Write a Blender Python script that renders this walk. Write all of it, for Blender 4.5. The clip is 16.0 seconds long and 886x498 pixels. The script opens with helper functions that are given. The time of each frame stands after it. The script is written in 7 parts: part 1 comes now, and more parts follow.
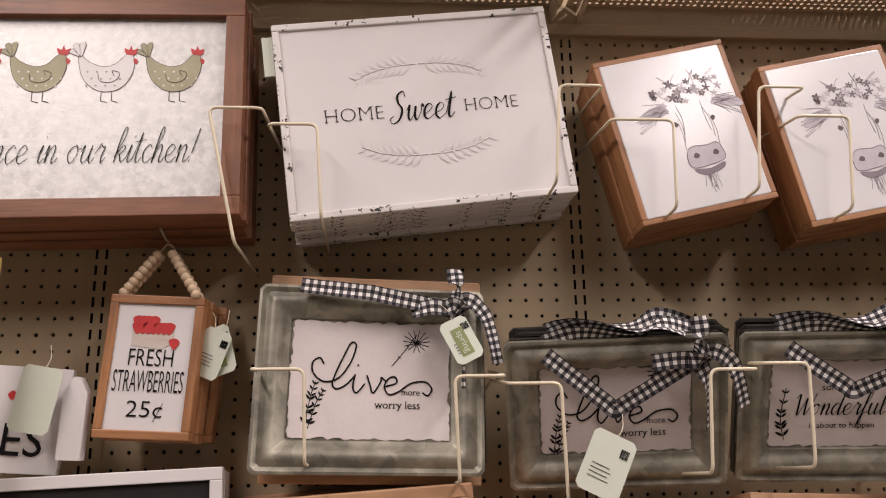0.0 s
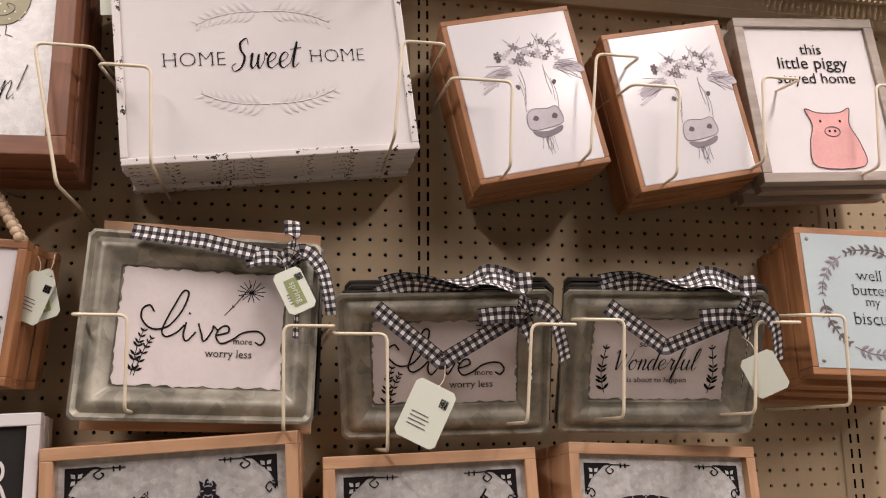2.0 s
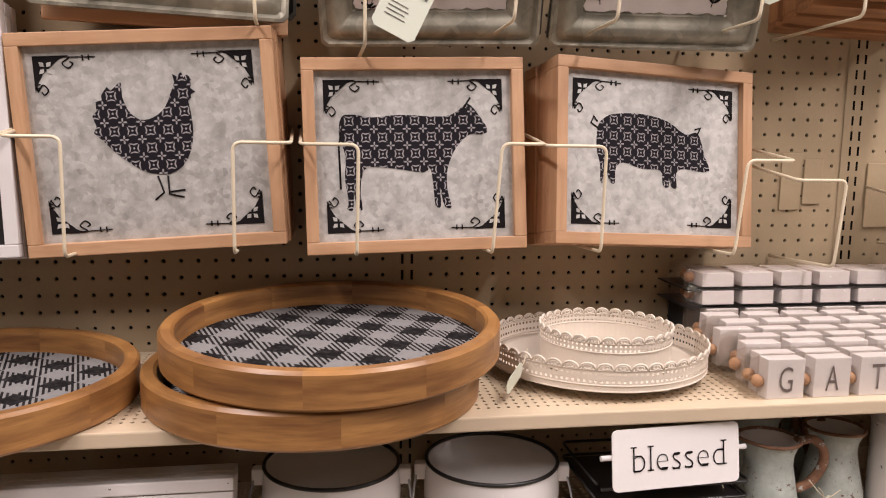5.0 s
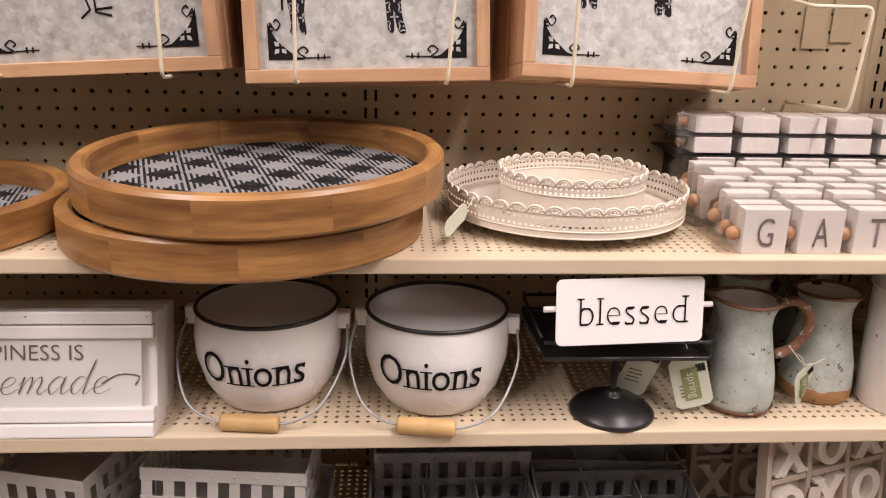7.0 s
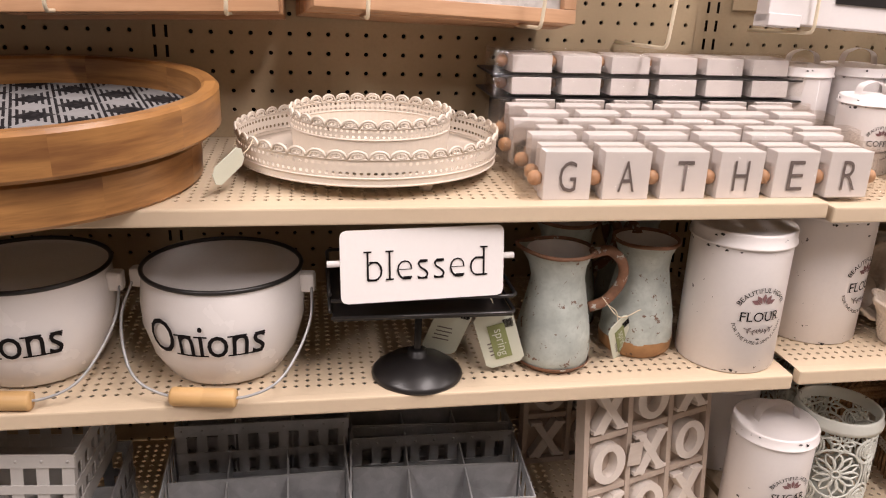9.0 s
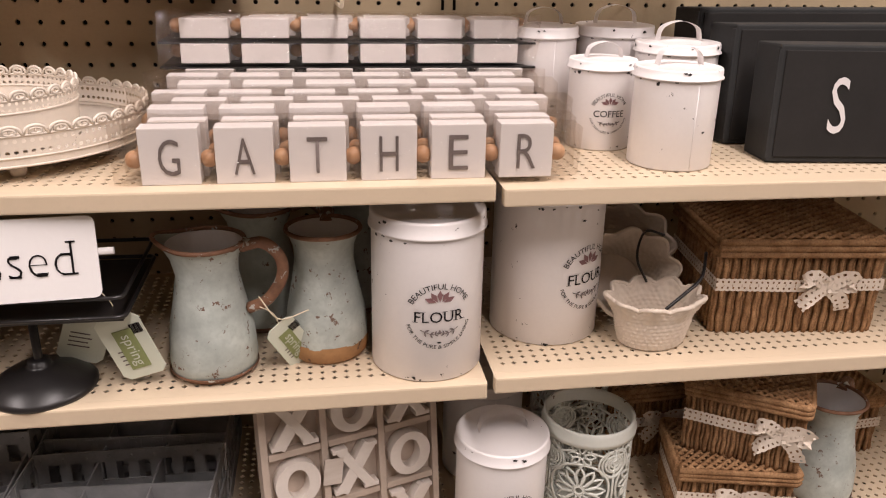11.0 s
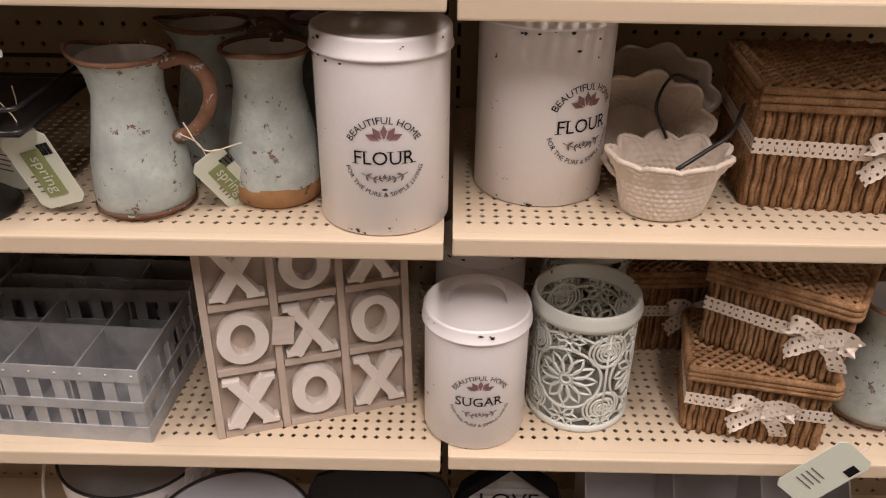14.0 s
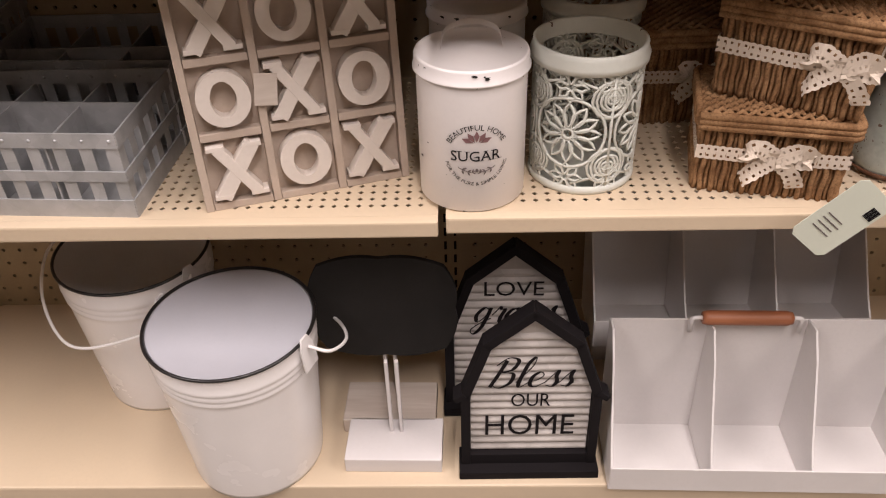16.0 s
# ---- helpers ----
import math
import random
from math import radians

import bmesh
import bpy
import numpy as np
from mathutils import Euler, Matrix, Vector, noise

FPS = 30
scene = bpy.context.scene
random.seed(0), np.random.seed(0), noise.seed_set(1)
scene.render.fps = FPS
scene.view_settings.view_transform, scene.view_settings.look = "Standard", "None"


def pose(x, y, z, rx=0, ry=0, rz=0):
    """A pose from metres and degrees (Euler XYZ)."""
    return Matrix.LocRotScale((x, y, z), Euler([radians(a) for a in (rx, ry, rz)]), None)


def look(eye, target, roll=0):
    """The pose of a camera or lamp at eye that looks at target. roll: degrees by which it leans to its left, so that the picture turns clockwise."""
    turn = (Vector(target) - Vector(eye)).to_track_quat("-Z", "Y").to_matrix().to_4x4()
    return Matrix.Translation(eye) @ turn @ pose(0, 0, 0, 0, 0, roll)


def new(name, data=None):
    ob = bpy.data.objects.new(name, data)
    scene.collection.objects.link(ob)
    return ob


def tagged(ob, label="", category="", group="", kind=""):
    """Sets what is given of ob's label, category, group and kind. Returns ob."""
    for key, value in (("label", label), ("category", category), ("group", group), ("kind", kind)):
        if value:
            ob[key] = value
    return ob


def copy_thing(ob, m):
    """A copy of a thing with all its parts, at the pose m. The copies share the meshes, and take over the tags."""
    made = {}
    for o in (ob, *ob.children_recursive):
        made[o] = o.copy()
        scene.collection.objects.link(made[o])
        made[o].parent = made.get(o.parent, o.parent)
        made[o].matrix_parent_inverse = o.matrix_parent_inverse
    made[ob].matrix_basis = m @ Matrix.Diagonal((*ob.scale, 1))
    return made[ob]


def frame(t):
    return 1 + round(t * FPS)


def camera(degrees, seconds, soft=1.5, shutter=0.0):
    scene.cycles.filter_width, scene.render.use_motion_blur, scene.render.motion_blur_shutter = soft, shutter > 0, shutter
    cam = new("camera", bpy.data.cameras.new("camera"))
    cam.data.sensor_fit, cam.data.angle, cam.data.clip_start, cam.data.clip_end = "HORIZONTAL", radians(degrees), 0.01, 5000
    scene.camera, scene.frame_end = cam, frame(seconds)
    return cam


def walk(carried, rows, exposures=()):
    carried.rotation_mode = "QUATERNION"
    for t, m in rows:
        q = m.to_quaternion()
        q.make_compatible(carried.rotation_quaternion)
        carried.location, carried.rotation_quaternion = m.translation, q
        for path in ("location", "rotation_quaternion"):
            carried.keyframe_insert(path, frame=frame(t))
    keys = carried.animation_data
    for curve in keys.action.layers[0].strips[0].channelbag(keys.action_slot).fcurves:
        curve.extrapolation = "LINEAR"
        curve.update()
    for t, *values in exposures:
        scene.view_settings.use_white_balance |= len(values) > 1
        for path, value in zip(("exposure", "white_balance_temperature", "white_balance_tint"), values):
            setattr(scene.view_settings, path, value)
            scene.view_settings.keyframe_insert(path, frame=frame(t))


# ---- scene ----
cam = camera(58.0, 16.0, 1.1)
PATH = [
    (0, (-0.316, -1.264, 1.578), (-0.172, 0.673, 2.052), -1.0),
    (0.5, (-0.29, -1.268, 1.576), (-0.102, 0.662, 2.065), -0.8),
    (1, (-0.27, -1.273, 1.577), (0.01, 0.648, 2.057), -0.9),
    (1.5, (-0.231, -1.28, 1.566), (0.075, 0.638, 2.043), -0.7),
    (2, (-0.201, -1.288, 1.558), (0.15, 0.643, 1.943), -0.4),
    (2.5, (-0.198, -1.29, 1.543), (0.161, 0.665, 1.76), 0.1),
    (3, (-0.193, -1.289, 1.518), (0.173, 0.674, 1.628), 0.4),
    (3.5, (-0.186, -1.288, 1.492), (0.179, 0.678, 1.518), 0.7),
    (4, (-0.178, -1.286, 1.446), (0.19, 0.677, 1.344), 1.0),
    (4.5, (-0.159, -1.274, 1.396), (0.18, 0.689, 1.227), 0.7),
    (5, (-0.148, -1.239, 1.386), (0.176, 0.715, 1.104), 0.9),
    (7.5, (0.075, -1.177, 1.309), (0.168, 0.722, 0.687), 1.2),
    (8, (0.111, -1.191, 1.306), (0.188, 0.697, 0.65), 1.1),
    (8.5, (0.145, -1.174, 1.304), (0.289, 0.697, 0.613), 1.3),
    (9, (0.184, -1.115, 1.287), (0.516, 0.739, 0.616), 2.3),
    (9.5, (0.233, -1.085, 1.288), (0.637, 0.744, 0.586), 1.9),
    (10, (0.367, -1.133, 1.265), (0.79, 0.705, 0.6), 1.6),
    (12.5, (0.723, -0.91, 1.266), (0.752, 0.908, 0.434), 0.8),
    (13, (0.731, -0.932, 1.254), (0.745, 0.882, 0.412), 1.2),
    (13.5, (0.748, -0.95, 1.211), (0.738, 0.857, 0.354), 1.1),
    (14, (0.762, -0.957, 1.174), (0.747, 0.788, 0.198), 0.8),
    (14.5, (0.77, -0.964, 1.159), (0.749, 0.746, 0.122), 0.2),
    (15, (0.772, -0.968, 1.137), (0.732, 0.71, 0.05), -0.6),
    (15.5, (0.78, -0.977, 1.099), (0.728, 0.661, -0.048), -1.6),
    (16, (0.782, -0.993, 1.03), (0.731, 0.614, -0.16), -1.8),
]
walk(cam, [(t, look(eye, target, roll)) for t, eye, target, roll in PATH],
     [(0, -0.22), (2, -0.12), (3.5, 0.26), (5, 0.22), (7.5, 0.4), (10, 0.36), (12.5, 0.0), (14, 0.1), (16, 0.26)])

# ---- light ----
world = bpy.data.worlds.new("world")
scene.world = world
world.use_nodes = True
world.node_tree.nodes["Background"].inputs[0].default_value = (0.9, 0.82, 0.75, 1)
world.node_tree.nodes["Background"].inputs[1].default_value = 0.02


def lamp(x, y, z, sx, sy, watts):
    data = bpy.data.lights.new("ceiling_lamp", "AREA")
    data.shape, data.size, data.size_y = "RECTANGLE", sx, sy
    data.energy, data.color = watts, (1.0, 0.885, 0.865)
    ob = new("ceiling_lamp", data)
    ob.matrix_world = pose(x, y, z)
    return ob


for row_x in (-1.6, 1.15, 3.9):
    lamp(row_x, -1.75, 3.52, 0.3, 2.8, 106)


# ---- materials ----
def ramp_mix(nt, fac, a, b):
    n = nt.nodes.new("ShaderNodeMix")
    n.data_type = "RGBA"
    for sock, v in ((n.inputs[0], fac), (n.inputs[6], a), (n.inputs[7], b)):
        if hasattr(v, "is_linked"):
            nt.links.new(v, sock)
        elif isinstance(v, (int, float)):
            sock.default_value = v
        else:
            sock.default_value = (*v, 1)
    return n.outputs[2]


def maths(nt, op, a, b=0.0, c=None):
    n = nt.nodes.new("ShaderNodeMath")
    n.operation = op
    for k, v in enumerate((a, b) if c is None else (a, b, c)):
        if hasattr(v, "is_linked"):
            nt.links.new(v, n.inputs[k])
        else:
            n.inputs[k].default_value = v
    return n.outputs[0]


def noise_of(nt, vec, scale, detail=4.0, rough=0.55):
    n = nt.nodes.new("ShaderNodeTexNoise")
    n.inputs["Scale"].default_value, n.inputs["Detail"].default_value, n.inputs["Roughness"].default_value = scale, detail, rough
    nt.links.new(vec, n.inputs["Vector"])
    return n.outputs["Fac"]


def ramp(nt, fac, lo, hi):
    n = nt.nodes.new("ShaderNodeMapRange")
    nt.links.new(fac, n.inputs[0])
    n.inputs[1].default_value, n.inputs[2].default_value = lo, hi
    return n.outputs[0]


def base_material(name, rough=0.5, metal=0.0):
    m = bpy.data.materials.new(name)
    m.use_nodes = True
    nt = m.node_tree
    p = nt.nodes["Principled BSDF"]
    p.inputs["Roughness"].default_value, p.inputs["Metallic"].default_value = rough, metal
    co = nt.nodes.new("ShaderNodeTexCoord")
    return m, nt, p, co


def bump(nt, p, height, strength=0.3, dist=0.001):
    b = nt.nodes.new("ShaderNodeBump")
    b.inputs["Strength"].default_value, b.inputs["Distance"].default_value = strength, dist
    nt.links.new(height, b.inputs["Height"])
    nt.links.new(b.outputs[0], p.inputs["Normal"])


def paint(name, col, rough=0.45, metal=0.0, vary=0.12, fine=220, coarse=14, chips=None, chip_level=0.69, chip_scale=45, relief=0.15):
    """A painted or plain surface with grain, broad mottling and, if asked, chipped spots."""
    m, nt, p, co = base_material(name, rough, metal)
    v = co.outputs["Object"]
    n1, n2 = noise_of(nt, v, coarse), noise_of(nt, v, fine, 2)
    dark = tuple(c * (1 - 2 * vary) for c in col)
    c = ramp_mix(nt, ramp(nt, n1, 0.3, 0.75), col, dark)
    c = ramp_mix(nt, maths(nt, "MULTIPLY", ramp(nt, n2, 0.45, 0.8), 0.5), c, dark)
    if chips:
        n3 = noise_of(nt, v, chip_scale, 5, 0.65)
        n4 = noise_of(nt, v, chip_scale * 0.3, 1)
        mask = maths(nt, "MULTIPLY", maths(nt, "GREATER_THAN", n3, chip_level - 0.08), maths(nt, "GREATER_THAN", n4, 0.52))
        c = ramp_mix(nt, mask, c, chips)
    nt.links.new(c, p.inputs["Base Color"])
    nt.links.new(maths(nt, "MULTIPLY_ADD", n1, 0.2, rough - 0.1), p.inputs["Roughness"])
    bump(nt, p, n2, relief, 0.0006)
    return m


def wood(name, col, dark, axis=0, scale=1.0, rough=0.5):
    m, nt, p, co = base_material(name, rough)
    mp = nt.nodes.new("ShaderNodeMapping")
    st = [38 * scale] * 3
    for a in (axis if isinstance(axis, tuple) else (axis,)):
        st[a] = 3.5 * scale
    mp.inputs["Scale"].default_value = st
    add = nt.nodes.new("ShaderNodeVectorMath")
    info = nt.nodes.new("ShaderNodeObjectInfo")
    nt.links.new(co.outputs["Object"], add.inputs[0])
    nt.links.new(info.outputs["Random"], add.inputs[1])
    nt.links.new(add.outputs[0], mp.inputs["Vector"])
    n1 = noise_of(nt, mp.outputs[0], 1.6, 6, 0.6)
    n2 = noise_of(nt, mp.outputs[0], 6.0, 3, 0.6)
    n3 = noise_of(nt, co.outputs["Object"], 9, 2)
    c = ramp_mix(nt, ramp(nt, n1, 0.32, 0.7), col, dark)
    c = ramp_mix(nt, maths(nt, "MULTIPLY", ramp(nt, n2, 0.5, 0.75), 0.5), c, dark)
    c = ramp_mix(nt, maths(nt, "MULTIPLY", ramp(nt, n3, 0.5, 0.8), 0.5), c, tuple(x * 0.55 for x in dark))
    nt.links.new(c, p.inputs["Base Color"])
    bump(nt, p, n2, 0.25, 0.0008)
    return m


def galvanised(name, col, dark, rough=0.38, metal=0.85, scale=26, spangle=0.16):
    m, nt, p, co = base_material(name, rough, metal)
    v = co.outputs["Object"]
    vo = nt.nodes.new("ShaderNodeTexVoronoi")
    vo.inputs["Scale"].default_value = scale * 2.2
    nt.links.new(v, vo.inputs["Vector"])
    sep = nt.nodes.new("ShaderNodeSeparateColor")
    nt.links.new(vo.outputs["Color"], sep.inputs[0])
    n1, n2 = noise_of(nt, v, scale), noise_of(nt, v, scale * 9, 3)
    f = maths(nt, "MULTIPLY_ADD", sep.outputs[0], spangle, maths(nt, "MULTIPLY", n1, 1 - spangle))
    c = ramp_mix(nt, ramp(nt, f, 0.25, 0.75), dark, col)
    nt.links.new(c, p.inputs["Base Color"])
    nt.links.new(maths(nt, "MULTIPLY_ADD", f, 0.3, rough - 0.12), p.inputs["Roughness"])
    bump(nt, p, maths(nt, "ADD", n2, f), 0.25, 0.0008)
    return m


def uv_checks(name, light, dark, mid, hatch=False, use_object=False, size=1.0, rough=0.8):
    """Gingham or buffalo check; object or ribbon coordinates, in cells of one unit."""
    m, nt, p, co = base_material(name, rough)
    sp = nt.nodes.new("ShaderNodeSeparateXYZ")
    nt.links.new(co.outputs["Object" if use_object else "UV"], sp.inputs[0])
    u, v = maths(nt, "MULTIPLY", sp.outputs[0], size), maths(nt, "MULTIPLY", sp.outputs[1], size)
    a = maths(nt, "LESS_THAN", maths(nt, "FRACT", u), 0.5)
    b = maths(nt, "LESS_THAN", maths(nt, "FRACT", v), 0.5)
    both, one = maths(nt, "MULTIPLY", a, b), maths(nt, "ABSOLUTE", maths(nt, "SUBTRACT", a, b))
    if hatch:
        h = maths(nt, "LESS_THAN", maths(nt, "FRACT", maths(nt, "MULTIPLY", maths(nt, "ADD", u, v), 7.0)), 0.5)
        c = ramp_mix(nt, maths(nt, "MULTIPLY", one, h), light, dark)
    else:
        c = ramp_mix(nt, one, light, mid)
    c = ramp_mix(nt, both, c, dark)
    n = noise_of(nt, co.outputs["Object"], 400 if not hatch else 130, 3)
    c = ramp_mix(nt, maths(nt, "MULTIPLY", ramp(nt, n, 0.45, 0.75), 0.25), c, tuple(0.5 * (x + y) for x, y in zip(mid, dark)))
    nt.links.new(c, p.inputs["Base Color"])
    bump(nt, p, n, 0.3, 0.0006)
    p.inputs["Specular IOR Level"].default_value = 0.12
    return m


def damask(name):
    """Black with small pale scrolls and diamonds, for the printed animals."""
    m, nt, p, co = base_material(name, 0.7)
    sp = nt.nodes.new("ShaderNodeSeparateXYZ")
    nt.links.new(co.outputs["Object"], sp.inputs[0])
    masks = []
    for shift in (0.0, 0.5):
        u, v = (maths(nt, "SUBTRACT", maths(nt, "FRACT", maths(nt, "MULTIPLY_ADD", o, 1 / 0.023, shift)), 0.5) for o in (sp.outputs[0], sp.outputs[2]))
        r = maths(nt, "SQRT", maths(nt, "MULTIPLY_ADD", u, u, maths(nt, "MULTIPLY", v, v)))
        turn = maths(nt, "ARCTAN2", v, u)
        c2 = maths(nt, "ABSOLUTE", maths(nt, "COSINE", maths(nt, "MULTIPLY", turn, 2.0)))
        if shift:
            curl = maths(nt, "ABSOLUTE", maths(nt, "SUBTRACT", r, maths(nt, "MULTIPLY_ADD", c2, -0.15, 0.36)))
            masks.append(maths(nt, "MULTIPLY", maths(nt, "LESS_THAN", curl, 0.045), maths(nt, "GREATER_THAN", c2, 0.18)))
            masks.append(maths(nt, "LESS_THAN", r, 0.06))
        else:
            petal = maths(nt, "MULTIPLY", maths(nt, "POWER", c2, 2.0), 0.25)
            masks.append(maths(nt, "MULTIPLY", maths(nt, "LESS_THAN", r, petal), maths(nt, "GREATER_THAN", r, 0.045)))
    f = maths(nt, "MAXIMUM", maths(nt, "MAXIMUM", masks[0], masks[1]), masks[2])
    n = noise_of(nt, co.outputs["Object"], 300, 2)
    c = ramp_mix(nt, maths(nt, "MULTIPLY", f, 0.7), (0.008, 0.006, 0.01), (0.46, 0.43, 0.44))
    c = ramp_mix(nt, maths(nt, "MULTIPLY", n, 0.1), c, (0.06, 0.06, 0.06))
    nt.links.new(c, p.inputs["Base Color"])
    return m


def weave(name, col, dark, scale=1.0):
    """Twisted seagrass strands: slanted ridges, row over row."""
    m, nt, p, co = base_material(name, 0.75)
    n1, n2 = noise_of(nt, co.outputs["Object"], 60 * scale, 4), noise_of(nt, co.outputs["Object"], 420 * scale, 3)
    c = ramp_mix(nt, ramp(nt, n1, 0.3, 0.7), col, dark)
    c = ramp_mix(nt, maths(nt, "MULTIPLY", ramp(nt, n2, 0.45, 0.7), 0.6), c, tuple(x * 0.5 for x in dark))
    nt.links.new(c, p.inputs["Base Color"])
    bump(nt, p, n2, 0.5, 0.001)
    return m


def clear_film(name):
    m, nt, p, co = base_material(name, 0.08)
    out = nt.nodes["Material Output"]
    tr, gl, mx = nt.nodes.new("ShaderNodeBsdfTransparent"), nt.nodes.new("ShaderNodeBsdfGlossy"), nt.nodes.new("ShaderNodeMixShader")
    tr.inputs[0].default_value = (0.97, 0.95, 0.93, 1)
    gl.inputs["Roughness"].default_value = 0.12
    n = noise_of(nt, co.outputs["Object"], 90, 3)
    b = nt.nodes.new("ShaderNodeBump")
    b.inputs["Strength"].default_value, b.inputs["Distance"].default_value = 1.0, 0.006
    nt.links.new(n, b.inputs["Height"])
    nt.links.new(b.outputs[0], gl.inputs["Normal"])
    mx.inputs[0].default_value = 0.09
    nt.links.new(tr.outputs[0], mx.inputs[1])
    nt.links.new(gl.outputs[0], mx.inputs[2])
    nt.links.new(mx.outputs[0], out.inputs[0])
    return m


CREAM = paint("almond_enamel", (0.62, 0.5, 0.36), 0.42, vary=0.05, coarse=5, relief=0.08)
PEG = paint("almond_hardboard", (0.44, 0.345, 0.225), 0.55, vary=0.09, coarse=6, relief=0.12)
# near-black that stands for the shade in the hollow behind the pegboard
DARK = paint("hollow_shade", (0.02, 0.016, 0.013), 0.9)
WIRE = paint("ivory_wire", (0.72, 0.63, 0.47), 0.35, vary=0.04)
WHITE = paint("white_board", (0.68, 0.645, 0.64), 0.5, vary=0.03, relief=0.08)
WHITE_CHIP = paint("chipped_white_enamel", (0.8, 0.76, 0.75), 0.34, vary=0.03, chips=(0.05, 0.035, 0.03), chip_level=0.76, chip_scale=95)
WHITE_WORN = paint("distressed_white_edge", (0.7, 0.665, 0.64), 0.45, vary=0.04, chips=(0.02, 0.015, 0.012), chip_level=0.64, chip_scale=105)
WHITE_ENAMEL = paint("white_enamel", (0.8, 0.77, 0.76), 0.25, vary=0.02)
GREY_INSIDE = paint("grey_enamel", (0.7, 0.67, 0.66), 0.35, vary=0.06)
CADDY_WHITE = paint("worn_white_sheet_metal", (0.67, 0.64, 0.63), 0.45, vary=0.05, coarse=9)
GLOSS_WHITE = paint("glossy_white_panel", (0.68, 0.66, 0.67), 0.22, vary=0.02, relief=0.02)
BLACK = paint("black_ink", (0.01, 0.008, 0.009), 0.8)
BLACK_METAL = paint("black_metal", (0.015, 0.013, 0.013), 0.35, vary=0.1)
GREY_INK = paint("grey_ink", (0.16, 0.13, 0.125), 0.7)
SOFT_INK = paint("pencil_grey", (0.28, 0.24, 0.27), 0.8)
PALE_INK = paint("pale_wash", (0.56, 0.52, 0.56), 0.8)
RED = paint("red_print", (0.55, 0.03, 0.03), 0.6)
PINK = paint("pink_print", (0.75, 0.38, 0.36), 0.7)
OLIVE = paint("sage_print", (0.4, 0.37, 0.24), 0.7)
BROWN_WOOD = wood("walnut_stained_wood", (0.26, 0.1, 0.045), (0.12, 0.045, 0.02))
BROWN_WOOD_V = wood("walnut_stained_wood_upright", (0.26, 0.1, 0.045), (0.12, 0.045, 0.02), 2)
HONEY = wood("honey_wood", (0.42, 0.2, 0.085), (0.22, 0.09, 0.035))
HONEY_V = wood("honey_wood_upright", (0.42, 0.2, 0.085), (0.22, 0.09, 0.035), 2)
PINE = wood("pale_pine", (0.56, 0.34, 0.2), (0.42, 0.23, 0.12))
PINE_V = wood("pale_pine_upright", (0.56, 0.34, 0.2), (0.42, 0.23, 0.12), 2)
ACACIA = wood("acacia_wood", (0.43, 0.215, 0.07), (0.15, 0.06, 0.02), (0, 1), 0.9, 0.35)
BEAD = wood("wooden_bead", (0.55, 0.33, 0.18), (0.4, 0.2, 0.1), 2)
PALE_BEAD = wood("pale_wooden_bead", (0.68, 0.52, 0.36), (0.55, 0.4, 0.26), 2)
HANDLE_WOOD = wood("beech_handle", (0.62, 0.4, 0.18), (0.5, 0.3, 0.12), 0)
TERRA_HANDLE = wood("red_brown_handle", (0.35, 0.13, 0.06), (0.22, 0.07, 0.03), 0)
GREYWOOD = wood("grey_washed_wood", (0.38, 0.32, 0.27), (0.26, 0.21, 0.17))
WASHED = wood("whitewashed_wood", (0.6, 0.53, 0.47), (0.48, 0.4, 0.34))
ZINC = galvanised("zinc_tray", (0.44, 0.41, 0.33), (0.11, 0.104, 0.082), 0.45, 0.6, 20)
# same zinc, darkened: the shade inside the stacks is put into the colour
ZINC_SHADED = galvanised("stack_shaded_zinc_tray", (0.1, 0.095, 0.085), (0.03, 0.028, 0.025), 0.35, 0.75, 14)
ZINC_PALE = galvanised("pale_galvanised_sheet", (0.64, 0.63, 0.61), (0.38, 0.37, 0.355), 0.5, 0.45, 60, 0.24)
ZINC_CRATE = galvanised("galvanised_crate", (0.5, 0.5, 0.51), (0.32, 0.325, 0.33), 0.45, 0.4, 30)
DISTRESS_PAPER = paint("pale_pink_print", (0.7, 0.63, 0.61), 0.7, vary=0.06)
GINGHAM = uv_checks("gingham_cloth", (0.75, 0.73, 0.7), (0.02, 0.018, 0.02), (0.13, 0.12, 0.125))
PLAID = uv_checks("buffalo_plaid", (0.22, 0.215, 0.215), (0.008, 0.007, 0.008), (0.22, 0.215, 0.215), True, True, 15.5)
DAMASK = damask("damask_print")
TAG_GREEN = paint("sage_tag_card", (0.62, 0.65, 0.55), 0.6, vary=0.03)
TAG_DARK = paint("olive_tag_band", (0.26, 0.3, 0.12), 0.6)
SEAGRASS = weave("seagrass", (0.42, 0.245, 0.125), (0.19, 0.095, 0.042))
CROCHET = paint("cream_crochet", (0.68, 0.58, 0.48), 0.85, vary=0.1, fine=160, relief=0.6)
LACE = paint("ecru_lace", (0.7, 0.6, 0.5), 0.85, vary=0.08, fine=300, relief=0.5)
LACE_METAL = paint("antique_white_metal", (0.72, 0.64, 0.55), 0.5, vary=0.06, chips=(0.3, 0.24, 0.19), chip_level=0.76)
SEAFOAM = paint("pale_seafoam_metal", (0.66, 0.67, 0.61), 0.5, vary=0.06, chips=(0.12, 0.07, 0.04), chip_level=0.74)
JUG_BLUE = paint("weathered_blue_glaze", (0.5, 0.54, 0.5), 0.6, vary=0.2, coarse=30, fine=160, chips=(0.16, 0.1, 0.07), chip_level=0.69, chip_scale=130, relief=0.5)
RUST = paint("rust_rim", (0.26, 0.125, 0.07), 0.7, vary=0.25, coarse=60, relief=0.5, chips=(0.42, 0.4, 0.36), chip_level=0.66, chip_scale=120)
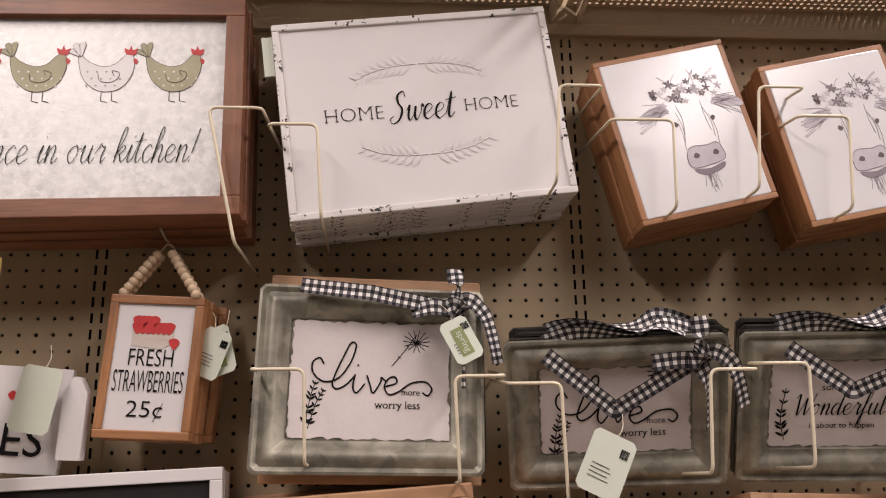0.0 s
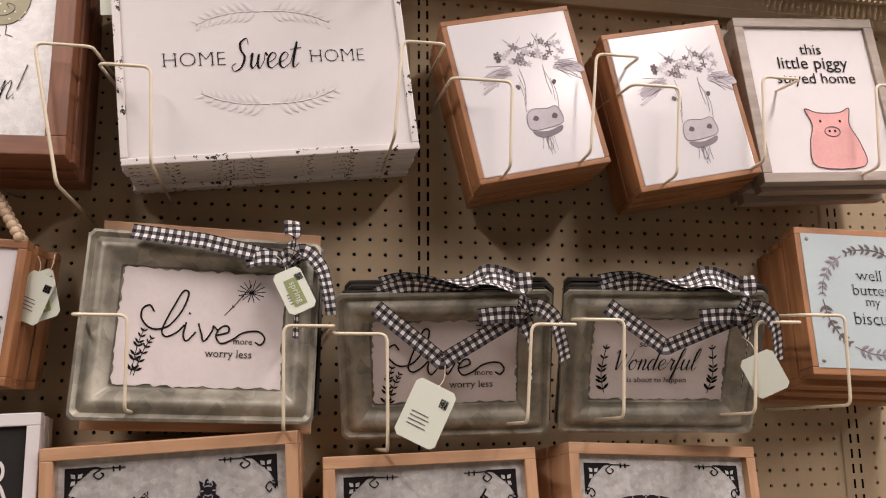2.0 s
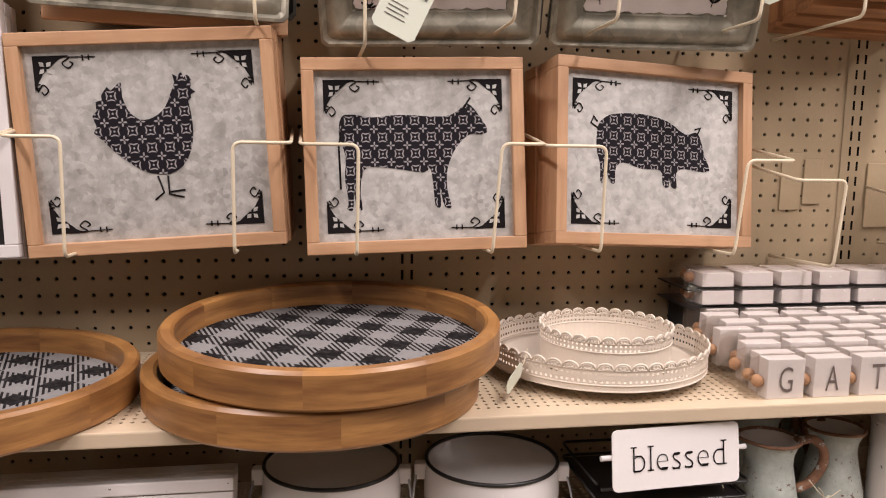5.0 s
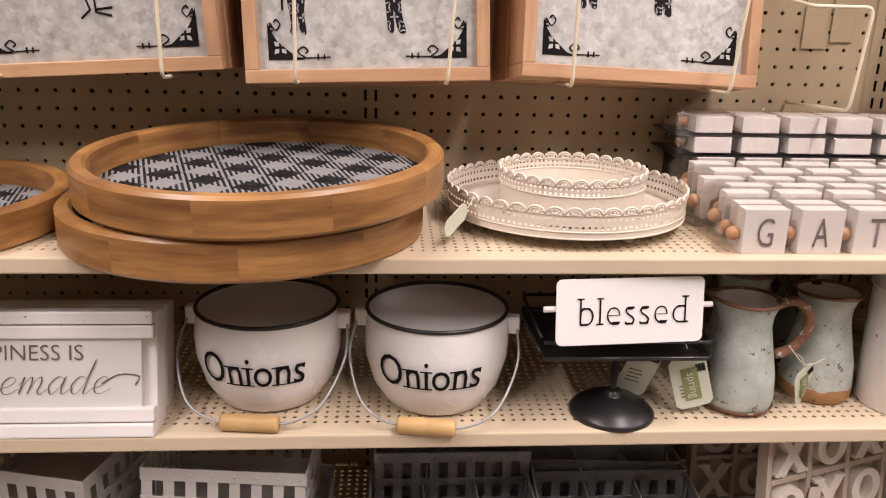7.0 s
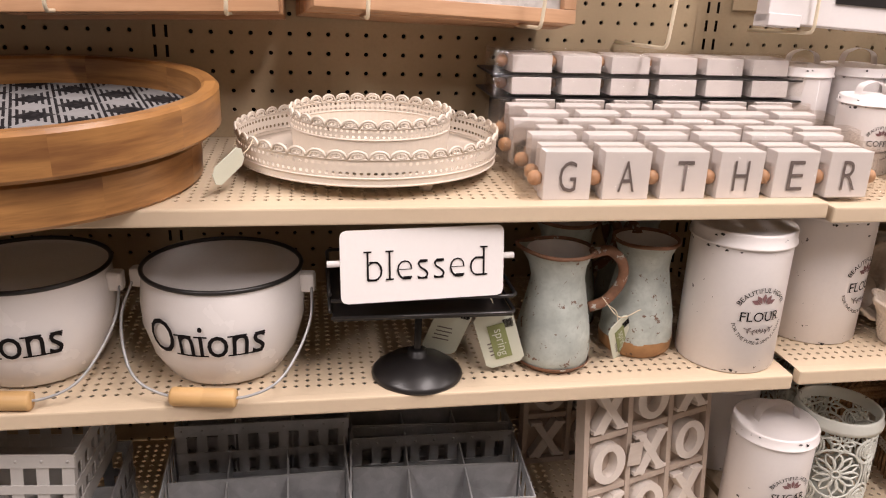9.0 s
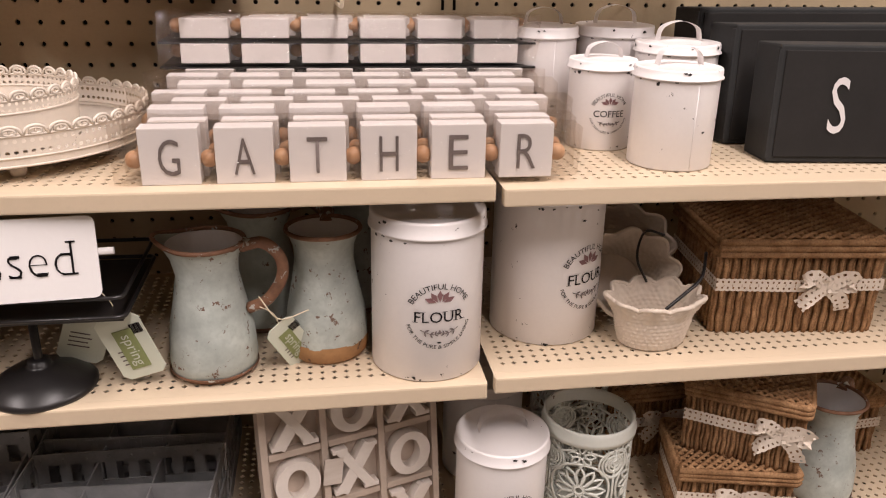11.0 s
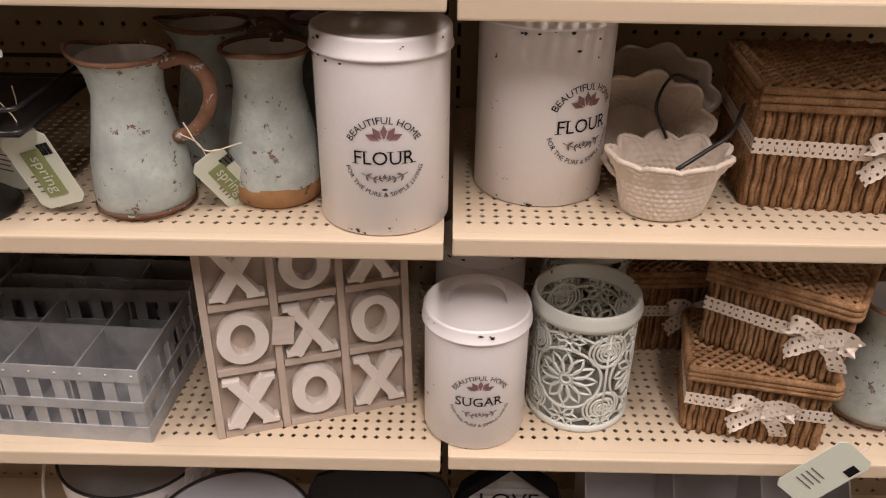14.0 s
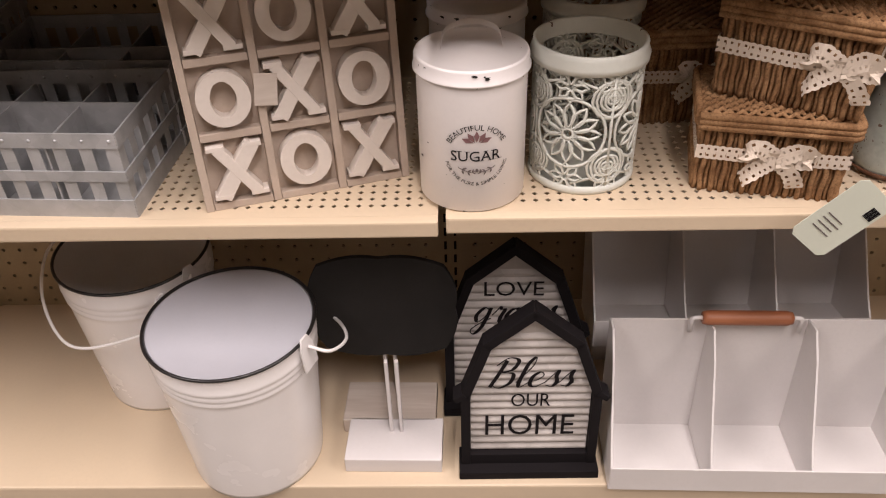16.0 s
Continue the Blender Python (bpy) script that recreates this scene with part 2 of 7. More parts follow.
OCHRE = paint("ochre_glaze", (0.42, 0.22, 0.09), 0.55, vary=0.2, coarse=40, chips=(0.1, 0.05, 0.03))
TAUPE = paint("taupe_wood", (0.5, 0.41, 0.34), 0.7, vary=0.08, coarse=30)
CHALK = paint("chalkboard", (0.025, 0.023, 0.022), 0.7)
CORRUGATED = galvanised("whitewashed_corrugated", (0.58, 0.54, 0.51), (0.34, 0.31, 0.29), 0.55, 0.0, 20)
CARTON = paint("charcoal_carton", (0.035, 0.035, 0.035), 0.6)
FILM = clear_film("clear_wrap")
LETTER_WHITE = paint("chalky_white_letter", (0.7, 0.63, 0.57), 0.7, vary=0.06)
TERRACOTTA_BACK = paint("tan_lacquer", (0.45, 0.28, 0.2), 0.5)
AISLE = paint("laden_shelf_wall", (0.2, 0.165, 0.13), 0.7, vary=0.25, coarse=4)
FLOOR_TILE = paint("vinyl_floor", (0.28, 0.25, 0.21), 0.3, vary=0.06, coarse=3)
CEILING_TILE = paint("ceiling_board", (0.5, 0.48, 0.46), 0.8, vary=0.03)


for ink in (BLACK, GREY_INK, SOFT_INK, CHALK, DAMASK, DARK, CARTON, PEG, TAUPE, SEAGRASS):
    ink.node_tree.nodes["Principled BSDF"].inputs["Specular IOR Level"].default_value = 0.15


# ---- mesh helpers ----
def thing(name, label, category, group="", m=None, kind=""):
    ob = new(name)
    ob.empty_display_size = 0.05
    if m is not None:
        ob.matrix_world = m
    return tagged(ob, label, category, group, kind)


def part(name, bm, material, parent, label=""):
    """Links a bmesh, or a ready mesh, as one mesh object under a thing or a part."""
    if isinstance(bm, bpy.types.Mesh):
        me = bm
    else:
        me = bpy.data.meshes.new(name)
        bm.to_mesh(me)
        bm.free()
    if material and not me.materials:
        me.materials.append(material)
    ob = new(name, me)
    ob.parent = parent
    return tagged(ob, label)


def structure(name, bm, material, label="", category=""):
    ob = part(name, bm, material, None)
    return tagged(ob, label, category, "", "structure")


def add_box(bm, x0, x1, y0, y1, z0, z1, bevel=0.0, m=None):
    r = bmesh.ops.create_cube(bm, size=1, matrix=Matrix.LocRotScale(((x0 + x1) / 2, (y0 + y1) / 2, (z0 + z1) / 2), None, (x1 - x0, y1 - y0, z1 - z0)))
    vs = r["verts"]
    if bevel:
        es = list({e for v in vs for e in v.link_edges})
        out = bmesh.ops.bevel(bm, geom=es, offset=bevel, segments=2, affect="EDGES", profile=0.6)
        vs = list({v for f in out["faces"] for v in f.verts} | {v for v in vs if v.is_valid})
    if m is not None:
        bmesh.ops.transform(bm, matrix=m, verts=vs)
    return vs


def box(x0, x1, y0, y1, z0, z1, bevel=0.0, m=None):
    bm = bmesh.new()
    add_box(bm, x0, x1, y0, y1, z0, z1, bevel, m)
    return bm


def lathe(profile, seg=48, bm=None, wave=None):
    """Turns (radius, height) pairs round z; smooth."""
    bm = bm or bmesh.new()
    rings = []
    for r, z in profile:
        ring = []
        for k in range(seg):
            a = 2 * math.pi * k / seg
            ring.append(bm.verts.new((r * math.cos(a), r * math.sin(a), z + (wave(a) if wave else 0))))
        rings.append(ring)
    for p, q in zip(rings, rings[1:]):
        for k in range(seg):
            f = bm.faces.new((p[k], p[(k + 1) % seg], q[(k + 1) % seg], q[k]))
            f.smooth = True
    for ring, (r, z), flip in ((rings[0], profile[0], True), (rings[-1], profile[-1], False)):
        if r < 0.002:
            continue
    return bm


def disc(r, z, seg=48, bm=None):
    bm = bm or bmesh.new()
    vs = [bm.verts.new((r * math.cos(2 * math.pi * k / seg), r * math.sin(2 * math.pi * k / seg), z)) for k in range(seg)]
    bm.faces.new(vs)
    return bm


def rounded(points, radius, steps=5):
    """A polyline with its inner corners rounded."""
    pts = [Vector(p) for p in points]
    out = [pts[0]]
    for a, b, c in zip(pts, pts[1:], pts[2:]):
        ra = min(radius, (a - b).length * 0.45, (c - b).length * 0.45)
        p, q = b + (a - b).normalized() * ra, b + (c - b).normalized() * ra
        for k in range(steps + 1):
            t = k / steps
            out.append(p * (1 - t) ** 2 + b * 2 * t * (1 - t) + q * t * t)
    return out + [pts[-1]]


def tube(points, r, seg=8, bm=None, closed=False):
    bm = bm or bmesh.new()
    pts = [Vector(p) for p in points]
    n = len(pts)
    rings, side = [], None
    for i, p in enumerate(pts):
        a = pts[i - 1] if (i or closed) else pts[0]
        b = pts[(i + 1) % n] if (i < n - 1 or closed) else pts[-1]
        d = (b - a).normalized()
        if side is None:
            side = d.orthogonal().normalized()
        side = (side - d * side.dot(d)).normalized()
        up = d.cross(side)
        rings.append([bm.verts.new(p + (side * math.cos(2 * math.pi * k / seg) + up * math.sin(2 * math.pi * k / seg)) * r) for k in range(seg)])
    pairs = list(zip(rings, rings[1:])) + ([(rings[-1], rings[0])] if closed else [])
    for p, q in pairs:
        for k in range(seg):
            f = bm.faces.new((p[k], p[(k + 1) % seg], q[(k + 1) % seg], q[k]))
            f.smooth = True
    if not closed:
        bm.faces.new(rings[0][::-1])
        bm.faces.new(rings[-1])
    return bm


def plate(outline, y0, y1, bm=None):
    """A flat shape in x, z, from depth y0 (front) to y1 (back)."""
    bm = bm or bmesh.new()
    a = [bm.verts.new((x, y0, z)) for x, z in outline]
    b = [bm.verts.new((x, y1, z)) for x, z in outline]
    n = len(a)
    bm.faces.new(a)
    bm.faces.new(b[::-1])
    for k in range(n):
        bm.faces.new((a[k], b[k], b[(k + 1) % n], a[(k + 1) % n]))
    bmesh.ops.recalc_face_normals(bm, faces=bm.faces)
    return bm


def smooth_outline(pts, n=4):
    """A closed Catmull-Rom curve through the points."""
    out, m = [], len(pts)
    for i in range(m):
        p0, p1, p2, p3 = (Vector(pts[(i + k - 1) % m]) for k in range(4))
        for s in range(n):
            t = s / n
            out.append(tuple(0.5 * (2 * p1 + (p2 - p0) * t + (2 * p0 - 5 * p1 + 4 * p2 - p3) * t * t + (3 * p1 - p0 - 3 * p2 + p3) * t ** 3)))
    return out


def ribbon(points, width, across=(0, 0, 1), bm=None, repeat=0.5, twist=0.0, curl=0.0):
    """A cloth band along the points, with checks in its own coordinates."""
    bm = bm or bmesh.new()
    uv = bm.loops.layers.uv.verify()
    pts = [Vector(p) for p in points]
    rows, run = [], 0.0
    for i, p in enumerate(pts):
        if i:
            run += (p - pts[i - 1]).length
        d = (pts[min(i + 1, len(pts) - 1)] - pts[max(i - 1, 0)]).normalized()
        w = Vector(across)
        w = (w - d * w.dot(d)).normalized()
        w = Matrix.Rotation(twist * i / len(pts), 3, d) @ w
        nrm = d.cross(w)
        row = []
        for j in range(5):
            s = j / 4 - 0.5
            row.append((bm.verts.new(p + w * width * s + nrm * (curl * (s * s * 4) * width)), run, (s + 0.5) * width))
        rows.append(row)
    for a, b in zip(rows, rows[1:]):
        for j in range(4):
            q = (a[j], a[j + 1], b[j + 1], b[j])
            f = bm.faces.new([v[0] for v in q])
            f.smooth = True
            for lp, v in zip(f.loops, q):
                lp[uv].uv = (v[1] * 90 * repeat, v[2] * 90 * repeat)
    return bm


def arc_points(pts, n=8):
    """An open Catmull-Rom curve through the points."""
    out = []
    p = [Vector(q) for q in pts]
    p = [p[0] * 2 - p[1]] + p + [p[-1] * 2 - p[-2]]
    for i in range(1, len(p) - 2):
        for s in range(n):
            t = s / n
            p0, p1, p2, p3 = p[i - 1:i + 3]
            out.append(0.5 * (2 * p1 + (p2 - p0) * t + (2 * p0 - 5 * p1 + 4 * p2 - p3) * t * t + (3 * p1 - p0 - 3 * p2 + p3) * t ** 3))
    return out + [p[-2]]


def letters(body, size, shear=0.0, width=None, height=None, bend=None, depth=0.0006, space=1.0, bold=0.0, ring=None, serif=0.0):
    """Lettering as a mesh, centred, upright in x, z and facing -y. bend: radius of the cylinder that it lies on.
    ring: (radius, start) to run the words round an arc."""
    cu = bpy.data.curves.new("lettering", "FONT")
    cu.body, cu.size, cu.shear, cu.space_character, cu.offset = body, size, shear, space, bold
    cu.align_x, cu.align_y, cu.extrude, cu.resolution_u = "CENTER", "CENTER", 0.0, 3
    ob = bpy.data.objects.new("lettering", cu)
    scene.collection.objects.link(ob)
    dg = bpy.context.evaluated_depsgraph_get()
    me = bpy.data.meshes.new_from_object(ob.evaluated_get(dg))
    bpy.data.objects.remove(ob)
    bm = bmesh.new()
    bm.from_mesh(me)
    bpy.data.meshes.remove(me)
    if serif:
        add_serifs(bm, size, serif)
    xs, ys = [v.co.x for v in bm.verts], [v.co.y for v in bm.verts]
    sx = width / (max(xs) - min(xs)) if width else 1
    sy = height / (max(ys) - min(ys)) if height else (sx if width else 1)
    cx, cy = (max(xs) + min(xs)) / 2, (max(ys) + min(ys)) / 2
    for v in bm.verts:
        x, z = (v.co.x - cx) * sx, (v.co.y - cy) * sy
        if ring:
            rr, up = ring
            a = x / rr
            x, z = (rr + z * up) * math.sin(a), up * (rr + z * up) * math.cos(a)
        v.co = (x, -depth, z)
    bm.normal_update()
    if bend:
        wrap(bm, bend)
    return bm


def add_serifs(bm, size, reach):
    """A slab at every flat stem end; reach and thickness in parts of the type size."""
    ends = []
    for e in bm.edges:
        a, b = e.verts[0].co, e.verts[1].co
        if len(e.link_faces) == 1 and abs(a.y - b.y) < 0.01 * size and 0.02 * size < abs(a.x - b.x) < 0.2 * size:
            inside = e.link_faces[0].calc_center_median().y
            seen, todo = {e.verts[0]}, [e.verts[0]]
            while todo:
                for k in todo.pop().link_edges:
                    for v in k.verts:
                        if v not in seen:
                            seen.add(v)
                            todo.append(v)
            hs = [v.co.y for v in seen]
            if max(hs) - min(hs) > 0.3 * size and min(a.y - min(hs), max(hs) - a.y) < 0.35 * size:
                ends.append((min(a.x, b.x), max(a.x, b.x), a.y, 1 if inside > a.y else -1))
    for x0, x1, y, up in ends:
        q = [(x0 - reach * size, y), (x1 + reach * size, y), (x1 + reach * size, y + up * 0.035 * size), (x0 - reach * size, y + up * 0.035 * size)]
        bm.faces.new([bm.verts.new((px, py, 0.0)) for px, py in (q if up > 0 else q[::-1])])


# joined handwriting: strokes of each letter, the height of a small letter being 1
PEN = {}
PEN["a"] = (0.85, [(0.5, 0.9), (0.25, 1), (0.03, 0.5), (0.2, 0), (0.45, 0.4), (0.55, 1), (0.53, 0.3), (0.65, 0), (0.85, 0.3)])
PEN["B"] = (1.0, [(0.18, 1.8), (0.1, 0.8), (0, 0)], [(-0.15, 1.45), (0.2, 1.95), (0.65, 1.8), (0.6, 1.2), (0.25, 1), (0.7, 0.9), (0.75, 0.3), (0.4, -0.05), (0, 0.15)])
PEN["c"] = (0.65, [(0.5, 0.8), (0.3, 1), (0.05, 0.6), (0.15, 0.1), (0.35, 0), (0.65, 0.3)])
PEN["d"] = (0.85, [(0.5, 0.9), (0.25, 1), (0.03, 0.5), (0.2, 0), (0.45, 0.4), (0.62, 2), (0.55, 0.3), (0.65, 0), (0.85, 0.3)])
PEN["e"] = (0.7, [(0, 0.3), (0.35, 0.5), (0.5, 0.8), (0.3, 1), (0.08, 0.7), (0.1, 0.2), (0.35, 0), (0.7, 0.3)])
PEN["f"] = (0.5, [(0, 0.3), (0.4, 1.4), (0.42, 2), (0.25, 1.7), (0.15, 0.2), (0.05, -0.8), (0.22, -0.6), (0.2, 0), (0.5, 0.3)])
PEN["g"] = (0.75, [(0.5, 0.9), (0.25, 1), (0.03, 0.5), (0.2, 0.05), (0.45, 0.4), (0.55, 1), (0.5, -0.3), (0.25, -0.8), (0.05, -0.5), (0.35, -0.05), (0.75, 0.3)])
PEN["h"] = (0.72, [(0, 0.4), (0.28, 1.5), (0.22, 2), (0.1, 1.6), (0.05, 0), (0.12, 0.5), (0.35, 1), (0.45, 0.7), (0.42, 0.2), (0.52, 0), (0.72, 0.3)])
PEN["i"] = (0.42, [(0, 0.3), (0.15, 1), (0.1, 0.3), (0.2, 0), (0.42, 0.3)], [(0.18, 1.4), (0.22, 1.52)])
PEN["k"] = (0.7, [(0, 0.3), (0.3, 1.4), (0.26, 2), (0.1, 1.6), (0.05, 0)], [(0.08, 0.5), (0.35, 0.95), (0.5, 0.8), (0.3, 0.5), (0.12, 0.48)], [(0.25, 0.5), (0.45, 0.05), (0.7, 0.3)])
PEN["l"] = (0.5, [(0, 0.3), (0.35, 1.4), (0.3, 2), (0.12, 1.5), (0.12, 0.3), (0.25, 0), (0.5, 0.3)])
PEN["m"] = (1.1, [(0, 0.5), (0.1, 1), (0.1, 0), (0.18, 0.6), (0.36, 1), (0.44, 0.7), (0.42, 0), (0.5, 0.6), (0.7, 1), (0.8, 0.7), (0.76, 0.2), (0.88, 0), (1.1, 0.3)])
PEN["n"] = (0.78, [(0, 0.5), (0.1, 1), (0.1, 0), (0.18, 0.6), (0.4, 1), (0.5, 0.7), (0.46, 0.2), (0.56, 0), (0.78, 0.3)])
PEN["o"] = (0.75, [(0.45, 0.95), (0.15, 0.85), (0.02, 0.4), (0.25, 0), (0.5, 0.3), (0.5, 0.75), (0.35, 1), (0.5, 0.8), (0.75, 0.8)])
PEN["r"] = (0.65, [(0, 0.5), (0.15, 0.9), (0.2, 1.08), (0.32, 0.9), (0.48, 0.9), (0.42, 0.4), (0.48, 0), (0.65, 0.3)])
PEN["s"] = (0.6, [(0, 0.3), (0.3, 1.1), (0.34, 0.7), (0.48, 0.35), (0.38, 0.03), (0.1, 0.1)], [(0.38, 0.03), (0.6, 0.3)])
PEN["S"] = (0.95, [(0.75, 1.55), (0.6, 1.95), (0.3, 1.7), (0.38, 1.2), (0.65, 0.75), (0.55, 0.1), (0.2, -0.15), (0, 0.15), (0.2, 0.35)])
PEN["t"] = (0.5, [(0, 0.3), (0.2, 1.7), (0.15, 0.3), (0.28, 0), (0.5, 0.3)], [(-0.12, 1.15), (0.5, 1.28)])
PEN["u"] = (0.85, [(0, 0.6), (0.12, 1), (0.1, 0.3), (0.25, 0), (0.48, 0.3), (0.56, 1), (0.54, 0.3), (0.66, 0), (0.85, 0.3)])
PEN["w"] = (1.0, [(0, 0.7), (0.12, 1), (0.12, 0.3), (0.25, 0), (0.45, 0.4), (0.5, 0.9), (0.5, 0.3), (0.65, 0), (0.85, 0.5), (0.85, 1), (1.0, 0.8)])
PEN["W"] = (1.25, [(-0.1, 1.5), (0.1, 1.8), (0.2, 0.9), (0.3, 0), (0.55, 0.8), (0.7, 1.5), (0.75, 0.8), (0.85, 0), (1.15, 0.9), (1.3, 1.9)])
PEN["!"] = (0.4, [(0.25, 1.9), (0.12, 0.5)], [(0.05, 0.0), (0.08, 0.12)])


def handwriting(words, width, height=None, thin=0.0006, thick=0.0014, slant=0.25, depth=0.0006):
    """Joined script, centred, upright in x, z and facing -y; heavier on the way down."""
    lines, run = [], 0.0
    for ch in words:
        if ch == " ":
            run += 0.55
            continue
        step, *strokes = PEN[ch]
        for st in strokes:
            lines.append([(run + x + slant * z, z) for x, z in st])
        run += step
    xs, zs = [p[0] for ln in lines for p in ln], [p[1] for ln in lines for p in ln]
    kx = width / (max(xs) - min(xs))
    kz = height / (max(zs) - min(zs)) if height else kx
    bm = bmesh.new()
    for n, ln in enumerate(lines):
        pts = arc_points([((x - (max(xs) + min(xs)) / 2) * kx, -depth - 0.00004 * (n % 3), (z - (max(zs) + min(zs)) / 2) * kz) for x, z in ln], 6)
        rows = []
        for i, p in enumerate(pts):
            d = (pts[min(i + 1, len(pts) - 1)] - pts[max(i - 1, 0)]).normalized()
            w = (thin + (thick - thin) * max(0.0, -d.z)) / 2
            side = Vector((-d.z, 0, d.x)) * w
            rows.append((bm.verts.new(p + side), bm.verts.new(p - side)))
        for a, b in zip(rows, rows[1:]):
            f = bm.faces.new((a[0], a[1], b[1], b[0]))
            f.normal_update()
            if f.normal.y > 0:
                f.normal_flip()
    return bm


def wrap(bm, r):
    for v in bm.verts:
        a, rr = v.co.x / r, r - v.co.y
        v.co = (rr * math.sin(a), -rr * math.cos(a), v.co.z)


def merged(*meshes):
    """Several bmeshes in one."""
    out = bmesh.new()
    for b in meshes:
        me = bpy.data.meshes.new("t")
        b.to_mesh(me)
        b.free()
        out.from_mesh(me)
        bpy.data.meshes.remove(me)
    return out


def moved(bm, m):
    bmesh.ops.transform(bm, matrix=m, verts=bm.verts)
    return bm


def smooth(bm, limit=35):
    for f in bm.faces:
        f.smooth = True
    for e in bm.edges:
        if len(e.link_faces) == 2 and e.calc_face_angle(0) > radians(limit):
            e.smooth = False
    return bm


# ---- the shelving bay ----
INCH = 0.0254
JOINTS = [-1.524, -0.762, 0.0, 0.762, 1.524, 2.286]
WALL_LOW, WALL_TOP = 1.154 - 38 * INCH, 1.154 + 44 * INCH


def holed_sheet(x0, y0, nx, ny, px, py, hole, sides, depth):
    """A sheet in x, y with nx by ny round or diamond holes that go in by depth (towards -z)."""
    verts, faces = [], []
    per = []
    for k in range(sides):
        a = 2 * math.pi * (k + 0.5) / sides if sides > 4 else 2 * math.pi * k / sides
        per.append((math.cos(a) * hole, math.sin(a) * hole))
    for i in range(nx):
        for j in range(ny):
            cx, cy = x0 + (i + 0.5) * px, y0 + (j + 0.5) * py
            b = len(verts)
            sq = []
            for ux, uy in per:
                s = max(abs(ux), abs(uy))
                if sides == 4:
                    sq.append((cx + ux / hole * px / 2, cy + uy / hole * py / 2))
                else:
                    s = max(abs(ux) / px, abs(uy) / py) * 2
                    sq.append((cx + ux / s, cy + uy / s))
            hl = [(cx + ux, cy + uy) for ux, uy in per]
            verts += [(x, y, 0) for x, y in sq] + [(x, y, 0) for x, y in hl] + [(x, y, -depth) for x, y in hl]
            n = sides
            for k in range(n):
                q = (k + 1) % n
                faces += [(b + k, b + q, b + n + q, b + n + k), (b + n + k, b + n + q, b + 2 * n + q, b + 2 * n + k)]
            if sides == 4:
                c = len(verts)
                verts += [(cx + sx * px / 2, cy + sy * py / 2, 0) for sx, sy in ((1, 1), (-1, 1), (-1, -1), (1, -1))]
                faces += [(b + k, c + k, b + (k + 1) % 4) for k in range(4)]
            else:
                c = len(verts)
                verts += [(cx + sx * px / 2, cy + sy * py / 2, 0) for sx, sy in ((1, 1), (-1, 1), (-1, -1), (1, -1))]
                for k in range(n):
                    q = (k + 1) % n
                    a0 = 2 * math.pi * (k + 0.5) / n
                    for s, ac in enumerate((0.25, 0.75, 1.25, 1.75)):
                        if a0 < ac * math.pi < a0 + 2 * math.pi / n:
                            faces.append((b + k, c + s, b + q))
    return verts, faces


def from_lists(name, verts, faces):
    me = bpy.data.meshes.new(name)
    me.from_pydata([tuple(v) for v in verts], [], faces)
    me.update()
    return me


# pegboard panels between the uprights
rows_up = round((WALL_TOP - WALL_LOW) / INCH)
v, f = holed_sheet(INCH, WALL_LOW, 28, rows_up, INCH, INCH, 0.0031, 8, 0.005)
v = [(x, -z, y) for x, y, z in v]
for x0, x1 in ((0.0205, INCH), (0.762 - INCH, 0.762 - 0.0205)):
    b = len(v)
    v += [(x0, 0, WALL_LOW), (x1, 0, WALL_LOW), (x1, 0, WALL_TOP), (x0, 0, WALL_TOP)]
    f.append((b, b + 1, b + 2, b + 3))
panel_mesh = from_lists("pegboard", v, f)
panel_mesh.materials.append(PEG)
# upright with paired slots
uv_, uf = [], []
cols = [-0.0235, -0.0095, -0.0055, 0.0055, 0.0095, 0.0235]
for j in range(rows_up):
    zz = [WALL_LOW + j * INCH, WALL_LOW + j * INCH + 0.005, WALL_LOW + j * INCH + 0.0205, WALL_LOW + (j + 1) * INCH]
    for r in range(3):
        for c in range(5):
            if r == 1 and c in (1, 3):
                continue
            b = len(uv_)
            uv_ += [(cols[c], -0.002, zz[r]), (cols[c + 1], -0.002, zz[r]), (cols[c + 1], -0.002, zz[r + 1]), (cols[c], -0.002, zz[r + 1])]
            uf.append((b, b + 1, b + 2, b + 3))
upright_mesh = from_lists("upright", uv_, uf)
upright_mesh.materials.append(PEG)
for n, x in enumerate(JOINTS):
    if n < len(JOINTS) - 1:
        ob = structure("wall_panel_%d" % (n + 1), panel_mesh, None, "almond hardboard pegboard panel with rows of round holes", "pegboard")
        ob.location.x = x
    up = structure("wall_upright_%d" % (n + 1), upright_mesh, None, "almond steel upright with paired slots", "upright")
    up.location.x = x
# added sheet: shade seen through holes and slots, painted near-black
structure("wall_shade_sheet", box(-1.6, 2.4, 0.035, 0.09, 0.0, 2.6), DARK, "added near-black sheet painting the shade behind the pegboard", "wall")
structure("wall_rail", box(-1.55, 2.3, -0.012, 0.03, WALL_TOP, WALL_TOP + 0.022, 0.002), PEG, "steel rail above the pegboard", "rail")
structure("wall_header", box(-1.55, 2.3, -0.004, 0.03, WALL_TOP + 0.0225, WALL_TOP + 0.3, 0.002), PEG, "almond steel header above the pegboard", "header")


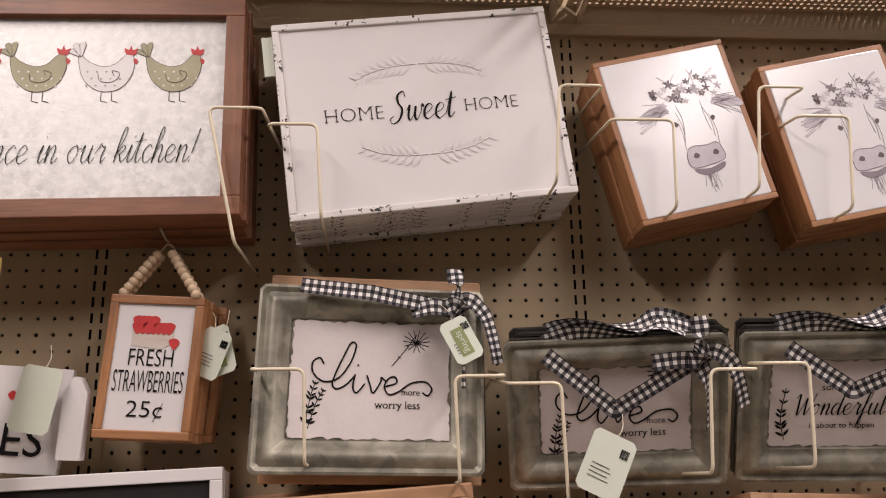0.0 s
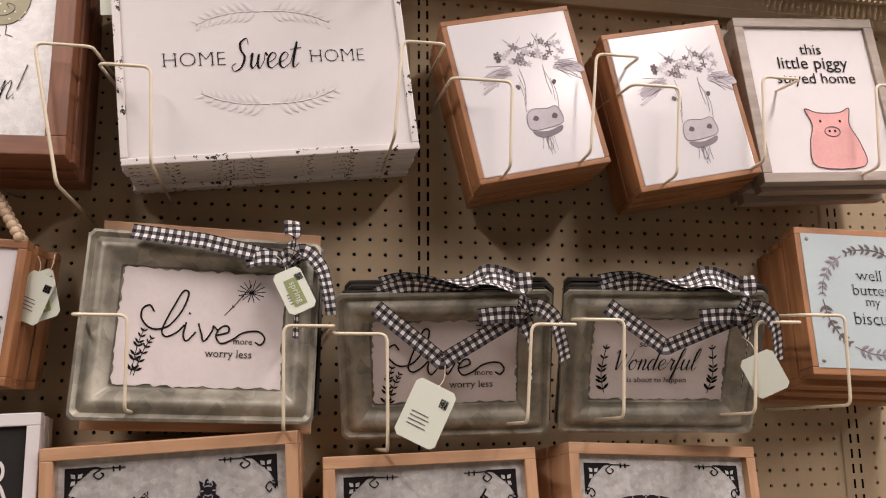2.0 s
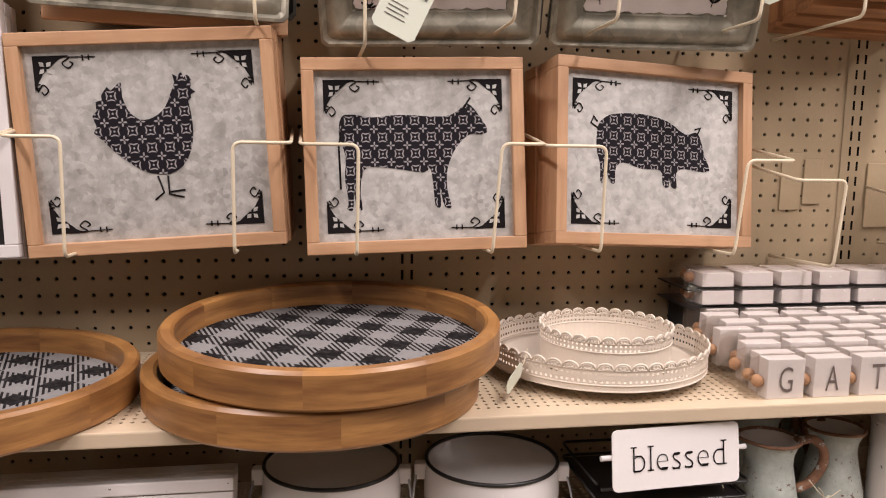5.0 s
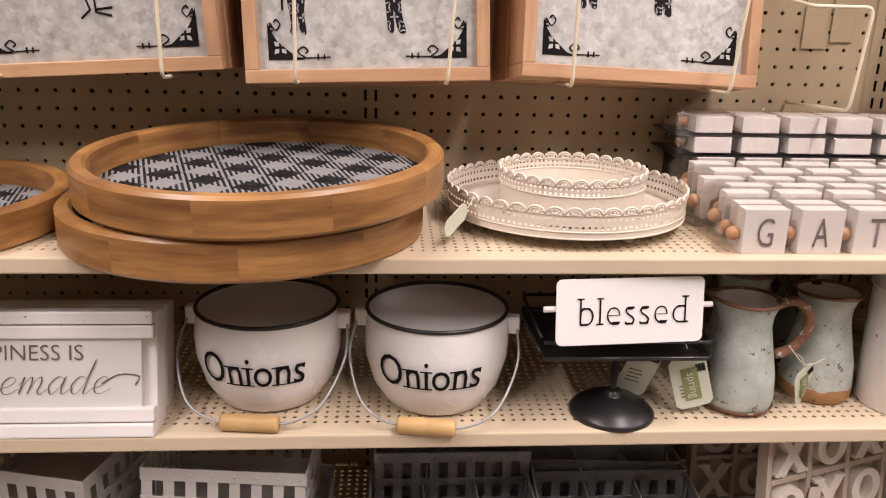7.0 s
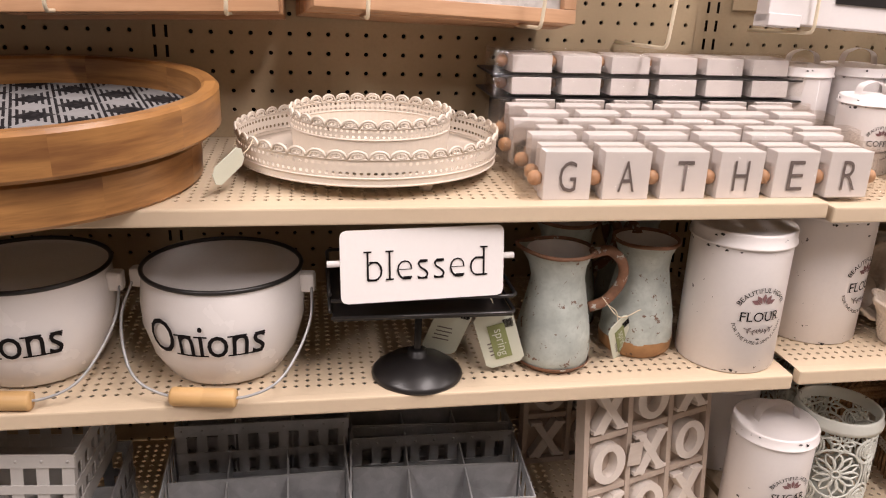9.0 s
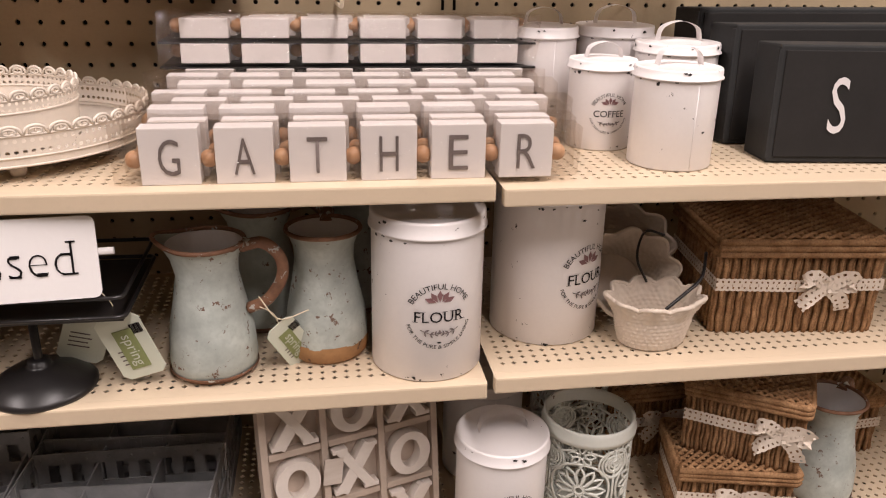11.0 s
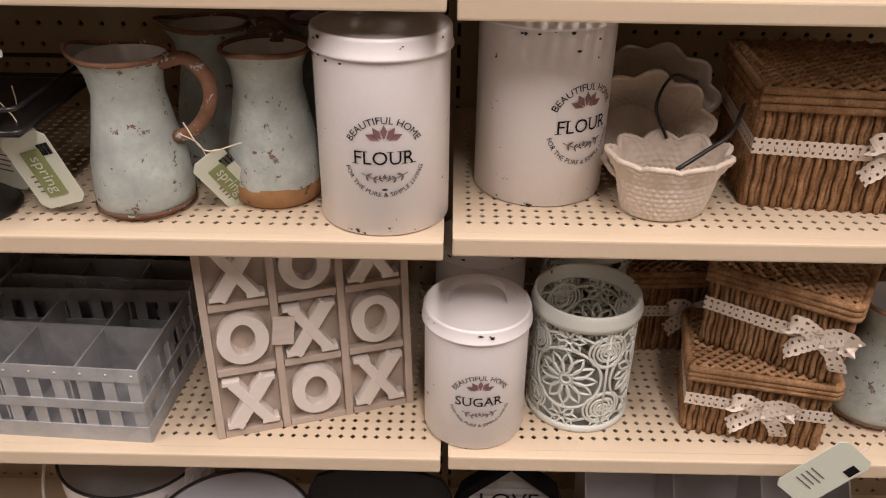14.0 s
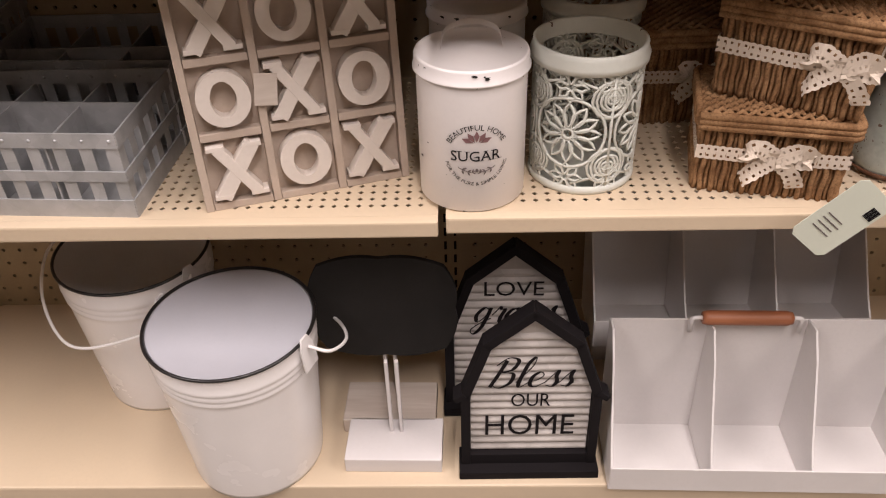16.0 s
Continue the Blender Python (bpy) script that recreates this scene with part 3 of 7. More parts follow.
def shelf(x0, x1, top, front, label, name="shelf"):
    ob = thing(name, label, "shelf", "store shelves")
    pitch = 0.0127
    nx, ny = int((x1 - x0 - 0.012) / pitch), int((-front - 0.03) / pitch)
    mx = ((x1 - x0) - nx * pitch) / 2
    v, f = holed_sheet(x0 + mx, front + 0.024, nx, ny, pitch, pitch, 0.0034, 4, 0.0012)
    b, yb = len(v), front + 0.024 + ny * pitch
    for a0, a1, c0, c1 in ((x0, x0 + mx, front, 0), (x1 - mx, x1, front, 0), (x0 + mx, x1 - mx, front, front + 0.024), (x0 + mx, x1 - mx, yb, -0.002)):
        b = len(v)
        v += [(a0, c0, 0), (a1, c0, 0), (a1, c1, 0), (a0, c1, 0)]
        f.append((b, b + 1, b + 2, b + 3))
    me = from_lists("shelf_top", v, f)
    part("perforated_top", me, CREAM, ob).location.z = top
    part("front_lip", box(x0, x1, front - 0.002, front + 0.012, top - 0.018, top + 0.0004, 0.0022), CREAM, ob)
    for x in (x0 + 0.02, x1 - 0.02):
        part("bracket", plate([(0, 0), (0.3, 0), (0.3, -0.012), (0.03, -0.035), (0, -0.035)], -0.0015, 0.0015), CREAM, ob).matrix_basis = Matrix.Translation((x, -0.002, top - 0.002)) @ Matrix.Rotation(radians(-90), 4, "Z")
    return ob


FRONT = -0.341
S1, S2, S3 = 1.053, 0.836, 0.581
R1, R2, R3 = 1.047, 0.841, 0.585
DECK = 0.191
for z in (S1, S2, S3):
    shelf(-0.765, 0.757, z, FRONT, "cream perforated steel shelf with a rolled front lip")
    shelf(-2.28, -0.768, z, FRONT, "cream perforated steel shelf with a rolled front lip")
for z in (R1, R2, R3):
    shelf(0.765, 2.28, z, FRONT, "cream perforated steel shelf with a rolled front lip")
for x0, x1 in ((-1.52, -0.004), (0.004, 1.52)):
    shelf(x0, x1, WALL_TOP + 0.06, -0.2, "cream perforated steel top shelf seen from below", "top_shelf")
deck = thing("base_deck", "cream steel base deck with a kick plate", "shelf base")
part("deck_top", box(-2.3, 2.3, -0.362, 0.03, DECK - 0.03, DECK, 0.003), CREAM, deck)
part("kick_plate", box(-2.3, 2.3, -0.34, -0.32, 0.0, DECK - 0.03), CREAM, deck)

# the rest of the aisle
structure("floor", box(-4.5, 4.5, -4.6, 1.0, -0.1, 0.0), FLOOR_TILE, "pale vinyl shop floor", "floor")
structure("ceiling", box(-4.5, 4.5, -4.6, 1.0, 3.6, 3.7), CEILING_TILE, "white ceiling boards", "ceiling")
structure("wall_south", box(-4.5, 4.5, -4.7, -4.6, 0.0, 3.6), AISLE, "dim wall across the aisle", "wall")
structure("wall_north", box(-4.5, 4.5, 0.9, 1.0, 0.0, 3.6), AISLE, "dim wall behind the shelving", "wall")
structure("wall_west", box(-4.6, -4.5, -4.7, 1.0, 0.0, 3.6), AISLE, "dim end wall", "wall")
structure("wall_east", box(4.5, 4.6, -4.7, 1.0, 0.0, 3.6), AISLE, "dim end wall", "wall")


# ---- hanging rows: signs in wire holders ----
def rim(w, h, b, d, mats, parent, name="frame_side", bev=0.0015):
    """Four mitred-looking sides round an opening; origin at the bottom centre, front at y = 0."""
    for x0, x1, z0, z1, mm in ((-w / 2, w / 2, 0, b, mats[0]), (-w / 2, w / 2, h - b, h, mats[0]), (-w / 2, -w / 2 + b, b, h - b, mats[1]), (w / 2 - b, w / 2, b, h - b, mats[1])):
        part(name, box(x0, x1, 0, d, z0, z1, bev), mm, parent)


def stack_behind(n, w, h, b, d, mats, panel, m, name, label, cat, group, jitter=0.004, spread=0.0):
    """The further signs of the same kind behind the first."""
    proto = None
    for k in range(n):
        mm = m @ pose(random.uniform(-jitter, jitter) + spread * k, (k + 1) * (d + 0.0015), random.uniform(-jitter, jitter) - 0.002, 0, random.uniform(-0.5, 0.5), 0)
        if proto is None:
            proto = thing(name, label, cat, group, mm)
            rim(w, h, b, d, mats, proto)
            part("panel", box(-w / 2 + b, w / 2 - b, d * 0.5, d * 0.8, b, h - b), panel, proto)
        else:
            copy_thing(proto, mm)


def holder(points, label="ivory wire shelf holder hooked into the pegboard"):
    ob = thing("wire_holder", label, "wire holder", "ivory wire holders")
    part("wire", tube(rounded(points, 0.012), 0.0024, 8), WIRE, ob)
    return ob


def corner_holder(x0, x1, x2, yf, zt, zb, yb=None):
    """Out from the wall beside a stack, across its front, down and back under it."""
    yb = yf if yb is None else yb
    holder([(x0, -0.004, zt + 0.02), (x0, yf, zt), (x1, yf, zt), (x2, yb, zb), (x2 + (x2 - x1) * 0.1, -0.004, zb - 0.008)])


def sprig(pts, leaf, n, r, bm=None):
    """A stem with paired leaves, flat in x, z."""
    bm = bm or bmesh.new()
    stem = arc_points([(x, -0.0008, z) for x, z in pts], 6)
    tube(stem, r, 5, bm)
    for k in range(1, n + 1):
        i = int(k * (len(stem) - 2) / n)
        d = (stem[i + 1] - stem[i]).normalized()
        for s in (-1, 1):
            w = Vector((d.x * 0.7 - s * d.z * 0.75, 0, d.z * 0.7 + s * d.x * 0.75))
            q = Vector((-w.z, 0, w.x))
            ln = leaf * (1.1 - 0.5 * k / n)
            o = [stem[i] + w * ln * a + q * ln * b for a, b in ((0, 0), (0.35, 0.17), (0.7, 0.14), (1, 0), (0.7, -0.14), (0.35, -0.17))]
            vs = [bm.verts.new(p + Vector((0, -0.0004, 0))) for p in o]
            mid = bm.verts.new(stem[i] + w * ln * 0.5 + Vector((0, -0.0004 - 0.025 * ln, 0)))
            for j in range(6):
                a, b = (vs[j], vs[(j + 1) % 6])
                f = bm.faces.new((mid, a, b))
                f.normal_update()
                if f.normal.y > 0:
                    f.normal_flip()
    return bm


def lettering(parent, body, size_w, x, y, z, mat=None, **kw):
    ob = part("lettering", letters(body, 0.05, width=size_w, **kw), mat or BLACK, parent)
    ob.location = (x, y, z)
    return ob


def script(parent, words, w, x, y, z, mat=None, **kw):
    ob = part("lettering", handwriting(words, w, **kw), mat or BLACK, parent)
    ob.location = (x, y, z)
    return ob


# kitchen hens tray sign, galvanised in a dark frame
M = pose(-0.755, -0.175, 1.89, -4, -1.5, 1)
hens = thing("hen_sign", "galvanised hen sign in a dark stained wooden frame", "wall sign", "framed hen signs", M)
rim(0.47, 0.35, 0.028, 0.03, (BROWN_WOOD, BROWN_WOOD_V), hens)
part("panel", box(-0.208, 0.208, 0.012, 0.018, 0.027, 0.323), ZINC_PALE, hens, "mottled galvanised sheet")
script(hens, "dance in our kitchen!", 0.325, 0.012, 0.0115, 0.113, height=0.056, thin=0.0009, thick=0.0013)
HEN = [(-0.038, 0.008), (-0.048, 0.034), (-0.05, 0.06), (-0.03, 0.045), (-0.008, 0.037), (0.012, 0.042), (0.026, 0.058), (0.037, 0.064), (0.044, 0.052), (0.044, 0.03), (0.034, 0.004), (0.014, -0.012), (-0.014, -0.012)]
for k, (hx, hm) in enumerate(((-0.061, OLIVE), (0.036, WHITE), (0.133, OLIVE), (-0.158, OLIVE))):
    at = Matrix.Translation((hx, 0, 0.21)) @ Matrix.Diagonal((0.84, 1, 0.82, 1))
    part("hen_print", moved(plate(smooth_outline(HEN), 0.0112, 0.0118), at), hm, hens)
    part("hen_outline", moved(tube([(x, 0.0114, z) for x, z in smooth_outline(HEN)], 0.0006, 4, None, True), at), GREY_INK, hens)
    part("wing", moved(tube([(x, 0.011, z) for x, _, z in arc_points([(-0.016, 0, 0.022), (-0.012, 0, 0.008), (0.004, 0, 0.004), (0.018, 0, 0.012), (0.02, 0, 0.024), (0.008, 0, 0.028), (0.012, 0, 0.018)])], 0.0006, 4), at), GREY_INK, hens)
    dots = bmesh.new()
    for q in range(13):
        dx, dz = -0.034 + 0.016 * (q % 5) + 0.008 * (q // 5 % 2), -0.002 + 0.014 * (q // 5)
        if dz < 0.022 or dx < 0.0:
            disc(0.0019, 0, 8, dots)
            bmesh.ops.transform(dots, matrix=Matrix.Translation((dx, 0.0109, dz)) @ Matrix.Rotation(radians(90), 4, "X"), verts=list(dots.verts)[-8:])
    part("dot_print", moved(dots, at), OLIVE if hm is WHITE else WHITE, hens)
    part("comb", moved(plate(smooth_outline([(0.03, 0.062), (0.026, 0.075), (0.034, 0.071), (0.037, 0.08), (0.041, 0.071), (0.049, 0.074), (0.045, 0.061)]), 0.0111, 0.0116), at), RED, hens)
    part("wattle", moved(plate(smooth_outline([(0.044, 0.054), (0.05, 0.05), (0.048, 0.042), (0.043, 0.047)]), 0.0111, 0.0116), at), RED, hens)
    for q, (tx, tz) in enumerate(((-0.064, 0.066), (-0.058, 0.078), (-0.047, 0.08))):
        fan = smooth_outline([(-0.047, 0.056), (tx - 0.004, tz), (tx + 0.001, tz + 0.007), (tx + 0.006, tz + 0.002)])
        part("tail_feather", moved(plate(fan, 0.0111 - 0.0001 * q, 0.0116), at), hm, hens)
        part("feather_line", moved(tube([(x, 0.0112, z) for x, z in fan], 0.0005, 4, None, True), at), GREY_INK, hens)
    for lx in (-0.008, 0.01):
        part("leg", moved(tube([(lx, 0.0115, -0.012), (lx, 0.0115, -0.032), (lx + 0.011, 0.0115, -0.035)], 0.0006, 4), at), GREY_INK, hens)
stack_behind(4, 0.47, 0.35, 0.028, 0.03, (BROWN_WOOD, BROWN_WOOD_V), ZINC_PALE, M, "hen_sign", "dark stained wooden framed sign stacked behind another", "wall sign", "framed hen signs", 0.006)

# home sign in chipped white metal
M = pose(-0.239, -0.145, 1.916, -1.2, -7, 2)
home = thing("home_sign", "white metal home sign with chipped black edges", "wall sign", "white home signs", M)
rim(0.429, 0.315, 0.011, 0.02, (WHITE_WORN, WHITE_WORN), home, bev=0.002)
part("panel", box(-0.205, 0.205, 0.004, 0.008, 0.01, 0.305), WHITE, home, "smooth white panel")
lettering(home, "HOME", 0.089, -0.105, 0.0036, 0.158, bold=-0.0013, serif=0.05)
script(home, "Sweet", 0.104, 0.0, 0.0036, 0.163, height=0.052, thin=0.0011, thick=0.0034, slant=0.2)
lettering(home, "HOME", 0.083, 0.105, 0.0036, 0.158, bold=-0.0013, serif=0.05)
for zz, s in ((0.225, 1), (0.092, -1)):
    for k in (-1, 1):
        relief = part("embossed_sprig", moved(sprig([(0.002 * k, 0.008 * s), (0.035 * k, 0.007 * s), (0.07 * k, 0.0), (0.098 * k, -0.012 * s)], 0.023, 8, 0.0009), Matrix.Translation((0, 0.0038, zz)) @ Matrix.Diagonal((1, 0.5, 1, 1))), WHITE, home)
        tagged(relief, kind="stuff")
stack_behind(5, 0.429, 0.315, 0.011, 0.02, (WHITE_WORN, WHITE_WORN), WHITE, M, "home_sign", "white metal sign with chipped black edges stacked behind another", "wall sign", "white home signs", 0.004)
part("price_tag", box(-0.231, -0.2155, 0.01, 0.011, 0.235, 0.3), TAG_GREEN, home)

# cow portraits, glossy in honey frames


def cow_portrait(m, w, h):
    ob = thing("cow_sign", "glossy white cow drawing in a honey wood frame", "wall sign", "cow drawings", m)
    rim(w, h, 0.009, 0.03, (HONEY, HONEY_V), ob)
    part("panel", box(-w / 2 + 0.0085, w / 2 - 0.0085, -0.001, 0.012, 0.0085, h - 0.0085, 0.002), GLOSS_WHITE, ob, "glossy white panel")
    mm = Matrix.Translation((0.02, -0.0012, 0.122))
    snout = smooth_outline([(-0.026, -0.05), (-0.029, -0.03), (-0.018, -0.017), (0.006, -0.019), (0.022, -0.017), (0.029, -0.032), (0.026, -0.046), (0.0, -0.051)])
    part("muzzle", moved(plate(snout, -0.0002, 0), mm), PALE_INK, ob)
    part("muzzle_line", moved(tube([(x, -0.0002, z) for x, z in snout], 0.0006, 4, None, True), mm), SOFT_INK, ob)
    part("mouth", moved(plate(smooth_outline([(-0.024, -0.053), (0.0, -0.056), (0.024, -0.05), (0.02, -0.06), (-0.004, -0.066), (-0.018, -0.062)]), -0.0003, 0), mm), SOFT_INK, ob)
    for x in (-0.015, 0.016):
        part("nostril", moved(plate(smooth_outline([(x - 0.005, -0.034), (x, -0.028), (x + 0.005, -0.032), (x + 0.002, -0.037)]), -0.0005, -0.0002), mm), GREY_INK, ob)
    rnd = random.Random(5)
    hairs = bmesh.new()

    def hair(x, z, dx, dz):
        tube(arc_points([(x, -0.0002, z), (x + dx * 0.5 + rnd.uniform(-0.004, 0.004), -0.0002, z + dz * 0.5), (x + dx, -0.0002, z + dz)], 4), 0.00035, 3, hairs)
    for s in (-1, 1):
        for k in range(3):
            hair(s * (0.027 - 0.003 * k), -0.02 + 0.012 * k, s * rnd.uniform(-0.008, 0.003), 0.05)
        for k in range(16):
            hair(s * rnd.uniform(0.034, 0.05), 0.05 + rnd.uniform(-0.008, 0.01), s * rnd.uniform(0.02, 0.042), rnd.uniform(-0.026, 0.006))
    for k in range(9):
        hair(rnd.uniform(-0.012, 0.012), -0.062, rnd.uniform(-0.007, 0.007), -rnd.uniform(0.01, 0.034))
        hair(rnd.uniform(-0.03, 0.03), 0.085, rnd.uniform(-0.03, 0.03), rnd.uniform(0.005, 0.03))
    tagged(part("pencil_hair", moved(hairs, mm), SOFT_INK, ob), kind="stuff")
    for s in (-1, 1):
        part("eye", moved(plate(smooth_outline([(s * 0.03, 0.018), (s * 0.034, 0.024), (s * 0.03, 0.027), (s * 0.026, 0.022)]), -0.0003, 0), mm), GREY_INK, ob)
        part("ear", moved(plate(smooth_outline([(s * 0.034, 0.046), (s * 0.052, 0.058), (s * 0.076, 0.05), (s * 0.084, 0.034), (s * 0.06, 0.036)]), -0.0002, 0), mm), PALE_INK, ob)
    for k in range(24):
        cx, cz, sc = -0.05 + 0.105 * (k % 12) / 11, 0.062 + 0.02 * (k // 12) + rnd.uniform(-0.008, 0.012), rnd.uniform(0.6, 1.15)
        pet = [(cx + sc * (0.0052 + 0.0028 * math.cos(5 * a)) * math.cos(a), cz + sc * (0.0052 + 0.0028 * math.cos(5 * a)) * math.sin(a)) for a in [2 * math.pi * q / 30 for q in range(30)]]
        part("flower", moved(plate(pet, -0.0003 - 0.0001 * (k % 4), 0), mm), (SOFT_INK, PALE_INK, PALE_INK)[k % 3], ob)
        if k % 4 == 0:
            part("flower_line", moved(tube([(x, -0.0007, z) for x, z in pet], 0.0004, 3, None, True), mm), GREY_INK, ob)
    stack_behind(3, w, h, 0.009, 0.03, (HONEY, HONEY_V), GLOSS_WHITE, m, "cow_sign", "honey wood framed sign stacked behind another", "wall sign", "cow drawings", 0.003)


cow_portrait(pose(0.167, -0.158, 1.906, -2.4, -12.4, -0.7), 0.214, 0.272)
cow_portrait(pose(0.424, -0.158, 1.903, -1.9, -10.9, -3), 0.208, 0.271)

# little pig sign in grey wash frame
M = pose(0.665, -0.16, 1.915, -6, -3, -2)
piggy = thing("pig_sign", "white pig sign in a grey washed wooden frame", "wall sign", "pig signs", M)
rim(0.262, 0.305, 0.017, 0.022, (GREYWOOD, GREYWOOD), piggy)
part("panel", box(-0.115, 0.115, 0.006, 0.012, 0.016, 0.289), WHITE, piggy)
for zz, s, w in ((0.247, "this", 0.04), (0.217, "little piggy", 0.13), (0.188, "stayed home", 0.145)):
    lettering(piggy, s, w, 0.005, 0.0055, zz)
PIGF = [(-0.04, 0.02), (-0.045, 0.06), (-0.034, 0.095), (-0.042, 0.125), (-0.02, 0.118), (0.02, 0.118), (0.04, 0.126), (0.034, 0.095), (0.047, 0.06), (0.045, 0.02)]
part("pig_print", moved(plate(smooth_outline(PIGF), 0.005, 0.006), Matrix.Translation((0.012, 0, 0.008))), PINK, piggy)
part("pig_outline", moved(tube([(x, 0.0048, z) for x, z in smooth_outline(PIGF)], 0.0008, 4, None, True), Matrix.Translation((0.012, 0, 0.008))), GREY_INK, piggy)
part("snout", moved(tube([(0.014 * math.cos(a), 0.0045, 0.083 + 0.009 * math.sin(a)) for a in [k * math.pi / 8 for k in range(16)]], 0.0008, 4, None, True), Matrix.Translation((0.012, 0, 0.008))), GREY_INK, piggy)
for x in (-0.018, 0.018, -0.005, 0.005):
    part("face_dot", box(x + 0.0105, x + 0.0135, 0.0042, 0.005, (0.108 if abs(x) > 0.01 else 0.09), (0.112 if abs(x) > 0.01 else 0.094)), BLACK, piggy)
stack_behind(4, 0.262, 0.305, 0.017, 0.022, (GREYWOOD, GREYWOOD), WHITE, M, "pig_sign", "grey washed framed sign stacked behind another", "wall sign", "pig signs", 0.008)

# holders of the top row
for a in ((-0.492, -0.566, -0.522, -0.19, 2.048, 1.85), (-0.482, -0.413, -0.405, -0.19, 2.024, 1.885), (0.004, -0.061, -0.072, -0.195, 2.088, 1.94), (0.012, 0.104, 0.098, -0.2, 2.033, 1.9), (0.31, 0.239, 0.223, -0.2, 2.088, 1.93), (0.296, 0.373, 0.359, -0.2, 2.042, 1.9), (0.584, 0.517, 0.508, -0.2, 2.07, 1.93), (0.79, 0.72, 0.71, -0.2, 2.07, 1.93)):
    corner_holder(*a)


LIVE = [[(272, 322), (258, 304), (238, 318), (240, 350), (272, 376), (316, 366), (352, 318), (368, 264), (352, 256), (330, 300), (308, 352), (300, 384), (314, 398), (342, 384), (364, 360)],
        [(368, 352), (362, 392), (374, 408), (398, 380)], [(374, 322), (378, 326)],
        [(404, 354), (414, 384), (424, 408), (446, 374), (448, 360), (462, 372)],
        [(460, 388), (494, 376), (490, 358), (470, 364), (458, 390), (474, 412), (506, 400), (540, 376), (584, 371), (604, 392), (592, 412), (576, 404)]]


# galvanised tray pictures with gingham bows
def zinc_tray(m, w, h, words, bow, name_label, metal=None):
    ob = thing("tray_picture", name_label, "tray picture", "galvanised tray pictures", m)
    bm = bmesh.new()
    loops = []
    for inset, y in ((0, 0.008), (0.0, 0.0), (0.004, -0.001), (0.007, 0.002), (0.01, 0.004), (0.013, 0.002), (0.017, -0.002), (0.022, -0.004), (0.027, -0.0035), (0.032, 0.0), (0.037, 0.006), (0.042, 0.011), (0.046, 0.0125), (0.048, 0.017)):
        x, z0, z1, c = w / 2 - inset, inset, h - inset, max(0.007 - inset * 0.12, 0.0025)
        loops.append([bm.verts.new((px, y, pz)) for px, pz in ((-x + c, z0), (x - c, z0), (x, z0 + c), (x, z1 - c), (x - c, z1), (-x + c, z1), (-x, z1 - c), (-x, z0 + c))])
    for p, q in zip(loops, loops[1:]):
        for k in range(8):
            bm.faces.new((p[k], p[(k + 1) % 8], q[(k + 1) % 8], q[k]))
    bm.faces.new(loops[-1])
    bmesh.ops.recalc_face_normals(bm, faces=bm.faces)
    part("tray", smooth(bm, 40), metal or ZINC, ob, "worn galvanised metal tray")
    rnd = random.Random(3)
    pw, ph = w - 0.096, h - 0.096
    edge = []
    for (ax, az), (bx, bz) in (((-1, -1), (1, -1)), ((1, -1), (1, 1)), ((1, 1), (-1, 1)), ((-1, 1), (-1, -1))):
        for k in range(28):
            t = k / 28
            j = rnd.uniform(-0.004, 0.001)
            edge.append(((ax + (bx - ax) * t) * (pw / 2 + j), h / 2 + (az + (bz - az) * t) * (ph / 2 + j)))
    part("print", plate(edge, 0.0155, 0.017), DISTRESS_PAPER, ob, "pale pink washed print with ragged edges")
    if words == "live":
        pen = bmesh.new()
        for stroke in LIVE:
            tube([(x, 0.0148, z + h / 2) for x, _, z in arc_points([((x - 415) * 0.00047, 0, (368 - y) * 0.00047) for x, y in stroke], 6)], 0.0013, 5, pen)
        part("lettering", pen, BLACK, ob)
        lettering(ob, "more", 0.027, 0.058, 0.0152, h / 2 - 0.018, serif=0.06)
        lettering(ob, "worry less", 0.066, 0.039, 0.0152, h / 2 - 0.037, serif=0.06)
        plants = (([(-0.09, -0.07), (-0.085, -0.03), (-0.078, -0.004)], 0.012, 7), ([(-0.086, -0.07), (-0.076, -0.035), (-0.066, -0.015)], 0.01, 6), ([(0.03, 0.02), (0.05, 0.045), (0.066, 0.068)], 0.004, 3))
        part("seed_head", merged(*[tube([(0.066, 0.0152, h / 2 + 0.055), (0.066 + 0.02 * math.cos(a), 0.0152, h / 2 + 0.058 + 0.017 * math.sin(a))], 0.0007, 4) for a in [k * math.pi / 7 for k in range(14)]]), BLACK, ob)
    else:
        lettering(ob, "something", 0.06, 0.0, 0.0152, h / 2 + 0.025)
        script(ob, "Wonderful", 0.128, 0.0, 0.0152, h / 2 - 0.006, height=0.05, thin=0.0009, thick=0.0026)
        lettering(ob, "is about to happen", 0.092, 0.0, 0.0152, h / 2 - 0.034, serif=0.06)
        plants = (([(-0.08, -0.055), (-0.086, -0.02), (-0.08, 0.025)], 0.013, 7), ([(0.08, -0.055), (0.086, -0.02), (0.08, 0.025)], 0.013, 7))
    for p, lf, n in plants:
        part("plant_print", sprig([(x, z + h / 2) for x, z in p], lf, n, 0.0006), BLACK, ob).location.y = 0.016
    if bow:
        gingham_bow(ob, bow)
    return ob


def gingham_bow(ob, spans):
    for pts, tw in spans:
        part("ribbon", ribbon(arc_points(pts, 8), 0.024, (0, 0.25, 1), None, 1.0, tw, 0.08), GINGHAM, ob, "black and white gingham ribbon")


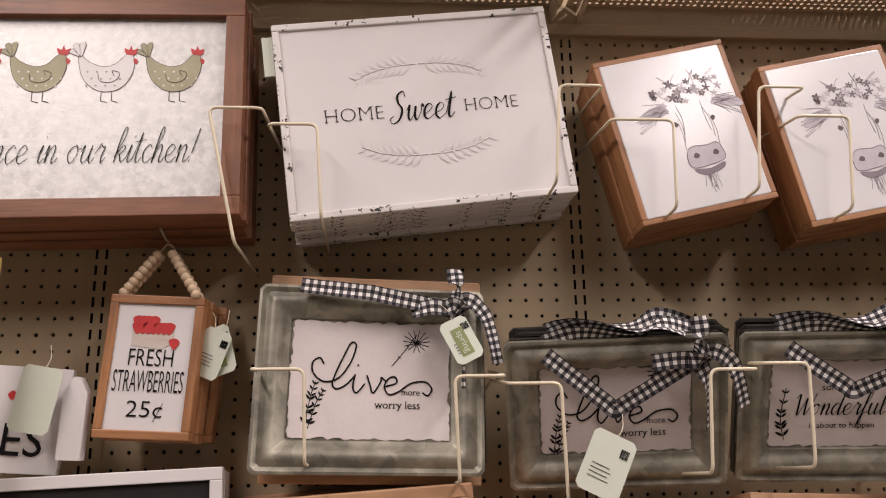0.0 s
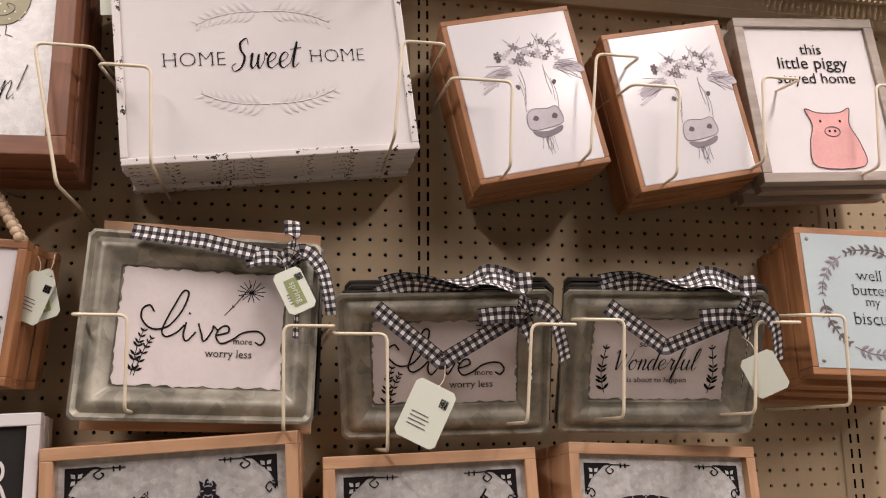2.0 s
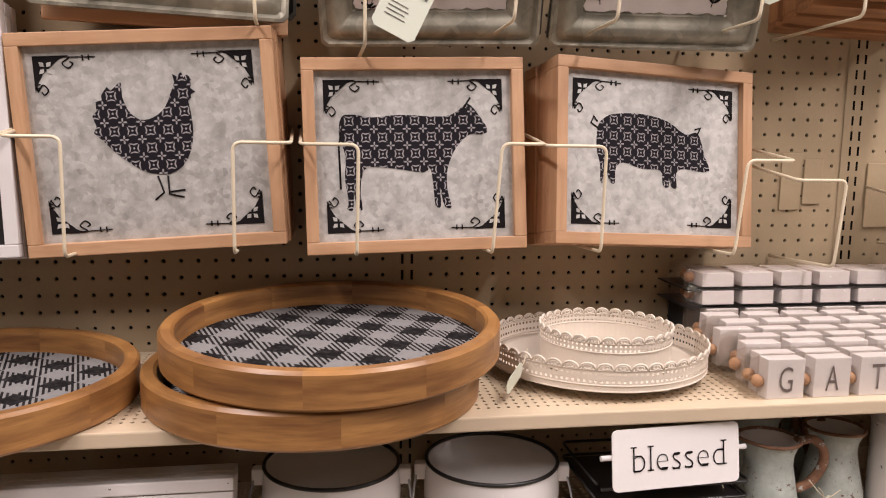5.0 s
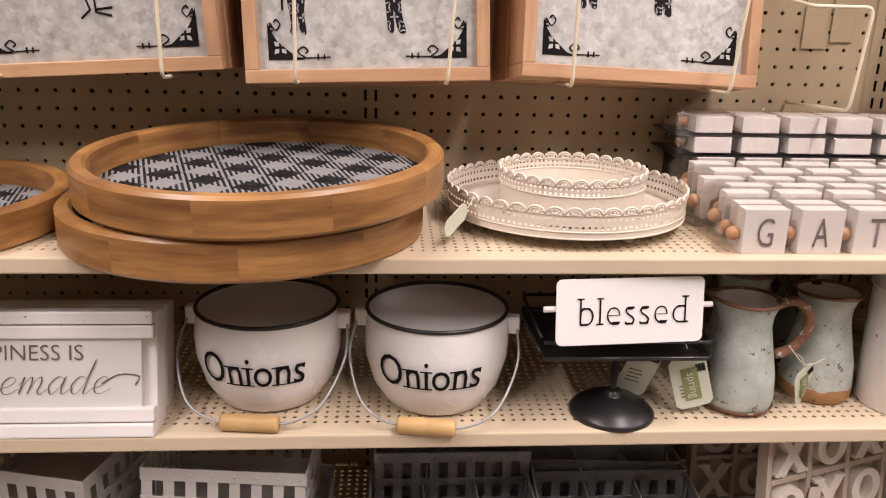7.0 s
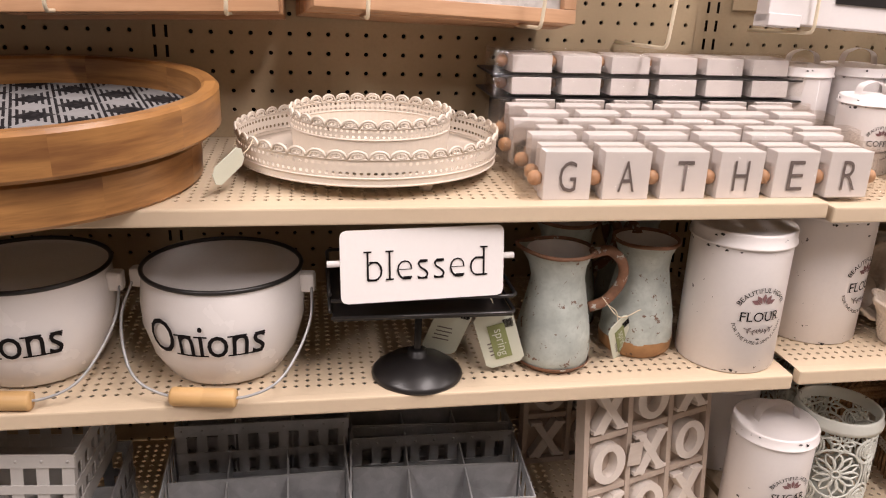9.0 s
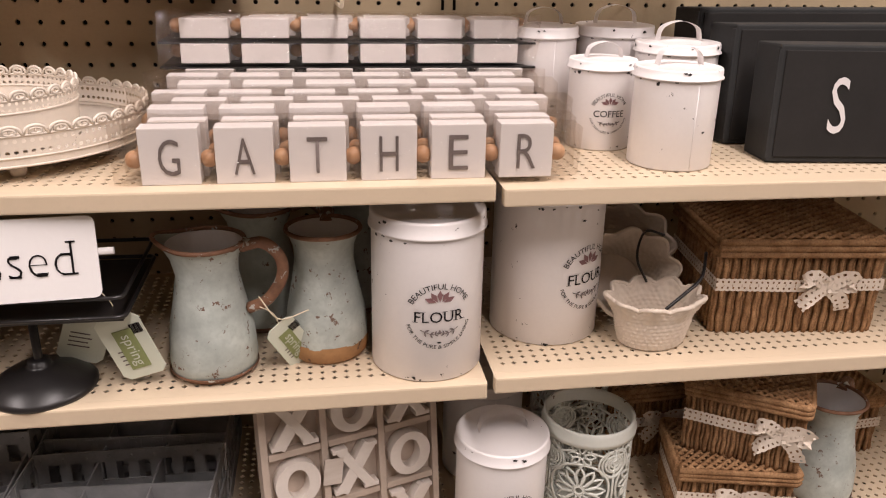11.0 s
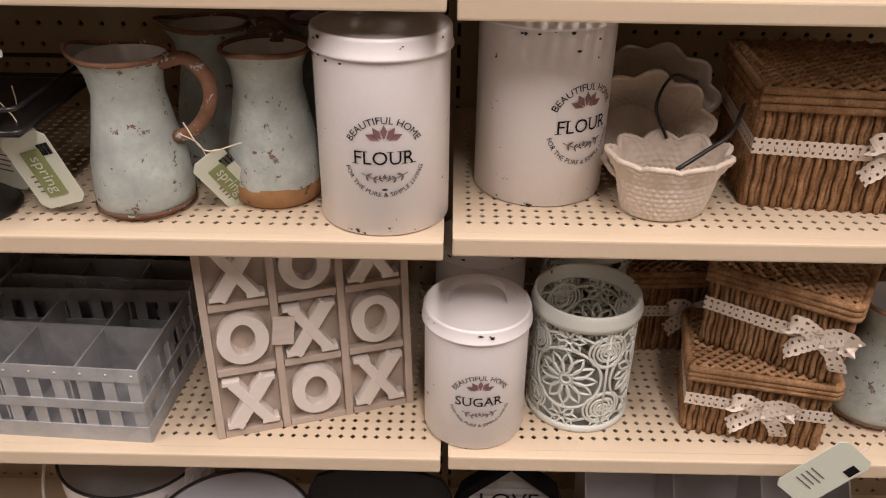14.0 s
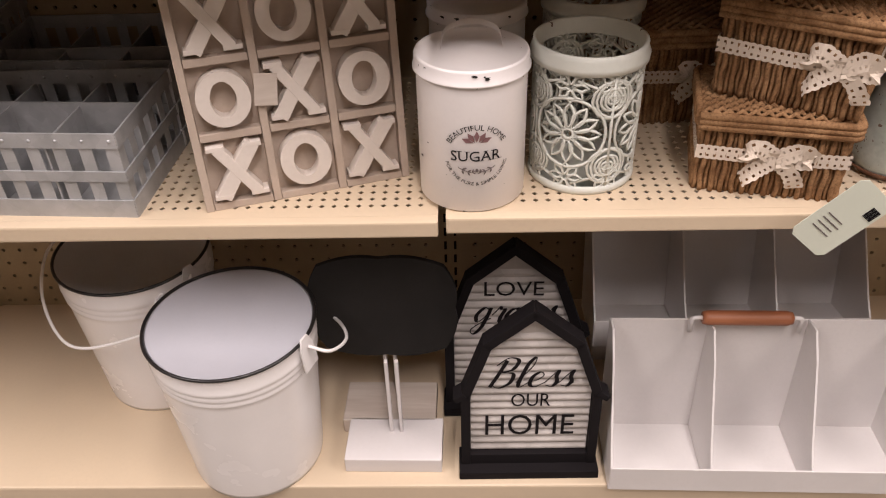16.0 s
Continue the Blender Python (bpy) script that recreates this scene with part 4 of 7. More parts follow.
def bow_set(hx, hz, sag, left):
    """Hanging ribbon from the left hole to a knot at the right, with two tails."""
    k = (hx, -0.018, hz)
    mid = ((left[0] + hx) / 2 - 0.01, -0.02, (left[2] + hz) / 2 - sag)
    return [([left, tuple((a + b) / 2 for a, b in zip(left, mid)), tuple(0.12 * a + 0.88 * b for a, b in zip(left, mid)), mid, tuple(0.12 * a + 0.88 * b for a, b in zip(k, mid)), tuple((a + b) / 2 for a, b in zip(k, mid)), k], 0.3),
            ([(hx - 0.06, -0.016, hz - 0.004), (hx - 0.03, -0.024, hz + 0.002), k], 0.2),
            ([k, (hx + 0.02, -0.026, hz + 0.014), (hx + 0.046, -0.02, hz - 0.006), (hx + 0.058, -0.016, hz - 0.04), (hx + 0.066, -0.012, hz - 0.075)], 0.5),
            ([k, (hx + 0.004, -0.03, hz + 0.025), (hx + 0.002, -0.02, hz + 0.062)], 0.9),
            ([k, (hx + 0.012, -0.02, hz - 0.035), (hx + 0.015, -0.012, hz - 0.112)], 0.4),
            ([(hx - 0.012, -0.02, hz), (hx, -0.032, hz + 0.004), (hx + 0.014, -0.02, hz - 0.004)], 1.2)]


def swing_tag(m, w, h, label, parent=None):
    """A paper tag with its printed band, bar code and string."""
    ob = thing("price_tag", label, "price tag", "paper price tags", m)
    c = 0.006
    part("card", plate([(-w / 2 + c, -h), (w / 2 - c, -h), (w / 2, -h + c), (w / 2, -c), (w / 2 - c, 0), (-w / 2 + c, 0), (-w / 2, -c), (-w / 2, -h + c)], -0.0004, 0.0004), TAG_GREEN, ob)
    part("string", tube(arc_points([(0, 0, -0.006), (0.004, 0.003, 0.012), (-0.002, 0.006, 0.03)]), 0.0006, 5), WIRE, ob)
    return ob


def tag_print(ob, w, h, band=False):
    if band:
        part("band", box(-w * 0.22, w * 0.22, -0.0012, -0.0006, -h * 0.85, -h * 0.22), TAG_DARK, ob)
        part("lettering", moved(letters("spring", 0.05, width=h * 0.5), Matrix.Translation((0, -0.0012, -h * 0.55)) @ Matrix.Rotation(radians(90), 4, "Y")), TAG_GREEN, ob)
    for k in range(9):
        part("bar", box(w * 0.2 + k * 0.0013, w * 0.2 + k * 0.0013 + (0.0007 if k % 3 else 0.001), -0.0011, -0.0006, -h * 0.32, -h * 0.17), BLACK, ob)
    for k in range(4):
        part("print_line", box(-w * 0.32, w * (0.1 + 0.05 * (k % 2)), -0.001, -0.0006, -h * (0.55 + 0.07 * k), -h * (0.55 + 0.07 * k) + 0.0012), GREY_INK, ob)


ML = pose(-0.340, -0.119, 1.538, -3.5, 1.8, 3.5)
zinc_tray(ML, 0.327, 0.266, "live", bow_set(0.115, 0.232, -0.006, (-0.105, -0.012, 0.262)), "galvanised tray picture reading live more with a gingham bow")
zinc_tray(ML @ pose(0.012, 0.05, 0.012, 0, -0.8, 0), 0.327, 0.262, "", None, "galvanised tray picture stacked behind another", ZINC_SHADED)
back = thing("backing_board", "thin brown board behind the galvanised tray pictures", "board", "", ML @ pose(0.004, 0.03, -0.012))
part("board", box(-0.155, 0.16, 0, 0.012, 0.0, 0.3, 0.002), PINE, back)
M2 = pose(0.022, -0.072, 1.512, 26, -1, -8.5)
zinc_tray(M2, 0.312, 0.228, "live", bow_set(0.108, 0.2, 0.075, (-0.098, -0.012, 0.212)), "galvanised tray picture reading live more leaning forward with a gingham bow")
M3 = pose(0.345, -0.1, 1.515, 27, 0.5, -9)
zinc_tray(M3, 0.302, 0.23, "wonderful", bow_set(0.105, 0.2, 0.055, (-0.09, -0.012, 0.212)), "galvanised tray picture reading wonderful leaning forward with a gingham bow")
# rear copies take the darkened zinc, painting in the stack's shade
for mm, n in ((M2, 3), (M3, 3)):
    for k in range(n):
        zinc_tray(mm @ pose(0.006 * (k % 2) + 0.003 * k, 0.013 * (k + 1), 0.002 * (k + 1), -1.5 * k, random.uniform(-1, 1), 0), 0.306, 0.226, "", [([(-0.1, 0.0, 0.22), (-0.05, -0.012, 0.236 + 0.004 * (k % 2)), (0.02, -0.006, 0.226), (0.06, -0.012, 0.24), (0.11, 0.0, 0.222)], 2.2 + k)] , "galvanised tray picture with gingham ribbon in painted stack shade behind another", ZINC_SHADED)
t1 = swing_tag(ML @ pose(0.11, -0.03, 0.215, -5, -28, 0), 0.042, 0.066, "sage green paper tag tied to a gingham bow")
tag_print(t1, 0.042, 0.066, True)
t2 = swing_tag(pose(-0.012, -0.205, 1.585, -4, 26, 0), 0.06, 0.082, "blank sage green paper tag hanging over a tray picture")
tag_print(t2, 0.06, 0.082)
t3 = swing_tag(M3 @ pose(0.12, -0.045, 0.15, -25, -28, 0), 0.05, 0.06, "sage green paper tag tied to a gingham bow")

# blue wreath sign in a deep brown frame
MB = pose(0.705, -0.165, 1.598, -8, 2, -4)
butter = thing("wreath_sign", "pale blue wreath sign in a brown wooden frame", "wall sign", "wreath signs", MB)
BLUE = paint("pale_blue_board", (0.42, 0.49, 0.5), 0.55, vary=0.04)
rim(0.235, 0.245, 0.012, 0.04, (HONEY, HONEY_V), butter)
part("panel", box(-0.108, 0.108, -0.001, 0.01, 0.011, 0.234), BLUE, butter)
for zz, s, w in ((0.165, "well", 0.045), (0.14, "butter", 0.065), (0.116, "my", 0.026), (0.092, "biscuit", 0.075)):
    lettering(butter, s, w, 0.0, -0.0014, zz, bold=-0.0008, serif=0.06)
for a0 in range(6):
    pts = [(0.085 * math.cos(a0 * math.pi / 3 + t), 0.122 + 0.088 * math.sin(a0 * math.pi / 3 + t)) for t in (0, 0.35, 0.7, 0.95)]
    part("wreath_sprig", sprig(pts, 0.015, 7, 0.0006), GREY_INK if a0 % 2 else SOFT_INK, butter).location.y = -0.001
for x in (-0.098, 0.098):
    for zz in (0.022, 0.224):
        part("screw", moved(lathe([(0.0001, 0.002), (0.003, 0.0012), (0.0034, 0)], 10), Matrix.Translation((x, -0.001, zz)) @ Matrix.Rotation(radians(90), 4, "X")), ZINC, butter)
stack_behind(3, 0.235, 0.245, 0.012, 0.042, (HONEY, HONEY_V), BLUE, MB @ pose(-0.004, 0.0, -0.01), "wreath_sign", "brown wooden framed sign stacked behind another", "wall sign", "wreath signs", 0.012)

# strawberry sign with a wooden bead hanger
MS = pose(-0.65, -0.12, 1.591, -1.5, 3.2, -3.2)
straw = thing("strawberry_sign", "small strawberry sign in a wooden frame with bead hanger", "wall sign", "strawberry signs", MS)
rim(0.133, 0.2, 0.012, 0.022, (HONEY, HONEY_V), straw)
part("panel", box(-0.055, 0.055, 0.004, 0.01, 0.011, 0.189), WHITE, straw)
lettering(straw, "FRESH", 0.062, 0.0, 0.0036, 0.112, height=0.024, bold=-0.0004)
lettering(straw, "STRAWBERRIES", 0.098, 0.0, 0.0036, 0.079, height=0.03, bold=-0.0004)
lettering(straw, "25\u00a2", 0.05, 0.0, 0.0036, 0.038, height=0.028, bold=-0.0004)
part("punnet", plate([(-0.03, 0.128), (0.012, 0.124), (0.028, 0.133), (0.028, 0.148), (-0.03, 0.15)], 0.0032, 0.004), WASHED, straw)
for k in range(11):
    cx, cz = -0.024 + 0.0075 * (k % 7), 0.153 + 0.009 * (k // 7)
    part("berry", plate(smooth_outline([(cx - 0.008, cz + 0.004), (cx, cz + 0.009), (cx + 0.008, cz + 0.004), (cx, cz - 0.009)], 3), 0.0024 - 0.0001 * (k % 3), 0.0036), RED, straw)
part("berry", plate(smooth_outline([(0.022, 0.136), (0.03, 0.14), (0.037, 0.135), (0.03, 0.124)], 3), 0.0022, 0.0036), RED, straw)
part("cord", tube(arc_points([(-0.05, 0.012, 0.198), (-0.008, 0.012, 0.27), (0.0, 0.012, 0.278), (0.012, 0.012, 0.27), (0.055, 0.012, 0.198)]), 0.0012, 5), WIRE, straw)
part("hook", tube(rounded([(0.0, 0.12, 0.29), (0.0, 0.03, 0.278), (-0.002, 0.0, 0.286), (-0.006, -0.012, 0.296)], 0.01), 0.0018, 6), GREYWOOD, straw)
for s in (-1, 1):
    for layer in range(2):
        for k in range(8):
            t = k / 8
            bm = bmesh.new()
            bmesh.ops.create_uvsphere(bm, u_segments=10, v_segments=7, radius=0.0072)
            for f in bm.faces:
                f.smooth = True
            part("bead", bm, PALE_BEAD, straw).location = (s * (0.052 - 0.046 * t), 0.006 + 0.016 * layer - (0.004 if s > 0 else 0), 0.204 + 0.066 * t)
stack_behind(3, 0.133, 0.2, 0.012, 0.022, (HONEY, HONEY_V), WHITE, MS @ pose(0.004, 0, -0.002, 0, 0, 0), "strawberry_sign", "small wooden framed sign stacked behind another", "wall sign", "strawberry signs", 0.006, 0.002)
for k, (dx, dz, a) in enumerate(((0.088, 0.155, -16), (0.1, 0.15, 22))):
    tg = swing_tag(pose(-0.65 + dx, -0.1 - 0.012 * k, 1.591 + dz, 0, a, -20), 0.045, 0.07, "sage green paper tag hanging beside a strawberry sign")
    tag_print(tg, 0.045, 0.07, k == 0)


# pale farm pictures: rooster, cow and pig
def ornament(w, h, m, parent):
    """A printed corner: filled triangle with a pale flower, and thin scrolled arms."""
    s = 0.046
    part("corner_print", moved(plate([(0, 0), (s, 0), (s * 0.72, s * 0.1), (s * 0.25, s * 0.5), (s * 0.1, s * 0.75), (0, s)], -0.0006, 0), m), BLACK, parent)
    for flip in (0, 1):
        arms = bmesh.new()
        def q(a, b):
            return (b, -0.0006, a) if flip else (a, -0.0006, b)
        ln = 0.078 if not flip else 0.045
        tube([q(s * 0.8, 0.002), q(ln, 0.003)], 0.0009, 4, arms)
        for t in (0.8, 0.9):
            tube([q(ln * t, 0.0), q(ln * t, 0.007)], 0.0011, 4, arms)
        tube(arc_points([q(s, 0.003), q(s * 0.8, 0.01), q(s * 0.95, 0.016), q(s * 1.08, 0.011), q(s, 0.008)], 5), 0.001, 4, arms)
        part("corner_scroll", moved(arms, m), BLACK, parent)
    fl = bmesh.new()
    for a in range(4):
        ca, sa = math.cos(a * math.pi / 2 + 0.8), math.sin(a * math.pi / 2 + 0.8)
        vs = [fl.verts.new((s * 0.33 + ca * u - sa * v, -0.0009, s * 0.33 + sa * u + ca * v)) for u, v in ((0.002, 0), (0.006, 0.0032), (0.011, 0), (0.006, -0.0032))]
        fl.faces.new(vs)
    part("corner_flower", moved(fl, m), ZINC_PALE, parent)


def farm_picture(m, w, h, outline, label, extra=()):
    ob = thing("farm_picture", label, "framed picture", "farm animal pictures", m)
    rim(w, h, 0.017, 0.034, (PINE, PINE_V), ob, bev=0.0012)
    part("panel", box(-w / 2 + 0.016, w / 2 - 0.016, 0.012, 0.016, 0.016, h - 0.016), ZINC_PALE, ob, "mottled pale metal sheet")
    part("animal_print", plate(outline, 0.0112, 0.012), DAMASK, ob, "black animal silhouette with pale scrolls")
    for e in extra:
        part("animal_detail", tube([(x, 0.0114, z) for x, z in e], 0.0014, 5), BLACK, ob)
    x, z0, z1 = w / 2 - 0.029, 0.029, h - 0.029
    for cx, cz, sx, sz in ((-x, z0, 1, 1), (x, z0, -1, 1), (-x, z1, 1, -1), (x, z1, -1, -1)):
        ornament(w, h, Matrix.Translation((cx, 0.0118, cz)) @ Matrix.Diagonal((sx, 1, sz, 1)), ob)
    stack_behind(3, w, h, 0.017, 0.034, (PINE, PINE_V), ZINC_PALE, m, "farm_picture", "pale pine framed picture stacked behind another", "framed picture", "farm animal pictures", 0.004)


ROOSTER = [(-0.044, 0.232), (-0.05, 0.229), (-0.058, 0.222), (-0.062, 0.227), (-0.07, 0.216), (-0.07, 0.21), (-0.078, 0.208), (-0.078, 0.196), (-0.084, 0.19), (-0.08, 0.176), (-0.084, 0.168), (-0.074, 0.158), (-0.06, 0.142), (-0.036, 0.122), (-0.016, 0.112), (0.008, 0.11), (0.026, 0.12), (0.038, 0.14), (0.043, 0.165), (0.042, 0.19), (0.04, 0.205), (0.044, 0.209), (0.044, 0.214), (0.05, 0.217), (0.044, 0.222), (0.046, 0.232), (0.04, 0.24), (0.036, 0.235), (0.034, 0.244), (0.028, 0.237), (0.022, 0.241), (0.024, 0.23), (0.018, 0.216), (0.008, 0.196), (-0.01, 0.184), (-0.026, 0.184), (-0.038, 0.196), (-0.044, 0.214)]
COWS = [(-0.102, 0.205), (-0.106, 0.18), (-0.098, 0.15), (-0.1, 0.12), (-0.096, 0.09), (-0.098, 0.078), (-0.09, 0.076), (-0.088, 0.1), (-0.085, 0.08), (-0.077, 0.076), (-0.079, 0.1), (-0.076, 0.122), (-0.066, 0.135), (-0.03, 0.132), (0.01, 0.126), (0.021, 0.13), (0.025, 0.09), (0.027, 0.078), (0.034, 0.078), (0.033, 0.105), (0.037, 0.085), (0.041, 0.076), (0.049, 0.077), (0.044, 0.1), (0.045, 0.13), (0.058, 0.16), (0.078, 0.178), (0.095, 0.178), (0.104, 0.184), (0.092, 0.205), (0.076, 0.222), (0.062, 0.212), (0.04, 0.204), (-0.02, 0.207), (-0.06, 0.204), (-0.085, 0.208)]
PIGS = [(-0.09, 0.182), (-0.092, 0.15), (-0.086, 0.125), (-0.086, 0.105), (-0.083, 0.098), (-0.077, 0.1), (-0.076, 0.115), (-0.071, 0.101), (-0.063, 0.099), (-0.062, 0.12), (-0.05, 0.13), (-0.02, 0.122), (0.01, 0.121), (0.014, 0.103), (0.018, 0.096), (0.024, 0.097), (0.024, 0.112), (0.028, 0.098), (0.037, 0.096), (0.036, 0.118), (0.05, 0.125), (0.08, 0.122), (0.092, 0.126), (0.084, 0.145), (0.076, 0.172), (0.068, 0.182), (0.05, 0.178), (0.02, 0.196), (-0.02, 0.204), (-0.06, 0.202), (-0.078, 0.196)]
farm_picture(pose(-0.349, -0.13, 1.226, 0.1, -3.4, -2.5), 0.336, 0.29, smooth_outline([(x + 0.012, z - 0.008) for x, z in ROOSTER], 2), "rooster silhouette picture in a pale pine frame", ([(0.017, 0.1), (0.017, 0.075), (0.036, 0.07)], [(0.004, 0.1), (0.01, 0.078), (-0.002, 0.068)], [(0.017, 0.078), (0.038, 0.08)]))
farm_picture(pose(0.001, -0.14, 1.224, -5.5, -1.8, -0.9), 0.31, 0.27, smooth_outline([(x, z - 0.015) for x, z in COWS], 3), "cow silhouette picture in a pale pine frame", ([(-0.1, 0.185), (-0.107, 0.15), (-0.106, 0.09)], [(0.07, 0.2), (0.08, 0.215)]))
farm_picture(pose(0.359, -0.13, 1.229, -8.6, 2.6, 7.6), 0.331, 0.271, smooth_outline([(x * 1.05, z - 0.008) for x, z in PIGS], 3), "pig silhouette picture in a pale pine frame", ([(-0.094, 0.17), (-0.106, 0.178), (-0.102, 0.188), (-0.096, 0.18)], [(0.074, 0.17), (0.08, 0.182), (0.07, 0.178)]))

# chalk sign with a white frame
MC = pose(-0.725, -0.14, 1.212, -3, -2, 3)
chalk = thing("chalk_sign", "black lettered sign in a white frame", "wall sign", "black lettered signs", MC)
rim(0.4, 0.335, 0.017, 0.02, (WHITE, WHITE), chalk)
part("panel", box(-0.184, 0.184, 0.006, 0.011, 0.016, 0.319), CHALK, chalk)
lettering(chalk, "OUR", 0.1, 0.115, 0.0056, 0.248, WHITE, height=0.055, bold=-0.0004)
lettering(chalk, "WISHES", 0.2, 0.065, 0.0056, 0.168, WHITE, height=0.05, bold=-0.0004)
stack_behind(2, 0.4, 0.335, 0.017, 0.02, (WHITE, WHITE), CHALK, MC, "chalk_sign", "white framed sign stacked behind another", "wall sign", "black lettered signs")

# hanging bits left of the strawberry sign
MP = pose(-0.84, -0.1, 1.55, -2, 4, 6)
pies = thing("fruit_sign", "white sign with painted cherries and black letters", "wall sign", "", MP)
part("panel", box(-0.1, 0.075, 0, 0.012, 0.0, 0.145, 0.0015), WHITE, pies)
lettering(pies, "PIES", 0.1, 0.0, -0.001, 0.045, height=0.044)
for k in range(3):
    part("cherry", plate(smooth_outline([(0.0 + 0.012 * k - 0.006, 0.105), (0.012 * k, 0.111), (0.012 * k + 0.006, 0.105), (0.012 * k, 0.098)], 4), -0.0012 - 0.0002 * k, 0), RED, pies)
tg = swing_tag(pose(-0.78, -0.13, 1.69, 0, 10, 0), 0.055, 0.09, "sage green paper tag hanging on a fruit sign")
plank = thing("tall_board", "narrow yellow edged board standing in front of the pegboard", "board")
part("board", box(-0.87, -0.826, -0.2, -0.185, S1, 1.83, 0.002), paint("yellow_edge", (0.6, 0.42, 0.12), 0.5), plank)
house = thing("house_block", "small white wooden house shaped board", "ornament", "", pose(-0.745, -0.115, 1.565, 0, 2, 0))
part("board", plate([(-0.016, 0), (0.016, 0), (0.016, 0.09), (0.004, 0.112), (-0.004, 0.112), (-0.016, 0.09)], 0, 0.02), WHITE, house)

# holders of the middle and lower rows
for a in ((-0.497, -0.426, -0.422, -0.165, 1.68, 1.555), (-0.152, -0.221, -0.217, -0.165, 1.668, 1.528), (-0.15, -0.081, -0.079, -0.195, 1.655, 1.5), (0.189, 0.122, 0.112, -0.205, 1.67, 1.535), (0.198, 0.258, 0.25, -0.21, 1.677, 1.54), (0.53, 0.455, 0.442, -0.225, 1.675, 1.545), (0.535, 0.6, 0.595, -0.225, 1.686, 1.555),
          (-0.526, -0.457, -0.458, -0.17, 1.377, 1.225), (-0.174, -0.248, -0.248, -0.17, 1.373, 1.228), (-0.162, -0.086, -0.088, -0.17, 1.372, 1.224), (0.169, 0.109, 0.099, -0.17, 1.376, 1.226), (0.171, 0.258, 0.256, -0.17, 1.374, 1.226), (0.547, 0.472, 0.46, -0.17, 1.357, 1.22), (0.554, 0.632, 0.621, -0.17, 1.329, 1.2), (-0.53, -0.6, -0.6, -0.185, 1.377, 1.22)):
    corner_holder(*a)
for x, wide, z0, z1 in ((0.63, 0.036, 1.27, 1.365), (0.672, 0.034, 1.28, 1.355), (0.79, 0.05, 1.24, 1.35)):
    p = thing("holder_plate", "almond steel back plate of a wire holder", "plate", "holder plates")
    part("plate", box(x, x + wide, -0.004, -0.001, z0, z1, 0.001), PEG, p)
white_board = thing("white_plank_sign", "white plank sign with black metal corners", "wall sign", "", pose(0.915, -0.15, 1.225, -6, 3, 0))
for k in range(3):
    part("plank", box(-0.155, 0.155, 0, 0.03, 0.001 + 0.06 * k, 0.059 + 0.06 * k, 0.0015), WHITE, white_board)
part("metal_corner", box(-0.065, 0.155, -0.003, 0.0, 0.03, 0.07, 0.001), BLACK_METAL, white_board)
part("metal_corner", box(-0.155, -0.11, -0.003, 0.033, -0.003, 0.012, 0.001), WHITE, white_board)
corner_holder(0.79, 0.82, 0.82, -0.16, 1.29, 1.222)
corner_holder(1.07, 1.03, 1.03, -0.16, 1.29, 1.222)


# ---- upper shelf ----
def wood_tray(m, group="round plaid trays"):
    ob = thing("round_tray", "round acacia wood tray with a black plaid base", "tray", group, m)
    R, H = 0.214, 0.045
    n = 10
    for k in range(n):
        # curved staves that make the rim
        bm = bmesh.new()
        a0, a1 = 2 * math.pi * k / n, 2 * math.pi * (k + 1) / n
        cols_ = []
        for s in range(9):
            a = a0 + (a1 - a0) * s / 8
            cols_.append([bm.verts.new((r * math.cos(a), r * math.sin(a), z)) for r, z in ((R - 0.004, 0), (R, 0.004), (R, H - 0.004), (R - 0.004, H), (R - 0.015, H), (R - 0.019, H - 0.003), (R - 0.02, 0.0))])
        for p, q in zip(cols_, cols_[1:]):
            for j in range(7):
                bm.faces.new((p[j], q[j], q[(j + 1) % 7], p[(j + 1) % 7]))
        bm.faces.new(cols_[0])
        bm.faces.new(cols_[-1][::-1])
        bmesh.ops.recalc_face_normals(bm, faces=bm.faces)
        part("stave", smooth(bm), ACACIA, ob)
    part("base", disc(R - 0.019, 0.012, 64), PLAID, ob, "black and white buffalo plaid print")
    return ob


tray = wood_tray(pose(-0.145, -0.215, S1, 0, 0, 25))
copy_thing(tray, pose(-0.121, -0.224, S1 + 0.055, 2.4, 0.4, -28))
copy_thing(tray, pose(-0.579, -0.222, S1, 0, 0, -30))


